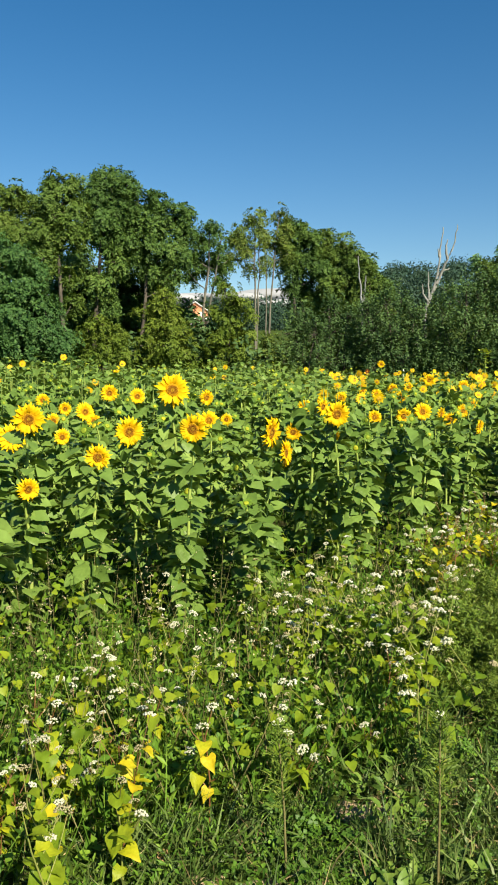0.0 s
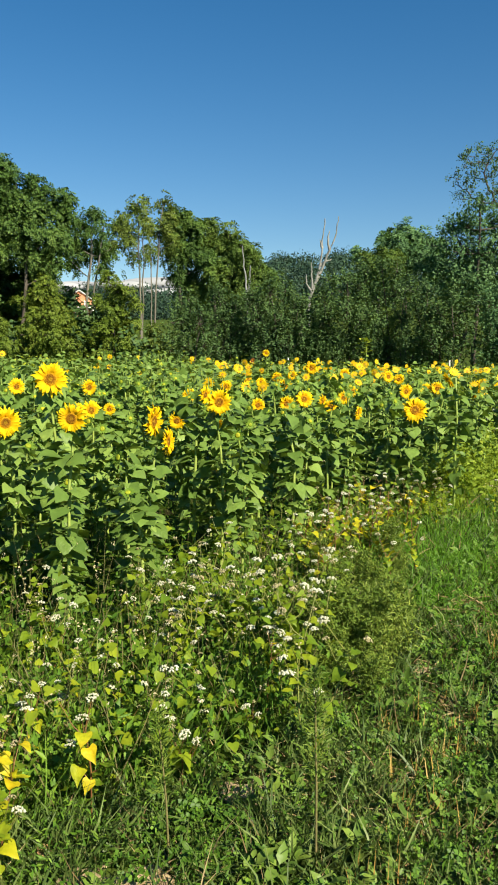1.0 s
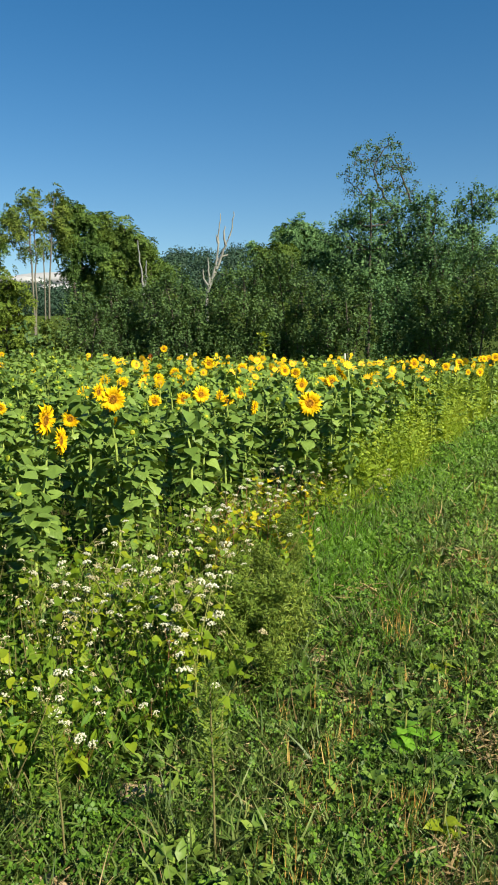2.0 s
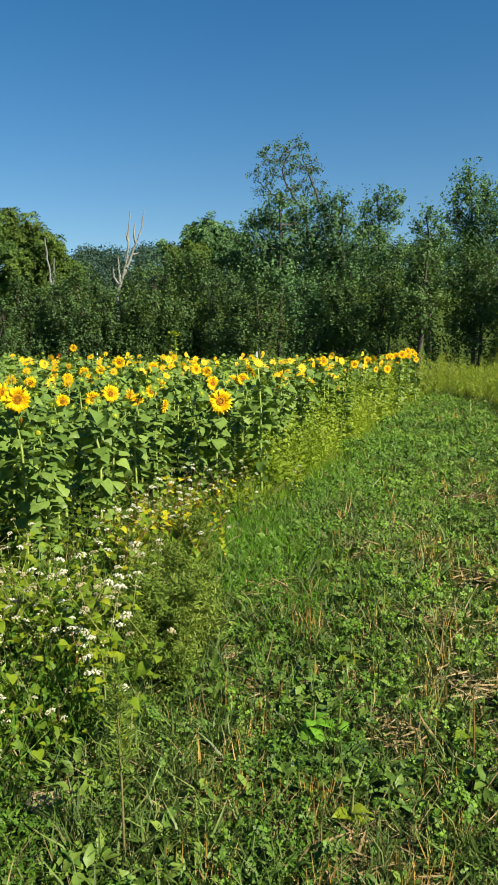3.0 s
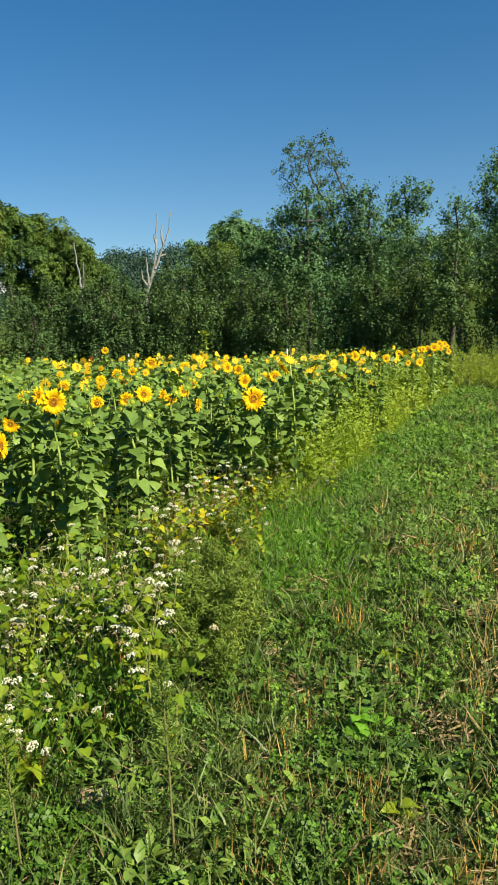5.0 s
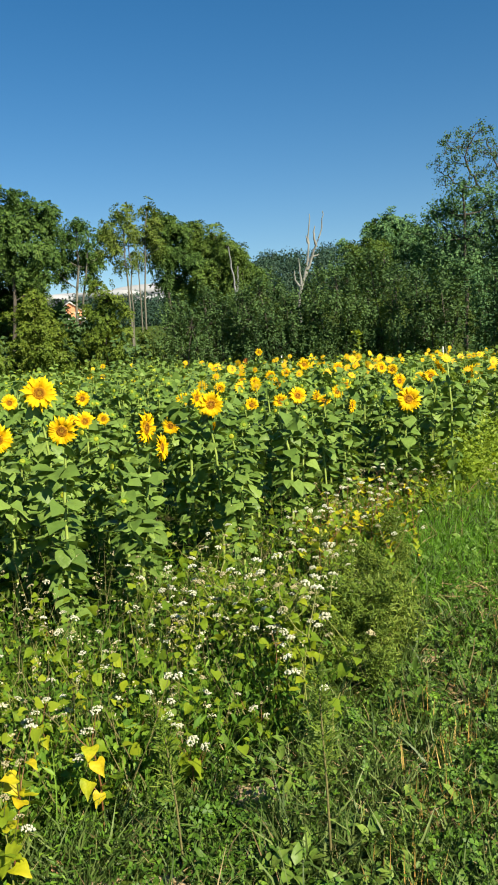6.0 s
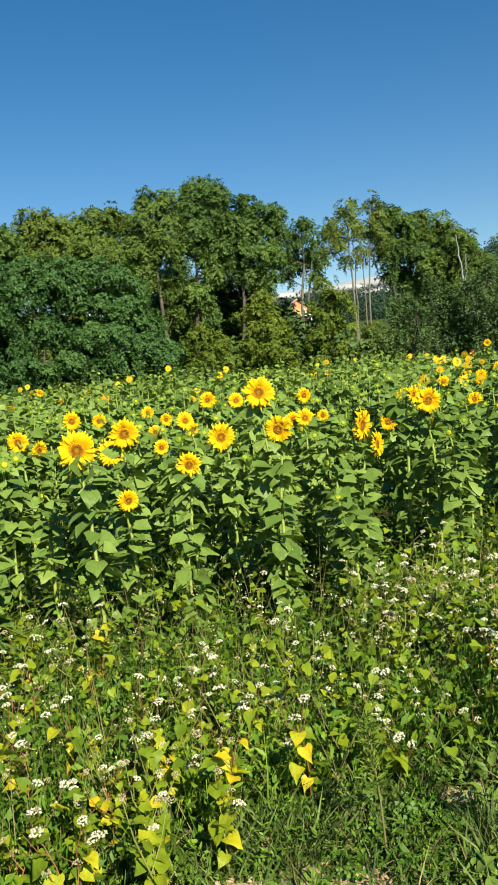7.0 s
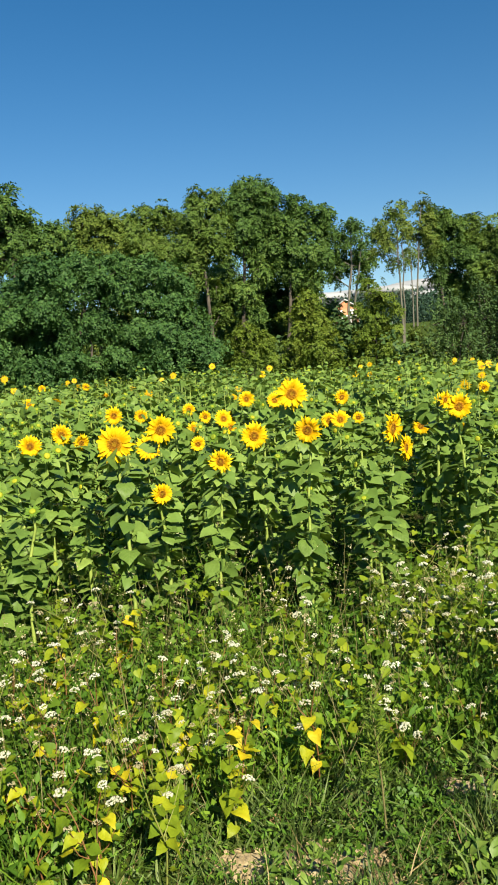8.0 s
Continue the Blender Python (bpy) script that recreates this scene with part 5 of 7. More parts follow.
# plants in bud between them, near the front of the field
count = 0
while count < 176:
    px, py = R.uniform(-7.5, 3.6), R.uniform(2.8, 10.5)
    if not inside(np.array([px]), np.array([py]), CROP)[0] or px < -0.88 * py - 0.6:
        continue
    near = min(math.hypot(px - q[0], py - q[1]) for q in taken)
    if near < 0.27 * (1 if py < 6 else 1.2):
        continue
    taken.append((px, py))
    r = math.hypot(px, py)
    edge = 0 if r > 4.6 else -0.1
    sunflower(px, py, min(1.12, 0.9 + 0.016 * r + edge) + R.uniform(-0.12, 0.1), R.uniform(0.075, 0.115), R.uniform(-40, 60), R.uniform(5, 60), False)
    count += 1

# the rest of the crop, too many to count
b = Build()
cand = np.stack([rng.uniform(-19, 8, 9000), rng.uniform(2.3, 25, 9000)], -1)
keep = inside(cand[:, 0], cand[:, 1], CROP)
rr = np.hypot(cand[:, 0], cand[:, 1])
keep &= (rr > 10.2) | (cand[:, 0] < -0.88 * cand[:, 1] - 0.3)
cand = cand[keep][:2400]
n = len(cand)
right = 1 / (1 + np.exp(-(cand[:, 0] + 3) / 1.2))
tall = 1.14 - 0.17 * right + rng.normal(size=n) * 0.08
tall += 0.14 * (np.sin(cand[:, 0] * 0.7 + 1) * np.sin(cand[:, 1] * 0.5) > 0.55) * (1 - right)
per = 15
own = np.repeat(np.arange(n), per)
q = np.tile(np.linspace(0.15, 1.03, per) ** 0.75, n)
ang = rng.random(n * per) * 6.28
out = np.stack([np.cos(ang), np.sin(ang), rng.uniform(-0.7, 0.35, n * per)], -1)
size = (0.148 - 0.045 * (q > 0.85)) * rng.uniform(0.75, 1.25, n * per)
base = np.concatenate([cand, np.zeros((n, 1))], 1)[own]
base[:, 2] = q * tall[own]
scatter(b, *ROUND_LEAF, frames_of(out, rand_dirs(n * per, 2.2)), base + out * 0.09, size, 0)
stem_v = np.array([(-0.009, 0, 0), (0.009, 0, 0), (0, 0.012, 0), (-0.006, 0, 1), (0.006, 0, 1), (0, 0.008, 1)], float)
stem_f = np.array([(0, 1, 4, 3), (1, 2, 5, 4), (2, 0, 3, 5)])
scatter(b, stem_v, stem_f, np.tile(np.eye(3), (n, 1, 1)), np.concatenate([cand, np.zeros((n, 1))], 1), np.stack([np.ones(n), np.ones(n), tall * 0.94], -1), 1)
buds = rng.random(n) < 0.35
nb = int(buds.sum())
star = np.array([(math.cos(k * math.pi / 5) * (1 if k % 2 else 0.5), math.sin(k * math.pi / 5) * (1 if k % 2 else 0.5), 0.2 if k % 2 else 0) for k in range(10)] + [(0, 0, 0.35)])
star_f = np.array([(k, (k + 1) % 10, 10) for k in range(10)])
up = rand_dirs(nb, 1.2) + np.array([0.2, -0.5, 0])
top = np.concatenate([cand[buds], tall[buds][:, None]], 1)
scatter(b, star, star_f, frames_of(np.cross(up, rand_dirs(nb)), up), top, rng.uniform(0.025, 0.045, nb), 2)
# a few opened ones among them
some = rng.random(n) < np.where(cand[:, 0] > -1.5, 0.17, 0.028)
nf = int(some.sum())
ray_v = np.array([(math.cos(k * math.pi / 14) * (1 if k % 2 else 0.62), math.sin(k * math.pi / 14) * (1 if k % 2 else 0.62), 0.1 if k % 2 else 0) for k in range(28)] + [(0, 0, 0.04)])
ray_f = np.array([(k, (k + 1) % 28, 28) for k in range(28)])
dis_v = np.array([(0.36 * math.cos(k * math.pi / 5), 0.36 * math.sin(k * math.pi / 5), 0.1) for k in range(10)] + [(0, 0, 0.16)])
fz = unit(np.stack([rng.normal(size=nf) * 0.45 + 0.25, -np.ones(nf), rng.normal(size=nf) * 0.25 + 0.1], -1))
ft = frames_of(np.cross(fz, rand_dirs(nf)), fz)
fp = np.concatenate([cand[some], tall[some][:, None] + rng.uniform(-0.05, 0.1, (nf, 1))], 1)
fs = rng.uniform(0.06, 0.1, nf)
scatter(b, ray_v, ray_f, ft, fp, fs, 3)
scatter(b, dis_v, np.array([(k, (k + 1) % 10, 10) for k in range(10)]), ft, fp, fs, 4)
stuff("sunflower_crop", b, [M_SUNLEAF_FAR, M_STEM, M_BUD, M_PETAL_FAR, M_DISC_FAR], "dense crop of leafy sunflower plants further back", "sunflowers")


# ---- buckwheat ----
def heart_leaf(seed, fold, hang):
    """Heart-shaped leaf on a thin stalk along y."""
    r = random.Random(seed)
    rows = [(0.0, 0.34, -0.16), (0.08, 0.49, -0.07), (0.22, 0.54, 0), (0.4, 0.47, 0), (0.6, 0.31, 0), (0.8, 0.13, 0), (1.0, 0.005, 0)]
    v, f = [], []
    for y, w, back in rows:
        for c in (-1, -0.5, 0, 0.5, 1):
            v.append((w * c, 0.3 + y + back * abs(c), 0.08 + fold * w * abs(c) - hang * y ** 1.5 + 0.07 * math.sin(6 * y + 2 * c + seed) * abs(c) + r.uniform(-0.05, 0.05) * abs(c)))
    for i in range(len(rows) - 1):
        for c in range(4):
            q = i * 5 + c
            f.append((q, q + 1, q + 6, q + 5))
    return Build().add(v, f), r


def bw_leaf(seed, fold, hang, mat):
    b, r = heart_leaf(seed, fold, hang)
    tube(b, [(0, 0, 0), (0, 0.16, 0.06), (0, 0.34, 0.08)], [0.02, 0.016, 0.014], 3)
    return b.mesh("leaf", mat, True)


BW_LEAVES = [bw_leaf(s, fo, ha, M_BW_LEAF) for s, fo, ha in ((1, 0.15, 0.2), (2, 0.22, 0.4), (3, 0.08, 0.6))]
BW_YELLOWS = [bw_leaf(s, fo, ha, M_BW_YELLOW) for s, fo, ha in ((4, 0.2, 0.5), (5, 0.12, 0.3), (6, 0.3, 0.7))]


def blossom(seed, mat, n=30):
    """A flat-topped head of tiny flowers."""
    g = np.random.default_rng(seed)
    a, q = g.random(n) * 6.28, np.sqrt(g.random(n))
    p = np.stack([q * np.cos(a), q * np.sin(a) * 0.8, 0.45 * (1 - q * q) + g.uniform(-0.1, 0.1, n)], -1)
    oct_v = np.array([(1, 0, 0), (0, 1, 0), (-1, 0, 0), (0, -1, 0), (0, 0, 0.7), (0, 0, -0.5)], float)
    oct_f = np.array([(0, 1, 4), (1, 2, 4), (2, 3, 4), (3, 0, 4), (1, 0, 5), (2, 1, 5), (3, 2, 5), (0, 3, 5)])
    b = Build()
    t = frames_of(unit(g.normal(size=(n, 3))), unit(g.normal(size=(n, 3)) + [0, 0, 1]))
    scatter(b, oct_v, oct_f, t, p, g.uniform(0.18, 0.28, n))
    return b.mesh("blossom", mat)


BLOSSOMS = [blossom(s, M_BW_WHITE) for s in (1, 2, 3)]
SEEDS = [blossom(s, M_BW_SEED, 22) for s in (4, 5)]


def buckwheat(h, yellow, flowers, red, leafy=1.0):
    """One branching plant with heart leaves and white flower heads."""
    root = new("buckwheat_plant")
    b = Build()
    nodes = []
    main = np.array([(0, 0, 0), (R.uniform(-0.04, 0.04), R.uniform(-0.04, 0.04), h * 0.4), (R.uniform(-0.08, 0.08), R.uniform(-0.08, 0.08), h * 0.75), (R.uniform(-0.12, 0.12), R.uniform(-0.12, 0.12), h)])
    tube(b, main, [0.004, 0.0034, 0.0026, 0.0014], 5)
    ends = [main[-1]]
    for i in range(4):
        q = R.uniform(0.3, 0.85)
        st = np.array([np.interp(q, [0, 0.4, 0.75, 1], main[:, c]) for c in range(3)])
        a = R.random() * 6.28
        ln = h * R.uniform(0.22, 0.42)
        en = st + np.array([math.cos(a) * ln * 0.6, math.sin(a) * ln * 0.6, ln * 0.8])
        tube(b, [st, (st + en) / 2 + (0, 0, -0.02), en], [0.0026, 0.002, 0.0013], 4)
        ends.append(en)
        nodes += [st, (st + en) / 2]
    part("stem", b.mesh("stem", M_RED_STEM if red else M_GREEN_STEM, True), root)
    for q in (0.22, 0.35, 0.48, 0.6, 0.72, 0.84):
        nodes.append(np.array([np.interp(q, [0, 0.4, 0.75, 1], main[:, c]) for c in range(3)]))
    for nd in nodes:
        s = R.uniform(0.034, 0.066) * leafy
        m = pose(*nd, 0, 0, R.uniform(0, 360)) @ pose(0, 0, 0, R.uniform(-40, 25), R.uniform(-25, 25), 0) @ Matrix.Scale(s, 4)
        dry = R.random() < yellow
        m = m @ Matrix.Scale(1.12 if dry else 1.1, 4)
        part("leaf", R.choice(BW_YELLOWS if dry else BW_LEAVES), root, m, "yellowed leaf" if dry else "")
    for en in ends:
        if R.random() < flowers:
            part("blossom", R.choice(BLOSSOMS), root, pose(*en, R.uniform(-25, 25), R.uniform(-25, 25), R.uniform(0, 360)) @ Matrix.Scale(R.uniform(0.019, 0.032), 4), "white flower head")
        elif R.random() < 0.85:
            part("seed_head", R.choice(SEEDS), root, pose(*en, R.uniform(-25, 25), 0, R.uniform(0, 360)) @ Matrix.Scale(R.uniform(0.014, 0.022), 4), "brown seed head")
    return root


BW_KINDS = [(0.55, 0.06, 0.8, False, 0.74), (0.48, 0.06, 0.8, False, 0.74), (0.62, 0.12, 0.5, False, 1.0), (0.42, 0.2, 0.25, True), (0.55, 0.36, 0.25, True), (0.5, 0.46, 0.2, True, 0.85), (0.46, 0.4, 0.25, True), (0.5, 0.1, 0.25, False, 1.05)]
BW_MODELS = [tagged(buckwheat(*k), "yellowing buckwheat plant on reddish stems" if k[1] >= 0.2 else "buckwheat plant with white flower heads and heart-shaped leaves", "buckwheat", "buckwheat in front of the sunflowers") for k in BW_KINDS]
spots = [(-0.69, 2.42), (-0.42, 2.6), (-0.2, 2.92), (-0.9, 2.15), (-1.15, 1.72), (-1.35, 1.8), (-1.2, 2.0), (-0.15, 3.2), (0.75, 5.2)]
kinds = [5, 3, 3, 4, 5, 5, 4, 5, 4]
for i, (sx, sy) in enumerate(spots):
    m = Matrix.Translation((sx, sy, float(ground_z(sx, sy)) - 0.015)) @ pose(0, 0, 0, 0, 0, R.uniform(0, 360)) @ Matrix.Scale(R.uniform(0.7, 0.9), 4)
    if i < 6 and kinds.index(kinds[i]) == i:
        BW_MODELS[kinds[i]].matrix_basis = m
    else:
        copy_thing(BW_MODELS[kinds[i]], m)
placed = {5, 3, 4}
for k, (sx, sy) in zip((6, 7, 6, 7, 6, 7, 6, 6, 7, 6, 7, 4, 4, 5, 5, 4, 4, 5, 4, 5, 4, 5, 5, 4, 5, 5, 5, 4, 5, 5, 4, 5, 5, 5, 4, 5, 6, 5, 4, 5, 6, 5), ((-1.1, 1.62), (-0.95, 1.75), (-1.3, 1.65), (-1.2, 1.85), (-1.45, 1.8), (-1.05, 1.95), (-1.5, 2.0), (-1.3, 2.1), (-1.45, 1.6), (-1.62, 1.7), (-0.85, 2.05),
                                                       (0.05, 4.6), (0.3, 5.2), (0.45, 5.9), (0.1, 5.4), (0.75, 6.2), (0.55, 4.7),
                                                       (0.3, 6.0), (0.5, 6.5), (0.7, 6.6), (0.9, 6.5), (0.15, 5.7), (0.05, 5.4), (0.6, 5.9), (0.45, 5.5), (0.8, 5.9), (0.2, 5.0), (0.35, 5.5), (0.55, 6.2), (0.0, 5.1), (0.25, 5.9), (0.6, 5.6), (0.15, 4.4), (-1.75, 1.9), (-1.7, 2.2), (-1.5, 2.3), (-1.15, 2.3), (-1.95, 2.3), (-1.0, 2.4), (-1.35, 2.45), (-1.85, 2.05), (-1.6, 1.85))):
    m = Matrix.Translation((sx, sy, float(ground_z(sx, sy)) - 0.015)) @ pose(0, 0, 0, 0, 0, R.uniform(0, 360)) @ Matrix.Scale(R.uniform(0.75, 1.0) * (1.2 if sy > 4 else 1), 4)
    if k not in placed:
        BW_MODELS[k].matrix_basis = m
        placed.add(k)
    else:
        copy_thing(BW_MODELS[k], m)
for sx, sy in ((2.45, 10.75), (2.3, 10.4), (2.62, 11.1), (2.1, 9.9)):
    copy_thing(BW_MODELS[0 if sy > 10.5 else 1], Matrix.Translation((sx, sy, float(ground_z(sx, sy)) - 0.015)) @ pose(0, 0, 0, 0, 0, R.uniform(0, 360)) @ Matrix.Scale(1.25, 4))
for sx, sy, k in ((-2.02, 1.85, 2), (-1.9, 2.1, 0), (-2.1, 2.15, 2)):
    copy_thing(BW_MODELS[k], Matrix.Translation((sx, sy, float(ground_z(sx, sy)) - 0.015)) @ pose(0, 0, 0, 0, 0, R.uniform(0, 360)) @ Matrix.Scale(1.45 if k == 2 else 1.2, 4))
for i in range(16):
    sx, sy = R.uniform(-0.75, 0.2), R.uniform(2.75, 4.0)
    copy_thing(BW_MODELS[i % 2], Matrix.Translation((sx, sy, float(ground_z(sx, sy)) - 0.015)) @ pose(0, 0, 0, R.uniform(-6, 6), R.uniform(-6, 6), R.uniform(0, 360)) @ Matrix.Scale(R.uniform(0.85, 1.1), 4))
count = 0
while count < 78:
    sx, sy = R.uniform(-4, 1.7), R.uniform(1.35, 7.2)
    if not inside(np.array([sx]), np.array([sy]), BUCKWHEAT)[0] or sx < -0.9 * sy - 0.3:
        continue
    if sy > 4.6 and R.random() < 0.55:
        continue
    dry = sx < -0.9 and sy < 2.7
    k = R.choice([4, 5, 5, 3, 2] if dry else ([0, 1, 0, 1, 2, 3] if sx > -1.3 else [0, 2, 2, 3, 4]))
    s = R.uniform(0.75, 1.15) * (0.85 if sy < 2.6 else 1.0)
    m = Matrix.Translation((sx, sy, float(ground_z(sx, sy)) - 0.015)) @ pose(0, 0, 0, R.uniform(-6, 6), R.uniform(-6, 6), R.uniform(0, 360)) @ Matrix.Scale(s, 4)
    if k not in placed:
        BW_MODELS[k].matrix_basis = m
        placed.add(k)
    else:
        copy_thing(BW_MODELS[k], m)
    count += 1


# ---- weeds, grass and stubble ----
def feathery(h, w, n):
    """A weed with finely cut leaves on a thin stalk."""
    root = tagged(new("feathery_weed"), "feathery olive-green weed with finely cut leaves", "weed", "feathery weeds at the field edge")
    wood, fo = Build(), Build()
    main = np.array([(0, 0, 0), (R.uniform(-0.03, 0.03), 0, h * 0.5), (R.uniform(-0.06, 0.06), R.uniform(-0.05, 0.05), h)])
    tube(wood, main, [0.006, 0.004, 0.0015], 5)
    br = 14
    cen = []
    for i in range(br):
        q = 0.2 + 0.75 * i / br
        st = np.array([np.interp(q, [0, 0.5, 1], main[:, c]) for c in range(3)])
        a = i * 2.4
        ln = w * (1.15 - q * 0.7) * R.uniform(0.7, 1.1)
        en = st + np.array([math.cos(a) * ln, math.sin(a) * ln, ln * 0.55])
        tube(wood, [st, (st + en) / 2, en], [0.003, 0.002, 0.001], 3)
        cen.append((st, en))
    own = rng.integers(0, br, n)
    t = rng.random(n) ** 0.7
    p = np.array([c[0] for c in cen])[own] * (1 - t[:, None]) + np.array([c[1] for c in cen])[own] * t[:, None] + rng.normal(size=(n, 3)) * 0.025
    scatter(fo, *BLADE, frames_of(rand_dirs(n, 0.5), rand_dirs(n, 0.6)), p, np.stack([rng.uniform(0.005, 0.01, n), rng.uniform(0.02, 0.045, n), np.full(n, 0.02)], -1))
    part("stalk", wood.mesh("stalk", M_GREEN_STEM, True), root)
    part("foliage", fo.mesh("foliage", M_RAGWEED), root)
    return root


fw = [feathery(0.46, 0.18, 2100), feathery(0.36, 0.17, 1800), feathery(0.54, 0.17, 2200)]
fspots = [(0.22, 3.75), (0.35, 4.1), (0.1, 4.3), (0.42, 4.5), (0.3, 4.9), (0.55, 4.9), (0.12, 3.5), (0.3, 3.4), (0.05, 4.8), (0.45, 3.8), (0.2, 4.6), (0.5, 4.2), (0.0, 4.05), (0.25, 5.3), (0.6, 5.4), (0.02, 3.75), (0.4, 5.7), (0.15, 4.05), (0.32, 3.65), (0.08, 5.1)]
for i, (sx, sy) in enumerate(fspots):
    m = Matrix.Translation((sx, sy, float(ground_z(sx, sy)) - 0.015)) @ pose(0, 0, 0, R.uniform(-8, 8), R.uniform(-8, 8), R.uniform(0, 360)) @ Matrix.Scale(R.uniform(0.65, 1.0), 4)
    if i < 3:
        fw[i].matrix_basis = m
    else:
        copy_thing(fw[i % 3], m)


def stalk(label, x, y, h, lean, mat, r, leaves):
    """A straight weed stalk, with fine side leaves on its upper part where it has them."""
    root = tagged(new("weed_stalk"), label, "weed stalk")
    root.matrix_basis = pose(x, y, float(ground_z(x, y)) - 0.01)
    part("stalk", tube(Build(), [(0, 0, 0), (lean * 0.3, 0, h * 0.5), (lean, 0.01, h)], [r, r * 0.85, r * 0.5], 6).mesh("stalk", mat, True), root)
    if leaves:
        q = rng.uniform(0.5, 1.12, leaves)
        a = rng.random(leaves) * 6.28
        out = np.stack([np.cos(a), np.sin(a), rng.uniform(0.3, 1.3, leaves)], -1)
        far = rng.uniform(0, 0.06, leaves) * (1.3 - q)
        p = np.stack([lean * q, 0.01 * q, h * q], -1) + out * far[:, None]
        part("side_leaves", scatter(Build(), *BLADE, frames_of(out + rng.normal(size=(leaves, 3)) * 0.4, rand_dirs(leaves, 0.6)), p, np.stack([rng.uniform(0.003, 0.006, leaves), rng.uniform(0.02, 0.05, leaves), np.full(leaves, 0.02)], -1)).mesh("side_leaves", M_RAGWEED), root)
    return root


stalk("thin tall brown-green weed stalk with a feathery top", 0.04, 2.22, 0.56, -0.012, M_DRY_STEM, 0.0045, 420)
stalk("thin dark upright bare weed stalk", 1.31, 2.61, 0.32, -0.005, M_RED_STEM, 0.004, 0)
stalk("thin tall green weed stalk with a feathery top", -0.4, 2.22, 0.42, -0.03, M_DRY_STEM, 0.004, 260)

DENSE = dict(a0=-50, a1=36)
BARE = ((-0.52, 2.03, 0.24), (-0.78, 1.95, 0.14), (-0.2, 2.6, 0.13), (0.6, 3.74, 0.09), (1.25, 2.15, 0.2), (1.6, 3.1, 0.16), (3.2, 7.0, 0.4), (0.9, 1.95, 0.15), (0.35, 2.75, 0.08), (1.05, 4.3, 0.15), (2.1, 4.4, 0.2))


def bare(x, y):
    """Where the soil shows through."""
    hit = np.zeros(len(x), bool)
    for bx, by, br in BARE:
        hit |= np.hypot(x - bx, (y - by) * 1.2) < br * rng.uniform(0.55, 1.15, len(x))
    return hit & (rng.random(len(x)) < 0.85)


# short grass
b = Build()
x, y = fan(60000, 1.5, 26, power=0.8, **DENSE)
ok = ~inside(x, y, CROP) | (rng.random(len(x)) < 0.06)
x, y = x[ok], y[ok]
bald = bare(x, y)
thin = (x < 0.1) & (y < 3.6) & (rng.random(len(x)) < 0.4)
x, y = x[~bald & ~thin], y[~bald & ~thin]
x2, y2 = fan(52000, 1.5, 7.5, a0=-30, a1=36)
ok = ~inside(x2, y2, CROP) & ~inside(x2, y2, BUCKWHEAT) & (np.sin(x2 * 4.1 + 2 * np.sin(y2 * 2.3)) * np.sin(y2 * 3.7) + rng.normal(size=52000) * 0.5 > -0.3) & ~bare(x2, y2) & ((x2 > 0.35) | (rng.random(52000) < 0.45))
x, y = np.concatenate([x, x2[ok]]), np.concatenate([y, y2[ok]])
n = len(x)
r = np.hypot(x, y)
along = rand_dirs(n, 1.0) * np.array([1, 1, 0.8])
ln = rng.uniform(0.05, 0.14, n) * (0.9 + 0.03 * r) * (1 + 0.7 * (rng.random(n) < 0.12))
scatter(b, *BLADE, frames_of(along, rand_dirs(n, 0.3)), np.stack([x, y, ground_z(x, y) - 0.005], -1), np.stack([(0.0048 + 0.0008 * r) * rng.uniform(0.7, 1.4, n), ln, ln], -1))
k = n // 7
pick = rng.integers(0, n, k)
scatter(b, *BLADE, frames_of(rand_dirs(k, 0.7), rand_dirs(k, 0.3)), np.stack([x[pick], y[pick], ground_z(x[pick], y[pick])], -1) + rng.normal(size=(k, 3)) * np.array([0.02, 0.02, 0.0]), np.stack([(0.003 + 0.0007 * r[pick]) * rng.uniform(0.7, 1.3, k), ln[pick] * 1.1, ln[pick]], -1), 1)
stuff("short_grass", b, [M_GRASS, M_STRAW], "short mown green grass between the stubble", "grass")

b = Build()
n = 15000
x, y = rng.normal(size=n) * 0.36 + 0.9, rng.normal(size=n) * 0.75 + 5.5
sel = rng.random(n) < 0.35
x, y = np.where(sel, rng.normal(size=n) * 0.3 + 1.6 + 0.48 * 2.2, x), np.where(sel, rng.uniform(6.5, 12, n), y)
x = np.where(sel, 0.5 * (y - 7.2) + 1.75 + rng.normal(size=n) * 0.28, x)
along = rand_dirs(n, 0.7)
ln = rng.uniform(0.06, 0.17, n)
scatter(b, *BLADE, frames_of(along, rand_dirs(n, 0.3)), np.stack([x, y, ground_z(x, y) - 0.005], -1), np.stack([rng.uniform(0.004, 0.008, n), ln, ln * 1.5], -1))
stuff("lush_grass", b, M_LUSH, "lush bright green grass beside the crop", "grass")

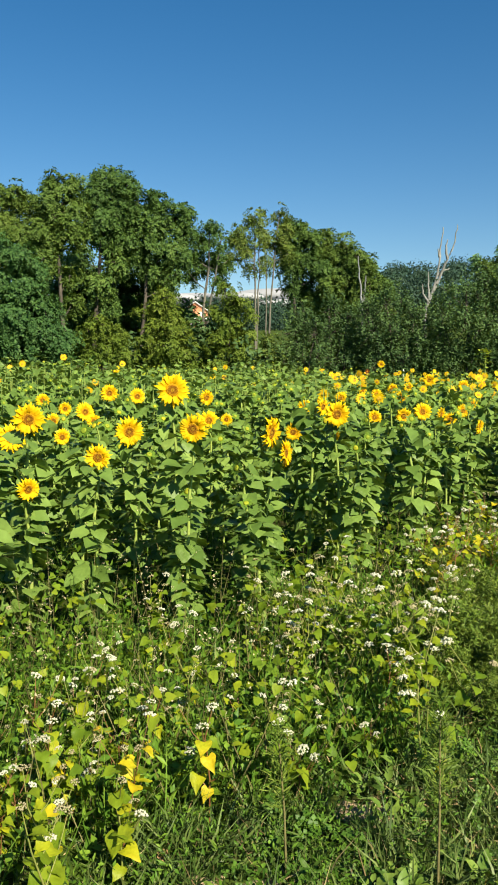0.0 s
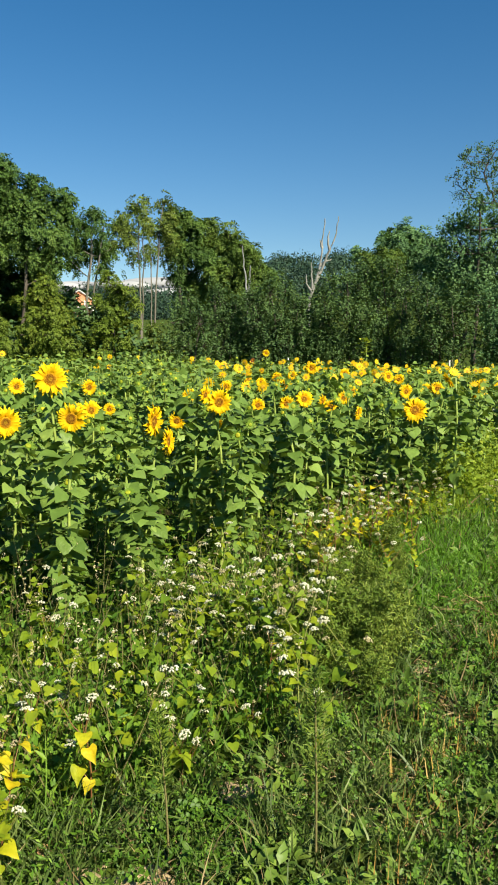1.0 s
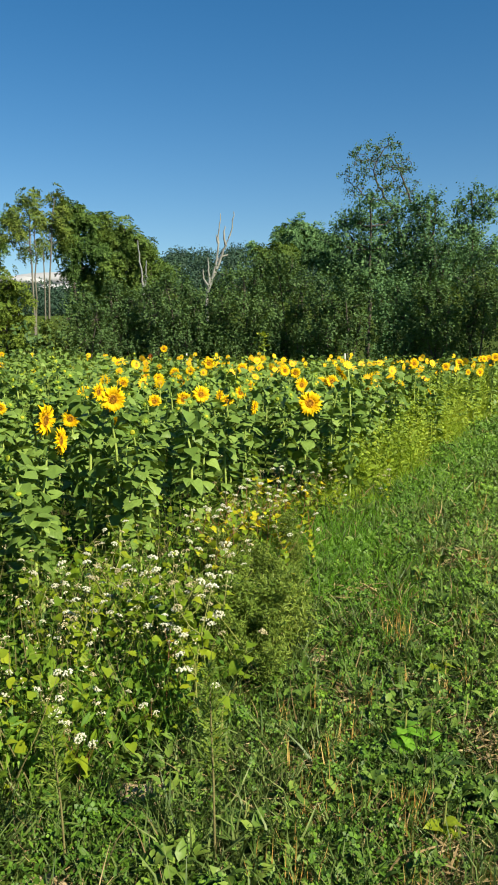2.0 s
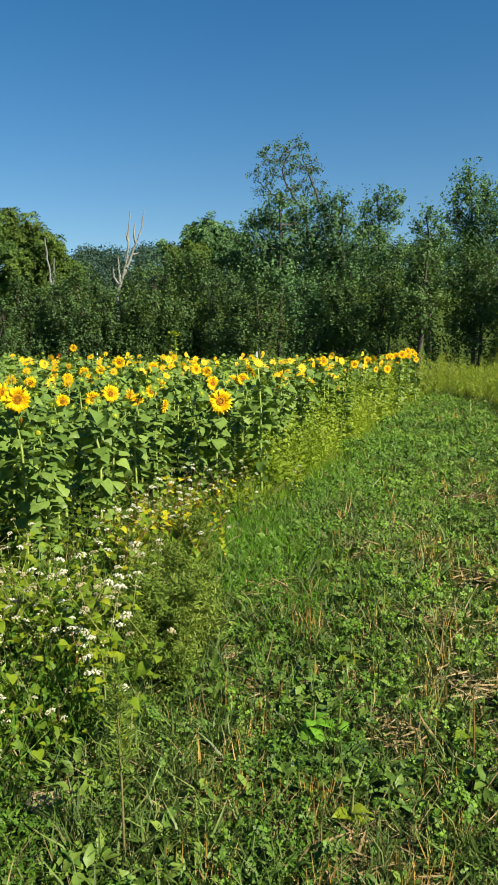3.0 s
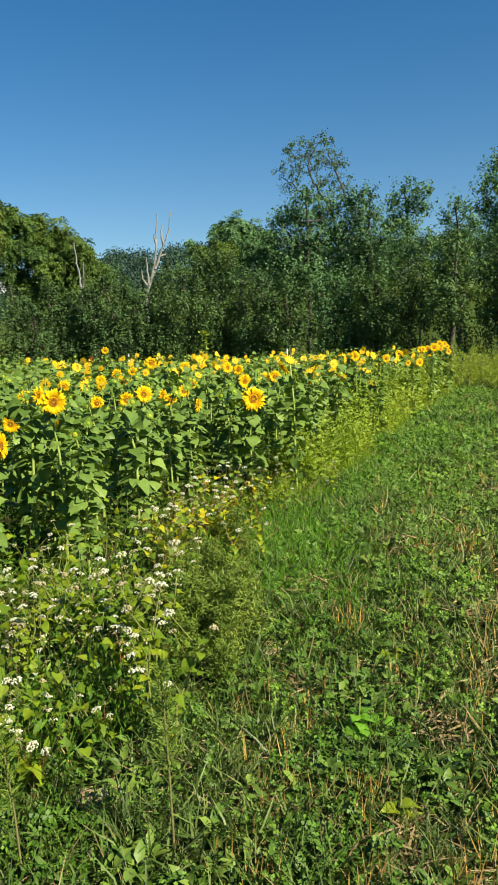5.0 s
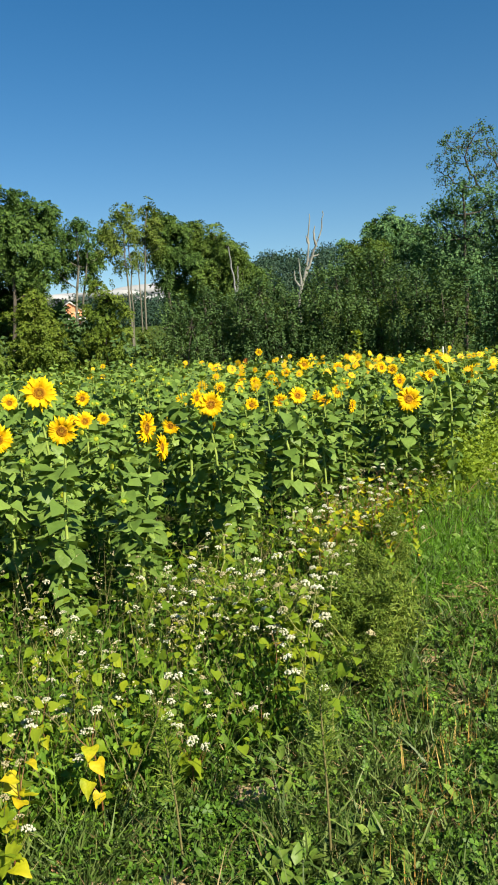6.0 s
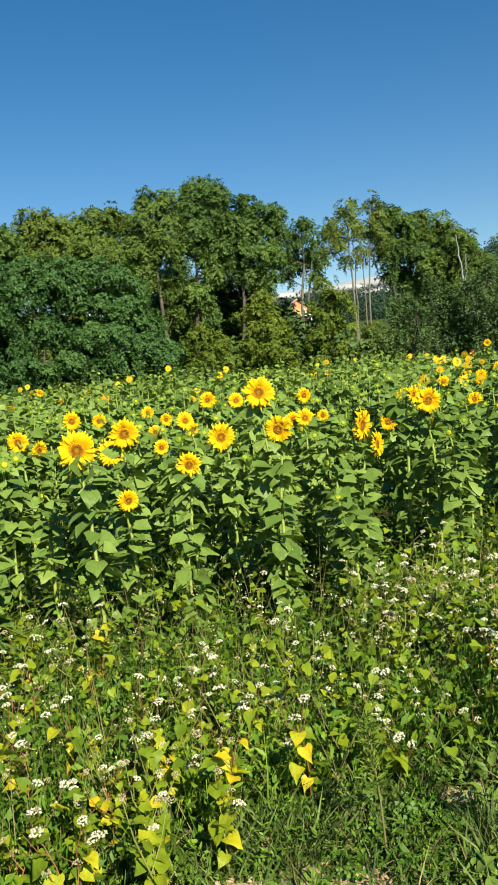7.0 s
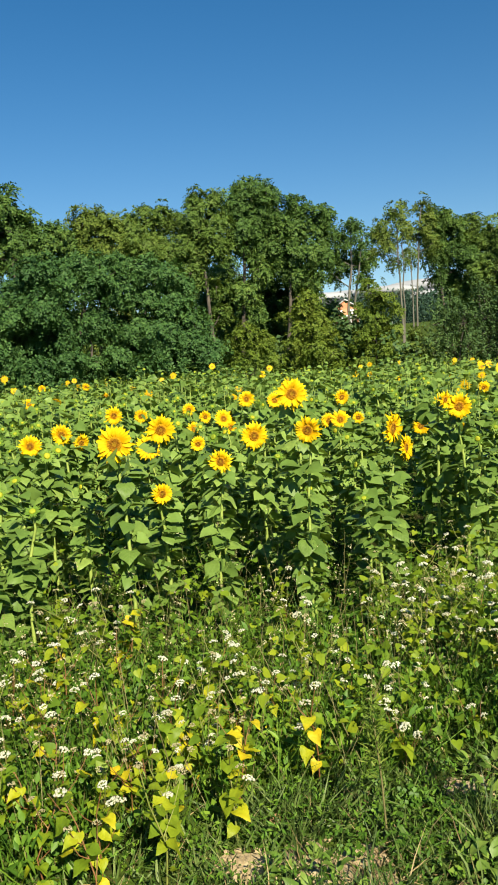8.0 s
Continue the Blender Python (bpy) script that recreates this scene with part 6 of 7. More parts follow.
# dry straw left lying in patches
b = Build()
for cx, cy, w in ((3.45, 7.23, 0.34), (0.63, 2.12, 0.16), (1.74, 4.0, 0.2), (0.92, 4.59, 0.14), (1.56, 3.19, 0.2), (2.31, 4.65, 0.2), (0.61, 3.26, 0.12), (1.12, 2.87, 0.12), (1.5, 2.61, 0.14), (1.81, 5.27, 0.2)):
    n = int(90 + 260 * w)
    x, y = cx + rng.normal(size=n) * w * 0.5, cy + rng.normal(size=n) * w * 0.6
    ln = rng.uniform(0.05, 0.16, n)
    flat = unit(rng.normal(size=(n, 3)) * np.array([1, 1, 0.16]) + np.array([0, 0, 0.06]))
    scatter(b, *BLADE, frames_of(flat, rand_dirs(n, 0.6)), np.stack([x, y, ground_z(x, y) + rng.uniform(0.015, 0.06, n)], -1), np.stack([rng.uniform(0.004, 0.008, n) + 0.0006 * cy, ln, ln * 0.5], -1))
stuff("straw_litter", b, M_STRAW, "dry tan straw lying in patches on the mown strip", "straw")

# clover
def patches(x, y, size, seed):
    """Soft irregular patches about so wide, between -1 and 1."""
    g = np.random.default_rng(seed)
    out = np.zeros(np.shape(x))
    for _ in range(6):
        a, k = g.random() * 6.28, 2 * math.pi / (size * g.uniform(0.8, 2.6))
        out = out + np.sin((x * math.cos(a) + y * math.sin(a)) * k + g.random() * 6.28)
    return out / 3.5


def mown(x, y):
    """The strip beside the crop."""
    return (x > 0.42 * y - 1.35 + 0.2 * np.sin(y * 2.1)) & ~inside(x, y, CROP) & ~inside(x, y, BUCKWHEAT) & ~((x > 8.1 + 0.15 * (y - 15)) | (y > 20.8))


cl_v, cl_f = [], []
for k in range(3):
    c, q = math.cos(k * 2.094), math.sin(k * 2.094)
    cl_f += [(4 * k, 4 * k + 1, 4 * k + 2), (4 * k, 4 * k + 2, 4 * k + 3)]
    cl_v += [(px * c - py * q, px * q + py * c, pz) for px, py, pz in ((0, 0, 0), (0.46, 0.55, 0.1), (0, 1.0, -0.06), (-0.46, 0.55, 0.1))]
CLOVER = np.array(cl_v, float), np.array(cl_f)


def clover_plants(b, n, r0, r1, per, size, a0=-24, a1=36, bias=0.0):
    """Little mounds of three-part leaves on short stalks."""
    cx, cy = fan(n, r0, r1, a0=a0, a1=a1, power=0.95)
    ok = mown(cx, cy) & ~bare(cx, cy) & (patches(cx, cy, 0.5, 3) + 0.6 * patches(cx, cy, 1.7, 4) + rng.normal(size=n) * 0.35 + bias + 0.6 * np.clip(cx - 0.62, -1, 0.3) > 0)
    cx, cy = cx[ok], cy[ok]
    own = np.repeat(np.arange(len(cx)), per)
    n = len(own)
    wide = (rng.uniform(1.4, 3.2, len(cx)) * size)[own]
    dx, dy = rng.normal(size=n), rng.normal(size=n)
    x, y = cx[own] + dx * wide, cy[own] + dy * wide
    z = 0.02 + (rng.uniform(0.03, 0.1, len(cx)))[own] * np.exp(-(dx * dx + dy * dy) * 0.4) * rng.uniform(0.6, 1.1, n)
    up = rand_dirs(n, 1.5) + 0.4 * np.stack([dx, dy, np.zeros(n)], -1) + np.array([0.15, -0.35, 0])
    scatter(b, *CLOVER, frames_of(np.cross(up, rand_dirs(n)), up), np.stack([x, y, ground_z(x, y) + z], -1), size * rng.uniform(0.65, 1.3, n) * rng.uniform(0.7, 1.25, len(cx))[own])


b = Build()
x, y = fan(9000, 1.6, 9, a0=-22, a1=36, power=0.75)
far_x, far_y = fan(56000, 6, 27, a0=4, a1=36, power=0.8)
x, y = np.concatenate([x, far_x]), np.concatenate([y, far_y])
ok = mown(x, y) & ~bare(x, y)
ok &= patches(x, y, 0.8, 5) + rng.normal(size=len(x)) * 0.5 + np.clip(np.hypot(x, y) - 3, 0, 5) * 0.2 > 0.1
ok &= (np.hypot(x, y) > 3.6) | (rng.random(len(x)) < np.clip(0.15 + 0.6 * x, 0.05, 0.95))
x, y = x[ok], y[ok]
n = len(x)
r = np.hypot(x, y)
up = unit(rng.normal(size=(n, 3)) + np.stack([0.3 * np.ones(n), -0.5 * np.ones(n), np.clip(1.7 - 0.07 * r, 0.7, 1.6)], -1))
scatter(b, *CLOVER, frames_of(np.cross(up, rand_dirs(n)), up), np.stack([x, y, ground_z(x, y) + rng.uniform(0.015, 0.07, n)], -1), rng.uniform(0.006, 0.013, n) * (0.8 + 0.08 * r))
stuff("clover", b, M_CLOVER, "low clover covering the mown strip", "clover")

# low plants of clover and tufts of grass that stand proud of the rest
b = Build()
clover_plants(b, 1300, 1.7, 5.5, 16, 0.015, bias=0.0)
clover_plants(b, 3600, 4.5, 13, 14, 0.017, bias=0.1)
clover_plants(b, 3600, 10, 27, 10, 0.028, a0=5, bias=0.3)
stuff("clover_tufts", b, M_CLOVER, "thicker clover tufts in the mown strip", "clover")
b = Build()
cx, cy = fan(2300, 1.6, 12, a0=-24, a1=36, power=0.9)
ok = ~inside(cx, cy, CROP) & ~inside(cx, cy, BUCKWHEAT) & ~bare(cx, cy) & (patches(cx, cy, 0.6, 31) + rng.normal(size=len(cx)) * 0.3 - 0.25 * np.clip(cx - 0.3, -0.6, 1) > -0.05)
cx, cy = cx[ok], cy[ok]
per = 26
own = np.repeat(np.arange(len(cx)), per)
n = len(own)
dx, dy = rng.normal(size=n), rng.normal(size=n)
x, y = cx[own] + dx * 0.03, cy[own] + dy * 0.03
ln = rng.uniform(0.06, 0.18, n) * rng.uniform(0.6, 1.2, len(cx))[own]
comb = rng.normal(size=(len(cx), 2))[own] * 0.3
along = np.stack([dx * 0.4 + comb[:, 0], dy * 0.4 + comb[:, 1], rng.uniform(0.2, 1.0, n)], -1) + rng.normal(size=(n, 3)) * 0.2
scatter(b, *BLADE, frames_of(along, rand_dirs(n, 0.5)), np.stack([x, y, ground_z(x, y) - 0.005], -1), np.stack([rng.uniform(0.005, 0.0105, n), ln, ln * 1.8], -1))
stuff("grass_tufts", b, M_GRASS, "loose grass tufts between the clover", "grass")

# low weeds with longer pointed leaves
b = Build()
LANCE = np.array([(0, 0, 0), (-0.2, 0.28, 0.07), (0, 0.35, 0), (0.2, 0.28, 0.07), (-0.17, 0.62, 0.05), (0, 0.66, -0.03), (0.17, 0.62, 0.05), (0, 1, -0.16)], float), np.array([(0, 2, 1), (0, 3, 2), (1, 2, 5), (1, 5, 4), (2, 3, 6), (2, 6, 5), (4, 5, 7), (5, 6, 7)])
cx, cy = fan(2000, 1.6, 11, a0=-20, a1=36, power=0.9)
ok = mown(cx, cy) & ~bare(cx, cy) & (patches(cx, cy, 0.45, 37) + rng.normal(size=len(cx)) * 0.3 > -0.05)
cx, cy = cx[ok], cy[ok]
per = 11
own = np.repeat(np.arange(len(cx)), per)
n = len(own)
ang = rng.random(n) * 6.28
rise = rng.uniform(0.1, 1.1, n)
hgt = rng.uniform(0.02, 0.1, len(cx))[own] * rng.random(n)
out = np.stack([np.cos(ang), np.sin(ang), rise], -1)
ln = rng.uniform(0.025, 0.06, n) * rng.uniform(0.7, 1.3, len(cx))[own] * (1 + 0.04 * cy[own])
scatter(b, *LANCE, frames_of(out, unit(rng.normal(size=(n, 3)) * 0.3 + np.array([0, 0, 1.0]))), np.stack([cx[own], cy[own], ground_z(cx[own], cy[own]) + hgt], -1) + out * np.array([0.012, 0.012, 0]), np.stack([ln * 1.25, ln, ln], -1))
stuff("strip_weeds", b, M_WEED, "small green weeds with pointed leaves in the mown strip", "weeds")

# the field's grass around and behind
b = Build()
n = 46000
r, a = 26 * rng.random(n) ** 1.3, np.radians(rng.uniform(36, 310, n))
r, a = np.where(np.arange(n) < 1500, 1.75 * np.sqrt(rng.random(n)), r), np.where(np.arange(n) < 1500, rng.uniform(0, 6.28, n), a)
x, y = r * np.sin(a), r * np.cos(a)
ok = ~inside(x, y, CROP)
x, y = x[ok], y[ok]
n = len(x)
ln = rng.uniform(0.07, 0.16, n) * (1 + 0.05 * r[ok])
scatter(b, *BLADE, frames_of(rand_dirs(n, 0.9), rand_dirs(n, 0.3)), np.stack([x, y, ground_z(x, y) - 0.005], -1), np.stack([rng.uniform(0.014, 0.026, n) * (1 + 0.08 * r[ok]), ln, ln], -1))
stuff("field_grass", b, M_GRASS, "short grass over the rest of the field", "grass")

# low leafy weeds in front of the buckwheat
b = Build()
x, y = fan(48000, 1.6, 5.5, a0=-34, a1=30)
ok = ~inside(x, y, BUCKWHEAT) & ~inside(x, y, CROP) & ~bare(x, y) & (np.sin(x * 6 + 1.7 * np.sin(y * 5)) * np.sin(y * 6.1 + 1) + rng.normal(size=48000) * 0.4 + 0.25 - 1.6 * np.clip(x - 0.1, 0, 1) > 0)
x, y = x[ok], y[ok]
n = len(x)
scatter(b, *DIAMOND, frames_of(rand_dirs(n, 0.3), rand_dirs(n, 1.5)), np.stack([x, y, ground_z(x, y) + 0.01 + 0.08 * rng.random(n)], -1), np.stack([rng.uniform(0.009, 0.018, n), rng.uniform(0.016, 0.034, n), np.full(n, 0.025)], -1))
stuff("low_weeds", b, M_UNDER, "low leafy green weeds on the bare ground", "weeds")

# cut straw lying about, and stubble standing in small bunches along the rows
b = Build()
x, y = fan(24000, 1.6, 16, a0=-14, a1=36)
mat_noise = np.sin(x * 3.3 + 1.3 * np.sin(y * 2.6)) * np.sin(y * 3.1 + x) + rng.normal(size=len(x)) * 0.35
ok = (x > 0.42 * y - 1.3) & ~inside(x, y, CROP) & ((mat_noise - 0.03 * np.clip(np.hypot(x, y) - 5, 0, 9) > 0.45) | bare(x, y))
x, y = x[ok], y[ok]
n = len(x)
r = np.hypot(x, y)
ln = rng.uniform(0.04, 0.15, n)
scatter(b, *BLADE, frames_of(rand_dirs(n) * np.array([1, 1, 0.18]), rand_dirs(n, 0.9)), np.stack([x, y, ground_z(x, y) + rng.uniform(0.008, 0.035, n)], -1), np.stack([0.003 + 0.0006 * r, ln, ln * 0.3], -1))
cx, cy = fan(1700, 1.6, 17, a0=-10, a1=36, power=0.8)
row = np.abs(((cx - 0.38 * cy) / 0.36 + 0.15 * np.sin(cy)) % 1 - 0.5) < 0.26
ok = (cx > 0.42 * cy - 1.0) & ~inside(cx, cy, CROP) & (row | (rng.random(len(cx)) < 0.15)) & (patches(cx, cy, 0.7, 21) + 0.3 * np.clip(cx - 0.4, -1, 0.5) > -0.1) & (rng.random(len(cx)) < np.clip(1.5 - cy / 9, 0.3, 1))
cx, cy = cx[ok], cy[ok]
per = 8
own = np.repeat(np.arange(len(cx)), per)
n = len(own)
x, y = cx[own] + rng.normal(size=n) * 0.022, cy[own] + rng.normal(size=n) * 0.022
r = np.hypot(x, y)
ln = rng.uniform(0.06, 0.16, n) * rng.uniform(0.7, 1.2, len(cx))[own]
scatter(b, *BLADE, frames_of(rand_dirs(n, 5.0), rand_dirs(n, 0.2)), np.stack([x, y, ground_z(x, y) - 0.005], -1), np.stack([0.0032 + 0.0006 * r, ln, ln * 0.2], -1), 1)
stuff("straw_stubble", b, [M_STRAW, M_STUBBLE], "dry cut straw stubble standing and lying in rows", "stubble")

# leafy undergrowth among the buckwheat and under the front sunflowers
HEART = (np.array([(0, 0, 0), (-0.24, -0.14, 0.04), (-0.47, 0.02, 0.07), (-0.5, 0.26, 0.05), (-0.3, 0.62, 0), (0, 1, -0.15), (0.3, 0.62, 0), (0.5, 0.26, 0.05), (0.47, 0.02, 0.07), (0.24, -0.14, 0.04), (0, 0.42, -0.05)], float),
         np.array([(0, 10, 1), (1, 10, 2), (2, 10, 3), (3, 10, 4), (4, 10, 5), (5, 10, 6), (6, 10, 7), (7, 10, 8), (8, 10, 9), (9, 10, 0)]))
b = Build()
x, y = fan(70000, 1.5, 8.5, a0=-52, a1=16, power=0.8)
ok = (inside(x, y, BUCKWHEAT) & (np.sin(x * 5 + np.sin(y * 4)) * np.sin(y * 5.3) + rng.normal(size=70000) * 0.6 > -0.35)) | (inside(x, y, CROP) & (rng.random(len(x)) < 0.3))
x, y = x[ok], y[ok]
n = len(x)
z = 0.01 + 0.3 * rng.random(n) ** 1.5
small = (np.arange(n) % 7 > 0) | ((x < -0.8) & (y < 3.0) & (rng.random(n) < 0.7))
k = int(small.sum())
scatter(b, *DIAMOND, frames_of(rand_dirs(k, 0.5), rand_dirs(k, 1.2)), np.stack([x, y, z * 0.8], -1)[small], np.stack([rng.uniform(0.02, 0.045, k), rng.uniform(0.03, 0.065, k), np.full(k, 0.05)], -1))
k = n - k
scatter(b, *HEART, frames_of(rand_dirs(k) * np.array([1, 1, 0.6]), rand_dirs(k, 1.4)), np.stack([x, y, 0.04 + z * 1.5], -1)[~small], rng.uniform(0.02, 0.048, k), 1)
nb = n // 5
scatter(b, *BLADE, frames_of(rand_dirs(nb, 2.5), rand_dirs(nb, 0.3)), np.stack([x[:nb], y[:nb], np.full(nb, -0.005)], -1), np.stack([rng.uniform(0.003, 0.006, nb), rng.uniform(0.15, 0.42, nb), np.full(nb, 0.2)], -1))
# thin stems and dry seed tufts standing among it
ns = 1200
pick = rng.integers(0, n, ns)
sx, sy = x[pick], y[pick]
sh = rng.uniform(0.25, 0.62, ns)
lean = rand_dirs(ns, 3.5)
scatter(b, *BLADE, frames_of(lean, rand_dirs(ns, 0.2)), np.stack([sx, sy, np.full(ns, -0.005)], -1), np.stack([rng.uniform(0.0025, 0.0045, ns), sh, sh * 0.4], -1), 2)
tuft = np.repeat(np.arange(420), 8)
tp = np.stack([sx, sy, np.zeros(ns)], -1)[tuft] + lean[tuft] * sh[tuft][:, None] + rng.normal(size=(3360, 3)) * 0.011
scatter(b, *DIAMOND, frames_of(rand_dirs(3360), rand_dirs(3360)), tp, rng.uniform(0.007, 0.013, 3360), 3)
# leafy weeds at the foot of the crop's side, sunlight put into their colour
kp, per = 640, 34
ey = 8.0 + 13 * rng.random(kp) ** 1.1
ex = 0.505 * (ey - 7.2) + 0.98 + rng.normal(size=kp) * 0.17
eh = rng.uniform(0.35, 0.95, kp) * np.clip(0.5 + (ey - 7) * 0.12, 0.5, 1.15)
own = np.repeat(np.arange(kp), per)
q = rng.random(kp * per)
a = rng.random(kp * per) * 6.28
out = np.stack([np.cos(a), np.sin(a), rng.uniform(-0.2, 0.9, kp * per)], -1)
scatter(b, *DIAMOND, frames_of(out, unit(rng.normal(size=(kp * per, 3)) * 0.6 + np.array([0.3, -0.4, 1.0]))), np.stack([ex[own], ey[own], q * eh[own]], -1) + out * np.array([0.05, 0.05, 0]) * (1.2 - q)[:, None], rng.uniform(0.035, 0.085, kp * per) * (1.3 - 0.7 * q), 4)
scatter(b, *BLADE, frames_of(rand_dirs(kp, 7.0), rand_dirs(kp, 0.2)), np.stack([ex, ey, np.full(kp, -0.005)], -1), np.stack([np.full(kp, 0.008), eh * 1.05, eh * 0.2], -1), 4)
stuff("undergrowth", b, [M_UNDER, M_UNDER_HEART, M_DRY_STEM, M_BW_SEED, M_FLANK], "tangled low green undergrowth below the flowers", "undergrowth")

# tall grass along the crop's edge
b = Build()
n = 20000
y = rng.uniform(7.2, 21, n)
x = 0.505 * (y - 7.2) + 1.08 + rng.normal(size=n) * 0.2
full = np.clip(0.35 + (y - 7.2) / 5, 0, 1)
ln = full * rng.uniform(0.1, 0.72, n) * np.exp(-np.abs(x - 0.505 * (y - 7.2) - 1.0) * 2.2) * np.clip(0.7 + 0.6 * patches(x, y, 0.9, 8), 0.25, 1.25)
scatter(b, *BLADE, frames_of(rand_dirs(n, 2.2), rand_dirs(n, 0.3)), np.stack([x, y, np.full(n, -0.005)], -1), np.stack([rng.uniform(0.004, 0.009, n), ln, ln * 0.8], -1))
stuff("tall_grass", b, M_TALLGRASS, "tall yellow-green grass along the crop", "grass")

# tall meadow weeds beyond the mown strip
b = Build()
n = 2700
x, y = rng.uniform(7.2, 15, n), rng.uniform(12, 24, n)
ok = ((x > 8.1 + 0.15 * (y - 15) + rng.normal(size=n) * 0.12) | (y > 20.7 + rng.normal(size=n) * 0.15)) & ~inside(x, y, CROP)
x, y = x[ok], y[ok]
n = len(x)
hgt = (rng.uniform(0.5, 0.95, n) + 0.3 * patches(x, y, 1.8, 12) + 0.4 / (1 + np.exp((y - 17.6) / 0.5))) * np.clip(0.55 + 0.6 * np.maximum(x - 8.1 - 0.15 * (y - 15), y - 20.7), 0.55, 1)
per = 32
own = np.repeat(np.arange(n), per)
q = rng.random(n * per) ** 0.8
ang = rng.random(n * per) * 6.28
out = np.stack([np.cos(ang), np.sin(ang), rng.uniform(0.2, 1.6, n * per)], -1)
p = np.stack([x[own] + rng.normal(size=n * per) * 0.035, y[own] + rng.normal(size=n * per) * 0.035, q * hgt[own]], -1)
scatter(b, *BLADE, frames_of(out, rand_dirs(n * per, 0.8)), p, np.stack([rng.uniform(0.009, 0.018, n * per), rng.uniform(0.08, 0.17, n * per) * (1.15 - 0.6 * q), np.full(n * per, 0.1)], -1))
# pointed plumes that stand above it
tall_ones = rng.choice(n, 90, replace=False)
own = np.repeat(tall_ones, 70)
q = rng.random(len(own))
ang = rng.random(len(own)) * 6.28
out = np.stack([np.cos(ang), np.sin(ang), rng.uniform(0.5, 1.6, len(own))], -1)
p = np.stack([x[own], y[own], hgt[own] - 0.1 + 0.38 * q], -1) + out * np.array([0.05, 0.05, 0]) * (1 - q)[:, None]
scatter(b, *BLADE, frames_of(out, rand_dirs(len(own), 0.8)), p, np.stack([np.full(len(own), 0.014), 0.03 + 0.08 * (1 - q), np.full(len(own), 0.06)], -1))
stuff("meadow_weeds", b, M_GOLDENROD, "tall unmown green meadow weeds at the field's end", "weeds")

# bare soil with clods
b = Build()
for bx, by, br in BARE[:4]:
    k = 40
    a, q = rng.random(k) * 6.28, np.sqrt(rng.random(k)) * br * 0.8
    sz = rng.uniform(0.005, 0.016, k)
    px, py = bx + q * np.cos(a), by + q * np.sin(a) / 1.2
    scatter(b, clod_v * (1 + rng.normal(size=(len(clod_v), 1)) * 0.14), clod_f, frames_of(rand_dirs(k), rand_dirs(k, 2.0)), np.stack([px, py, ground_z(px, py)], -1), np.stack([sz * rng.uniform(0.9, 1.3, k), sz, sz * 0.6], -1))
    t = np.linspace(0, 2 * math.pi, 28, endpoint=False)
    edge = br * (0.85 + 0.12 * np.sin(3 * t + bx) + 0.1 * np.sin(5 * t + by) + rng.normal(size=28) * 0.05)
    v = []
    for f in (0.0, 0.4, 0.75, 1.0):
        ex, ey = bx + edge * f * np.cos(t), by + edge * f * np.sin(t) / 1.2
        v.append(np.stack([ex, ey, ground_z(ex, ey) + 0.012 * (1 - f * f) - 0.006 * (f == 1) + rng.normal(size=28) * 0.004 * (0 < f < 1)], -1))
    b.add(np.concatenate(v), [(i * 28 + k, i * 28 + (k + 1) % 28, (i + 1) * 28 + (k + 1) % 28, (i + 1) * 28 + k) for i in range(3) for k in range(28)])
stuff("bare_soil", b, M_SOIL, "pale dry soil patches with small clods", "soil")


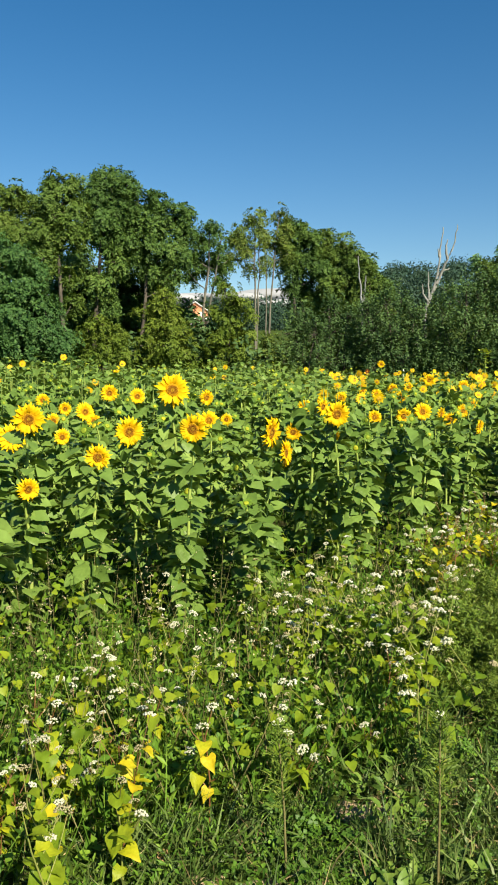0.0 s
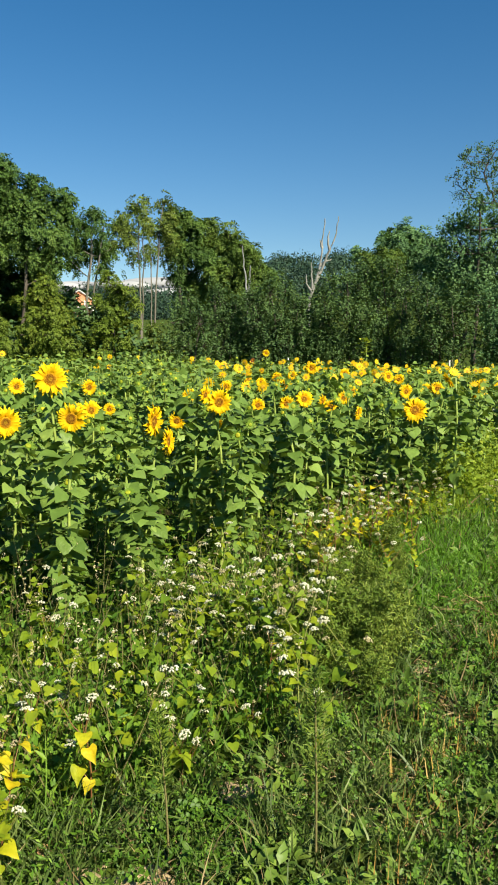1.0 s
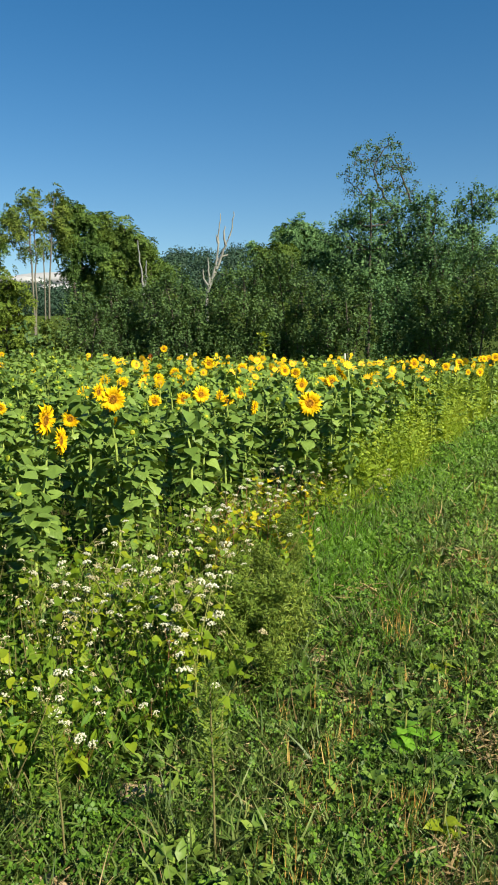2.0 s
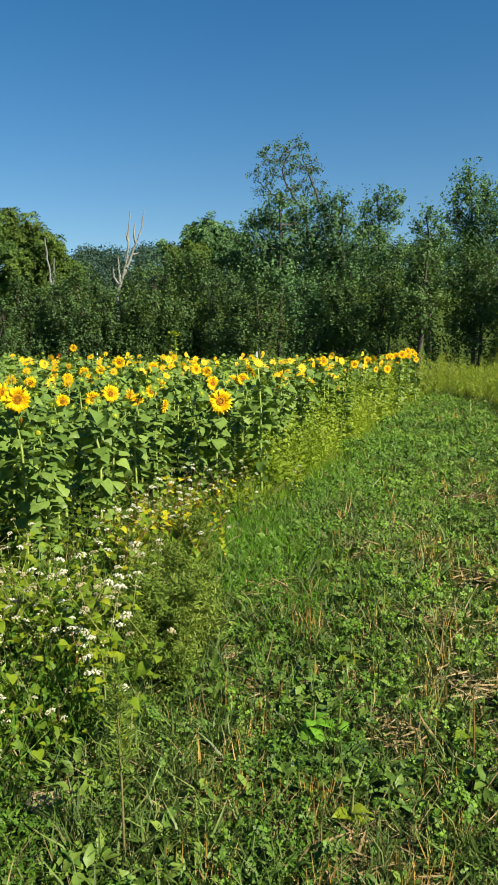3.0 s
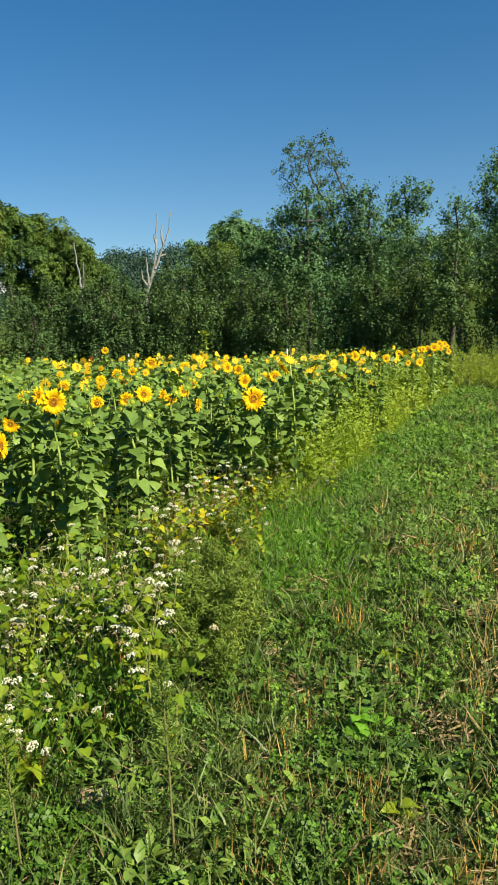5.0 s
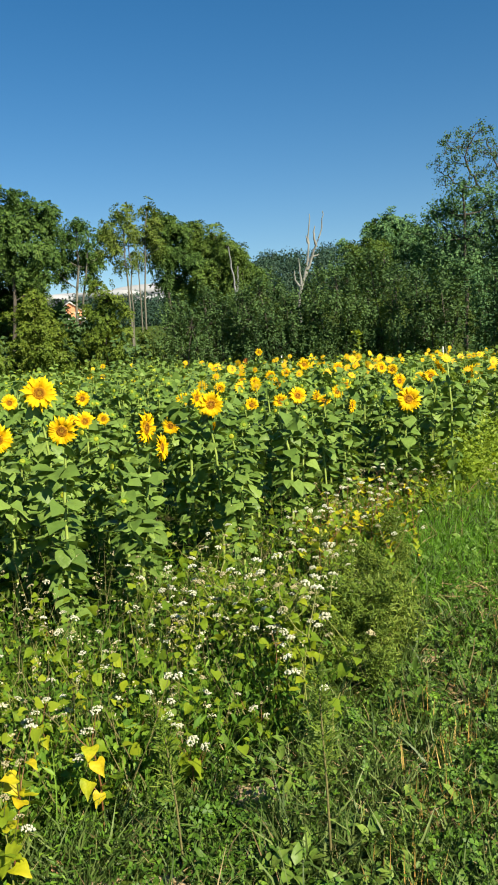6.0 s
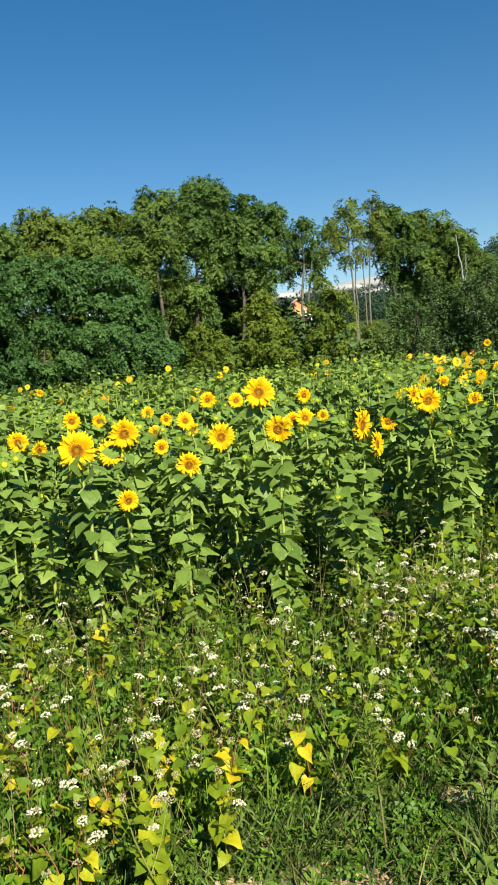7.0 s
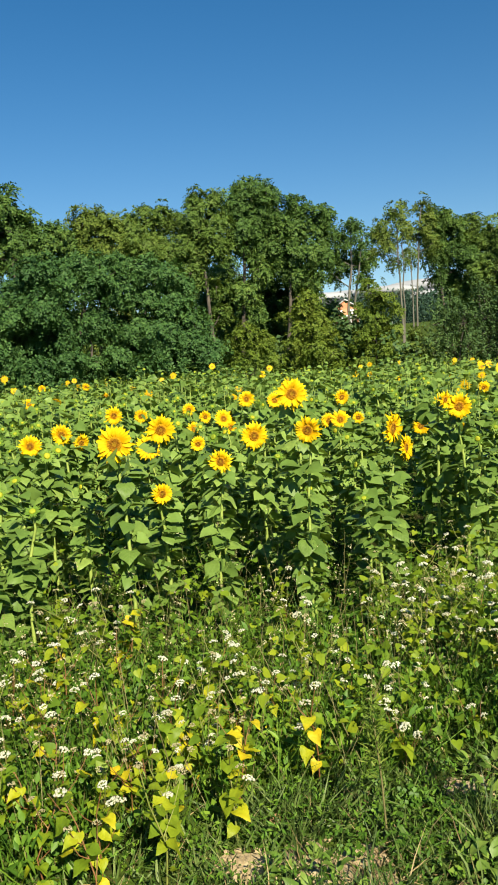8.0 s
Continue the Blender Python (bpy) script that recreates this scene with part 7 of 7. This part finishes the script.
def rosette(name, label, x, y, n, size, lift, mat, kinds, rise=0.0):
    """A low plant of broad leaves spreading from one root."""
    root = tagged(new(name), label, "plant")
    root.matrix_basis = pose(x, y, float(ground_z(x, y)) - 0.01)
    part("stem", tube(Build(), [(0, 0, 0), (0.005, 0, 0.05 + rise * 0.6), (0.01, 0, 0.09 + rise)], [0.006, 0.005, 0.003], 5).mesh("stem", M_GREEN_STEM, True), root)
    for i in range(n):
        m = pose(0, 0, 0.02 + rise * i / n, 0, 0, i * 137.5) @ pose(0, 0, 0, lift + R.uniform(-15, 15), R.uniform(-20, 20), 0) @ Matrix.Scale(size * R.uniform(0.7, 1.2), 4)
        part("leaf", R.choice(kinds), root, m)
    return root


M_SPRIG = foliage("bright_sprig_leaf", [(0.112, 0.265, 0.023), (0.172, 0.353, 0.032)], "object", 0.45, 0.4, 50, 2.0)
M_DOCK = foliage("dock_leaf", [(0.095, 0.196, 0.037), (0.138, 0.245, 0.055)], "object", 0.45, 0.25, 50, 2.0)
SPRIG_LEAVES = [leaf_mesh(k, 0.4, 0.08, M_SPRIG, 0.2) for k in (21, 22)]
DOCK_LEAVES = [leaf_mesh(k, 0.2, 0.03, M_DOCK, 0.0) for k in (31, 32)]
rosette("mustard_plant", "bright green leafy mustard plant in the stubble", 0.75, 2.8, 24, 0.05, 15, M_SPRIG, SPRIG_LEAVES, 0.12)
rosette("mustard_plant", "small bright green leafy plant in the stubble", 0.87, 2.88, 14, 0.045, 20, M_SPRIG, SPRIG_LEAVES, 0.06)
for x, y in ((0.14, 2.4), (0.53, 3.12), (1.0, 2.3), (1.75, 3.6), (0.3, 3.0)):
    rosette("dock_plant", "pale green dock plant with broad flat leaves", x, y, 4, 0.07, 12, M_DOCK, DOCK_LEAVES)
for x, y in ((1.5, 4.2), (2.2, 5.2), (1.1, 3.5), (1.9, 2.9), (2.6, 6.2), (1.35, 2.75), (0.75, 2.3)):
    rosette("broadleaf_weed", "green broadleaf weed among the clover", x, y, 8, 0.05, 25, M_SPRIG, BW_LEAVES, 0.06)

M_LITTER = solid("dry_brown_leaf", [(0.2, 0.1, 0.045), (0.36, 0.22, 0.1)], 0.8, 20, 0.4)
litter = [bw_leaf(k, 0.5, 0.4, M_LITTER) for k in (41, 42)]
for x, y in ((-0.02, 2.36), (-0.25, 2.5), (-0.75, 2.22), (0.75, 3.4), (0.3, 2.2)):
    ob = tagged(new("fallen_leaf", R.choice(litter)), "curled dry brown leaf lying on the grass", "leaf")
    ob.matrix_basis = pose(x, y, float(ground_z(x, y)) + 0.012, R.uniform(-10, 10), 0, R.uniform(0, 360)) @ Matrix.Scale(0.06, 4)
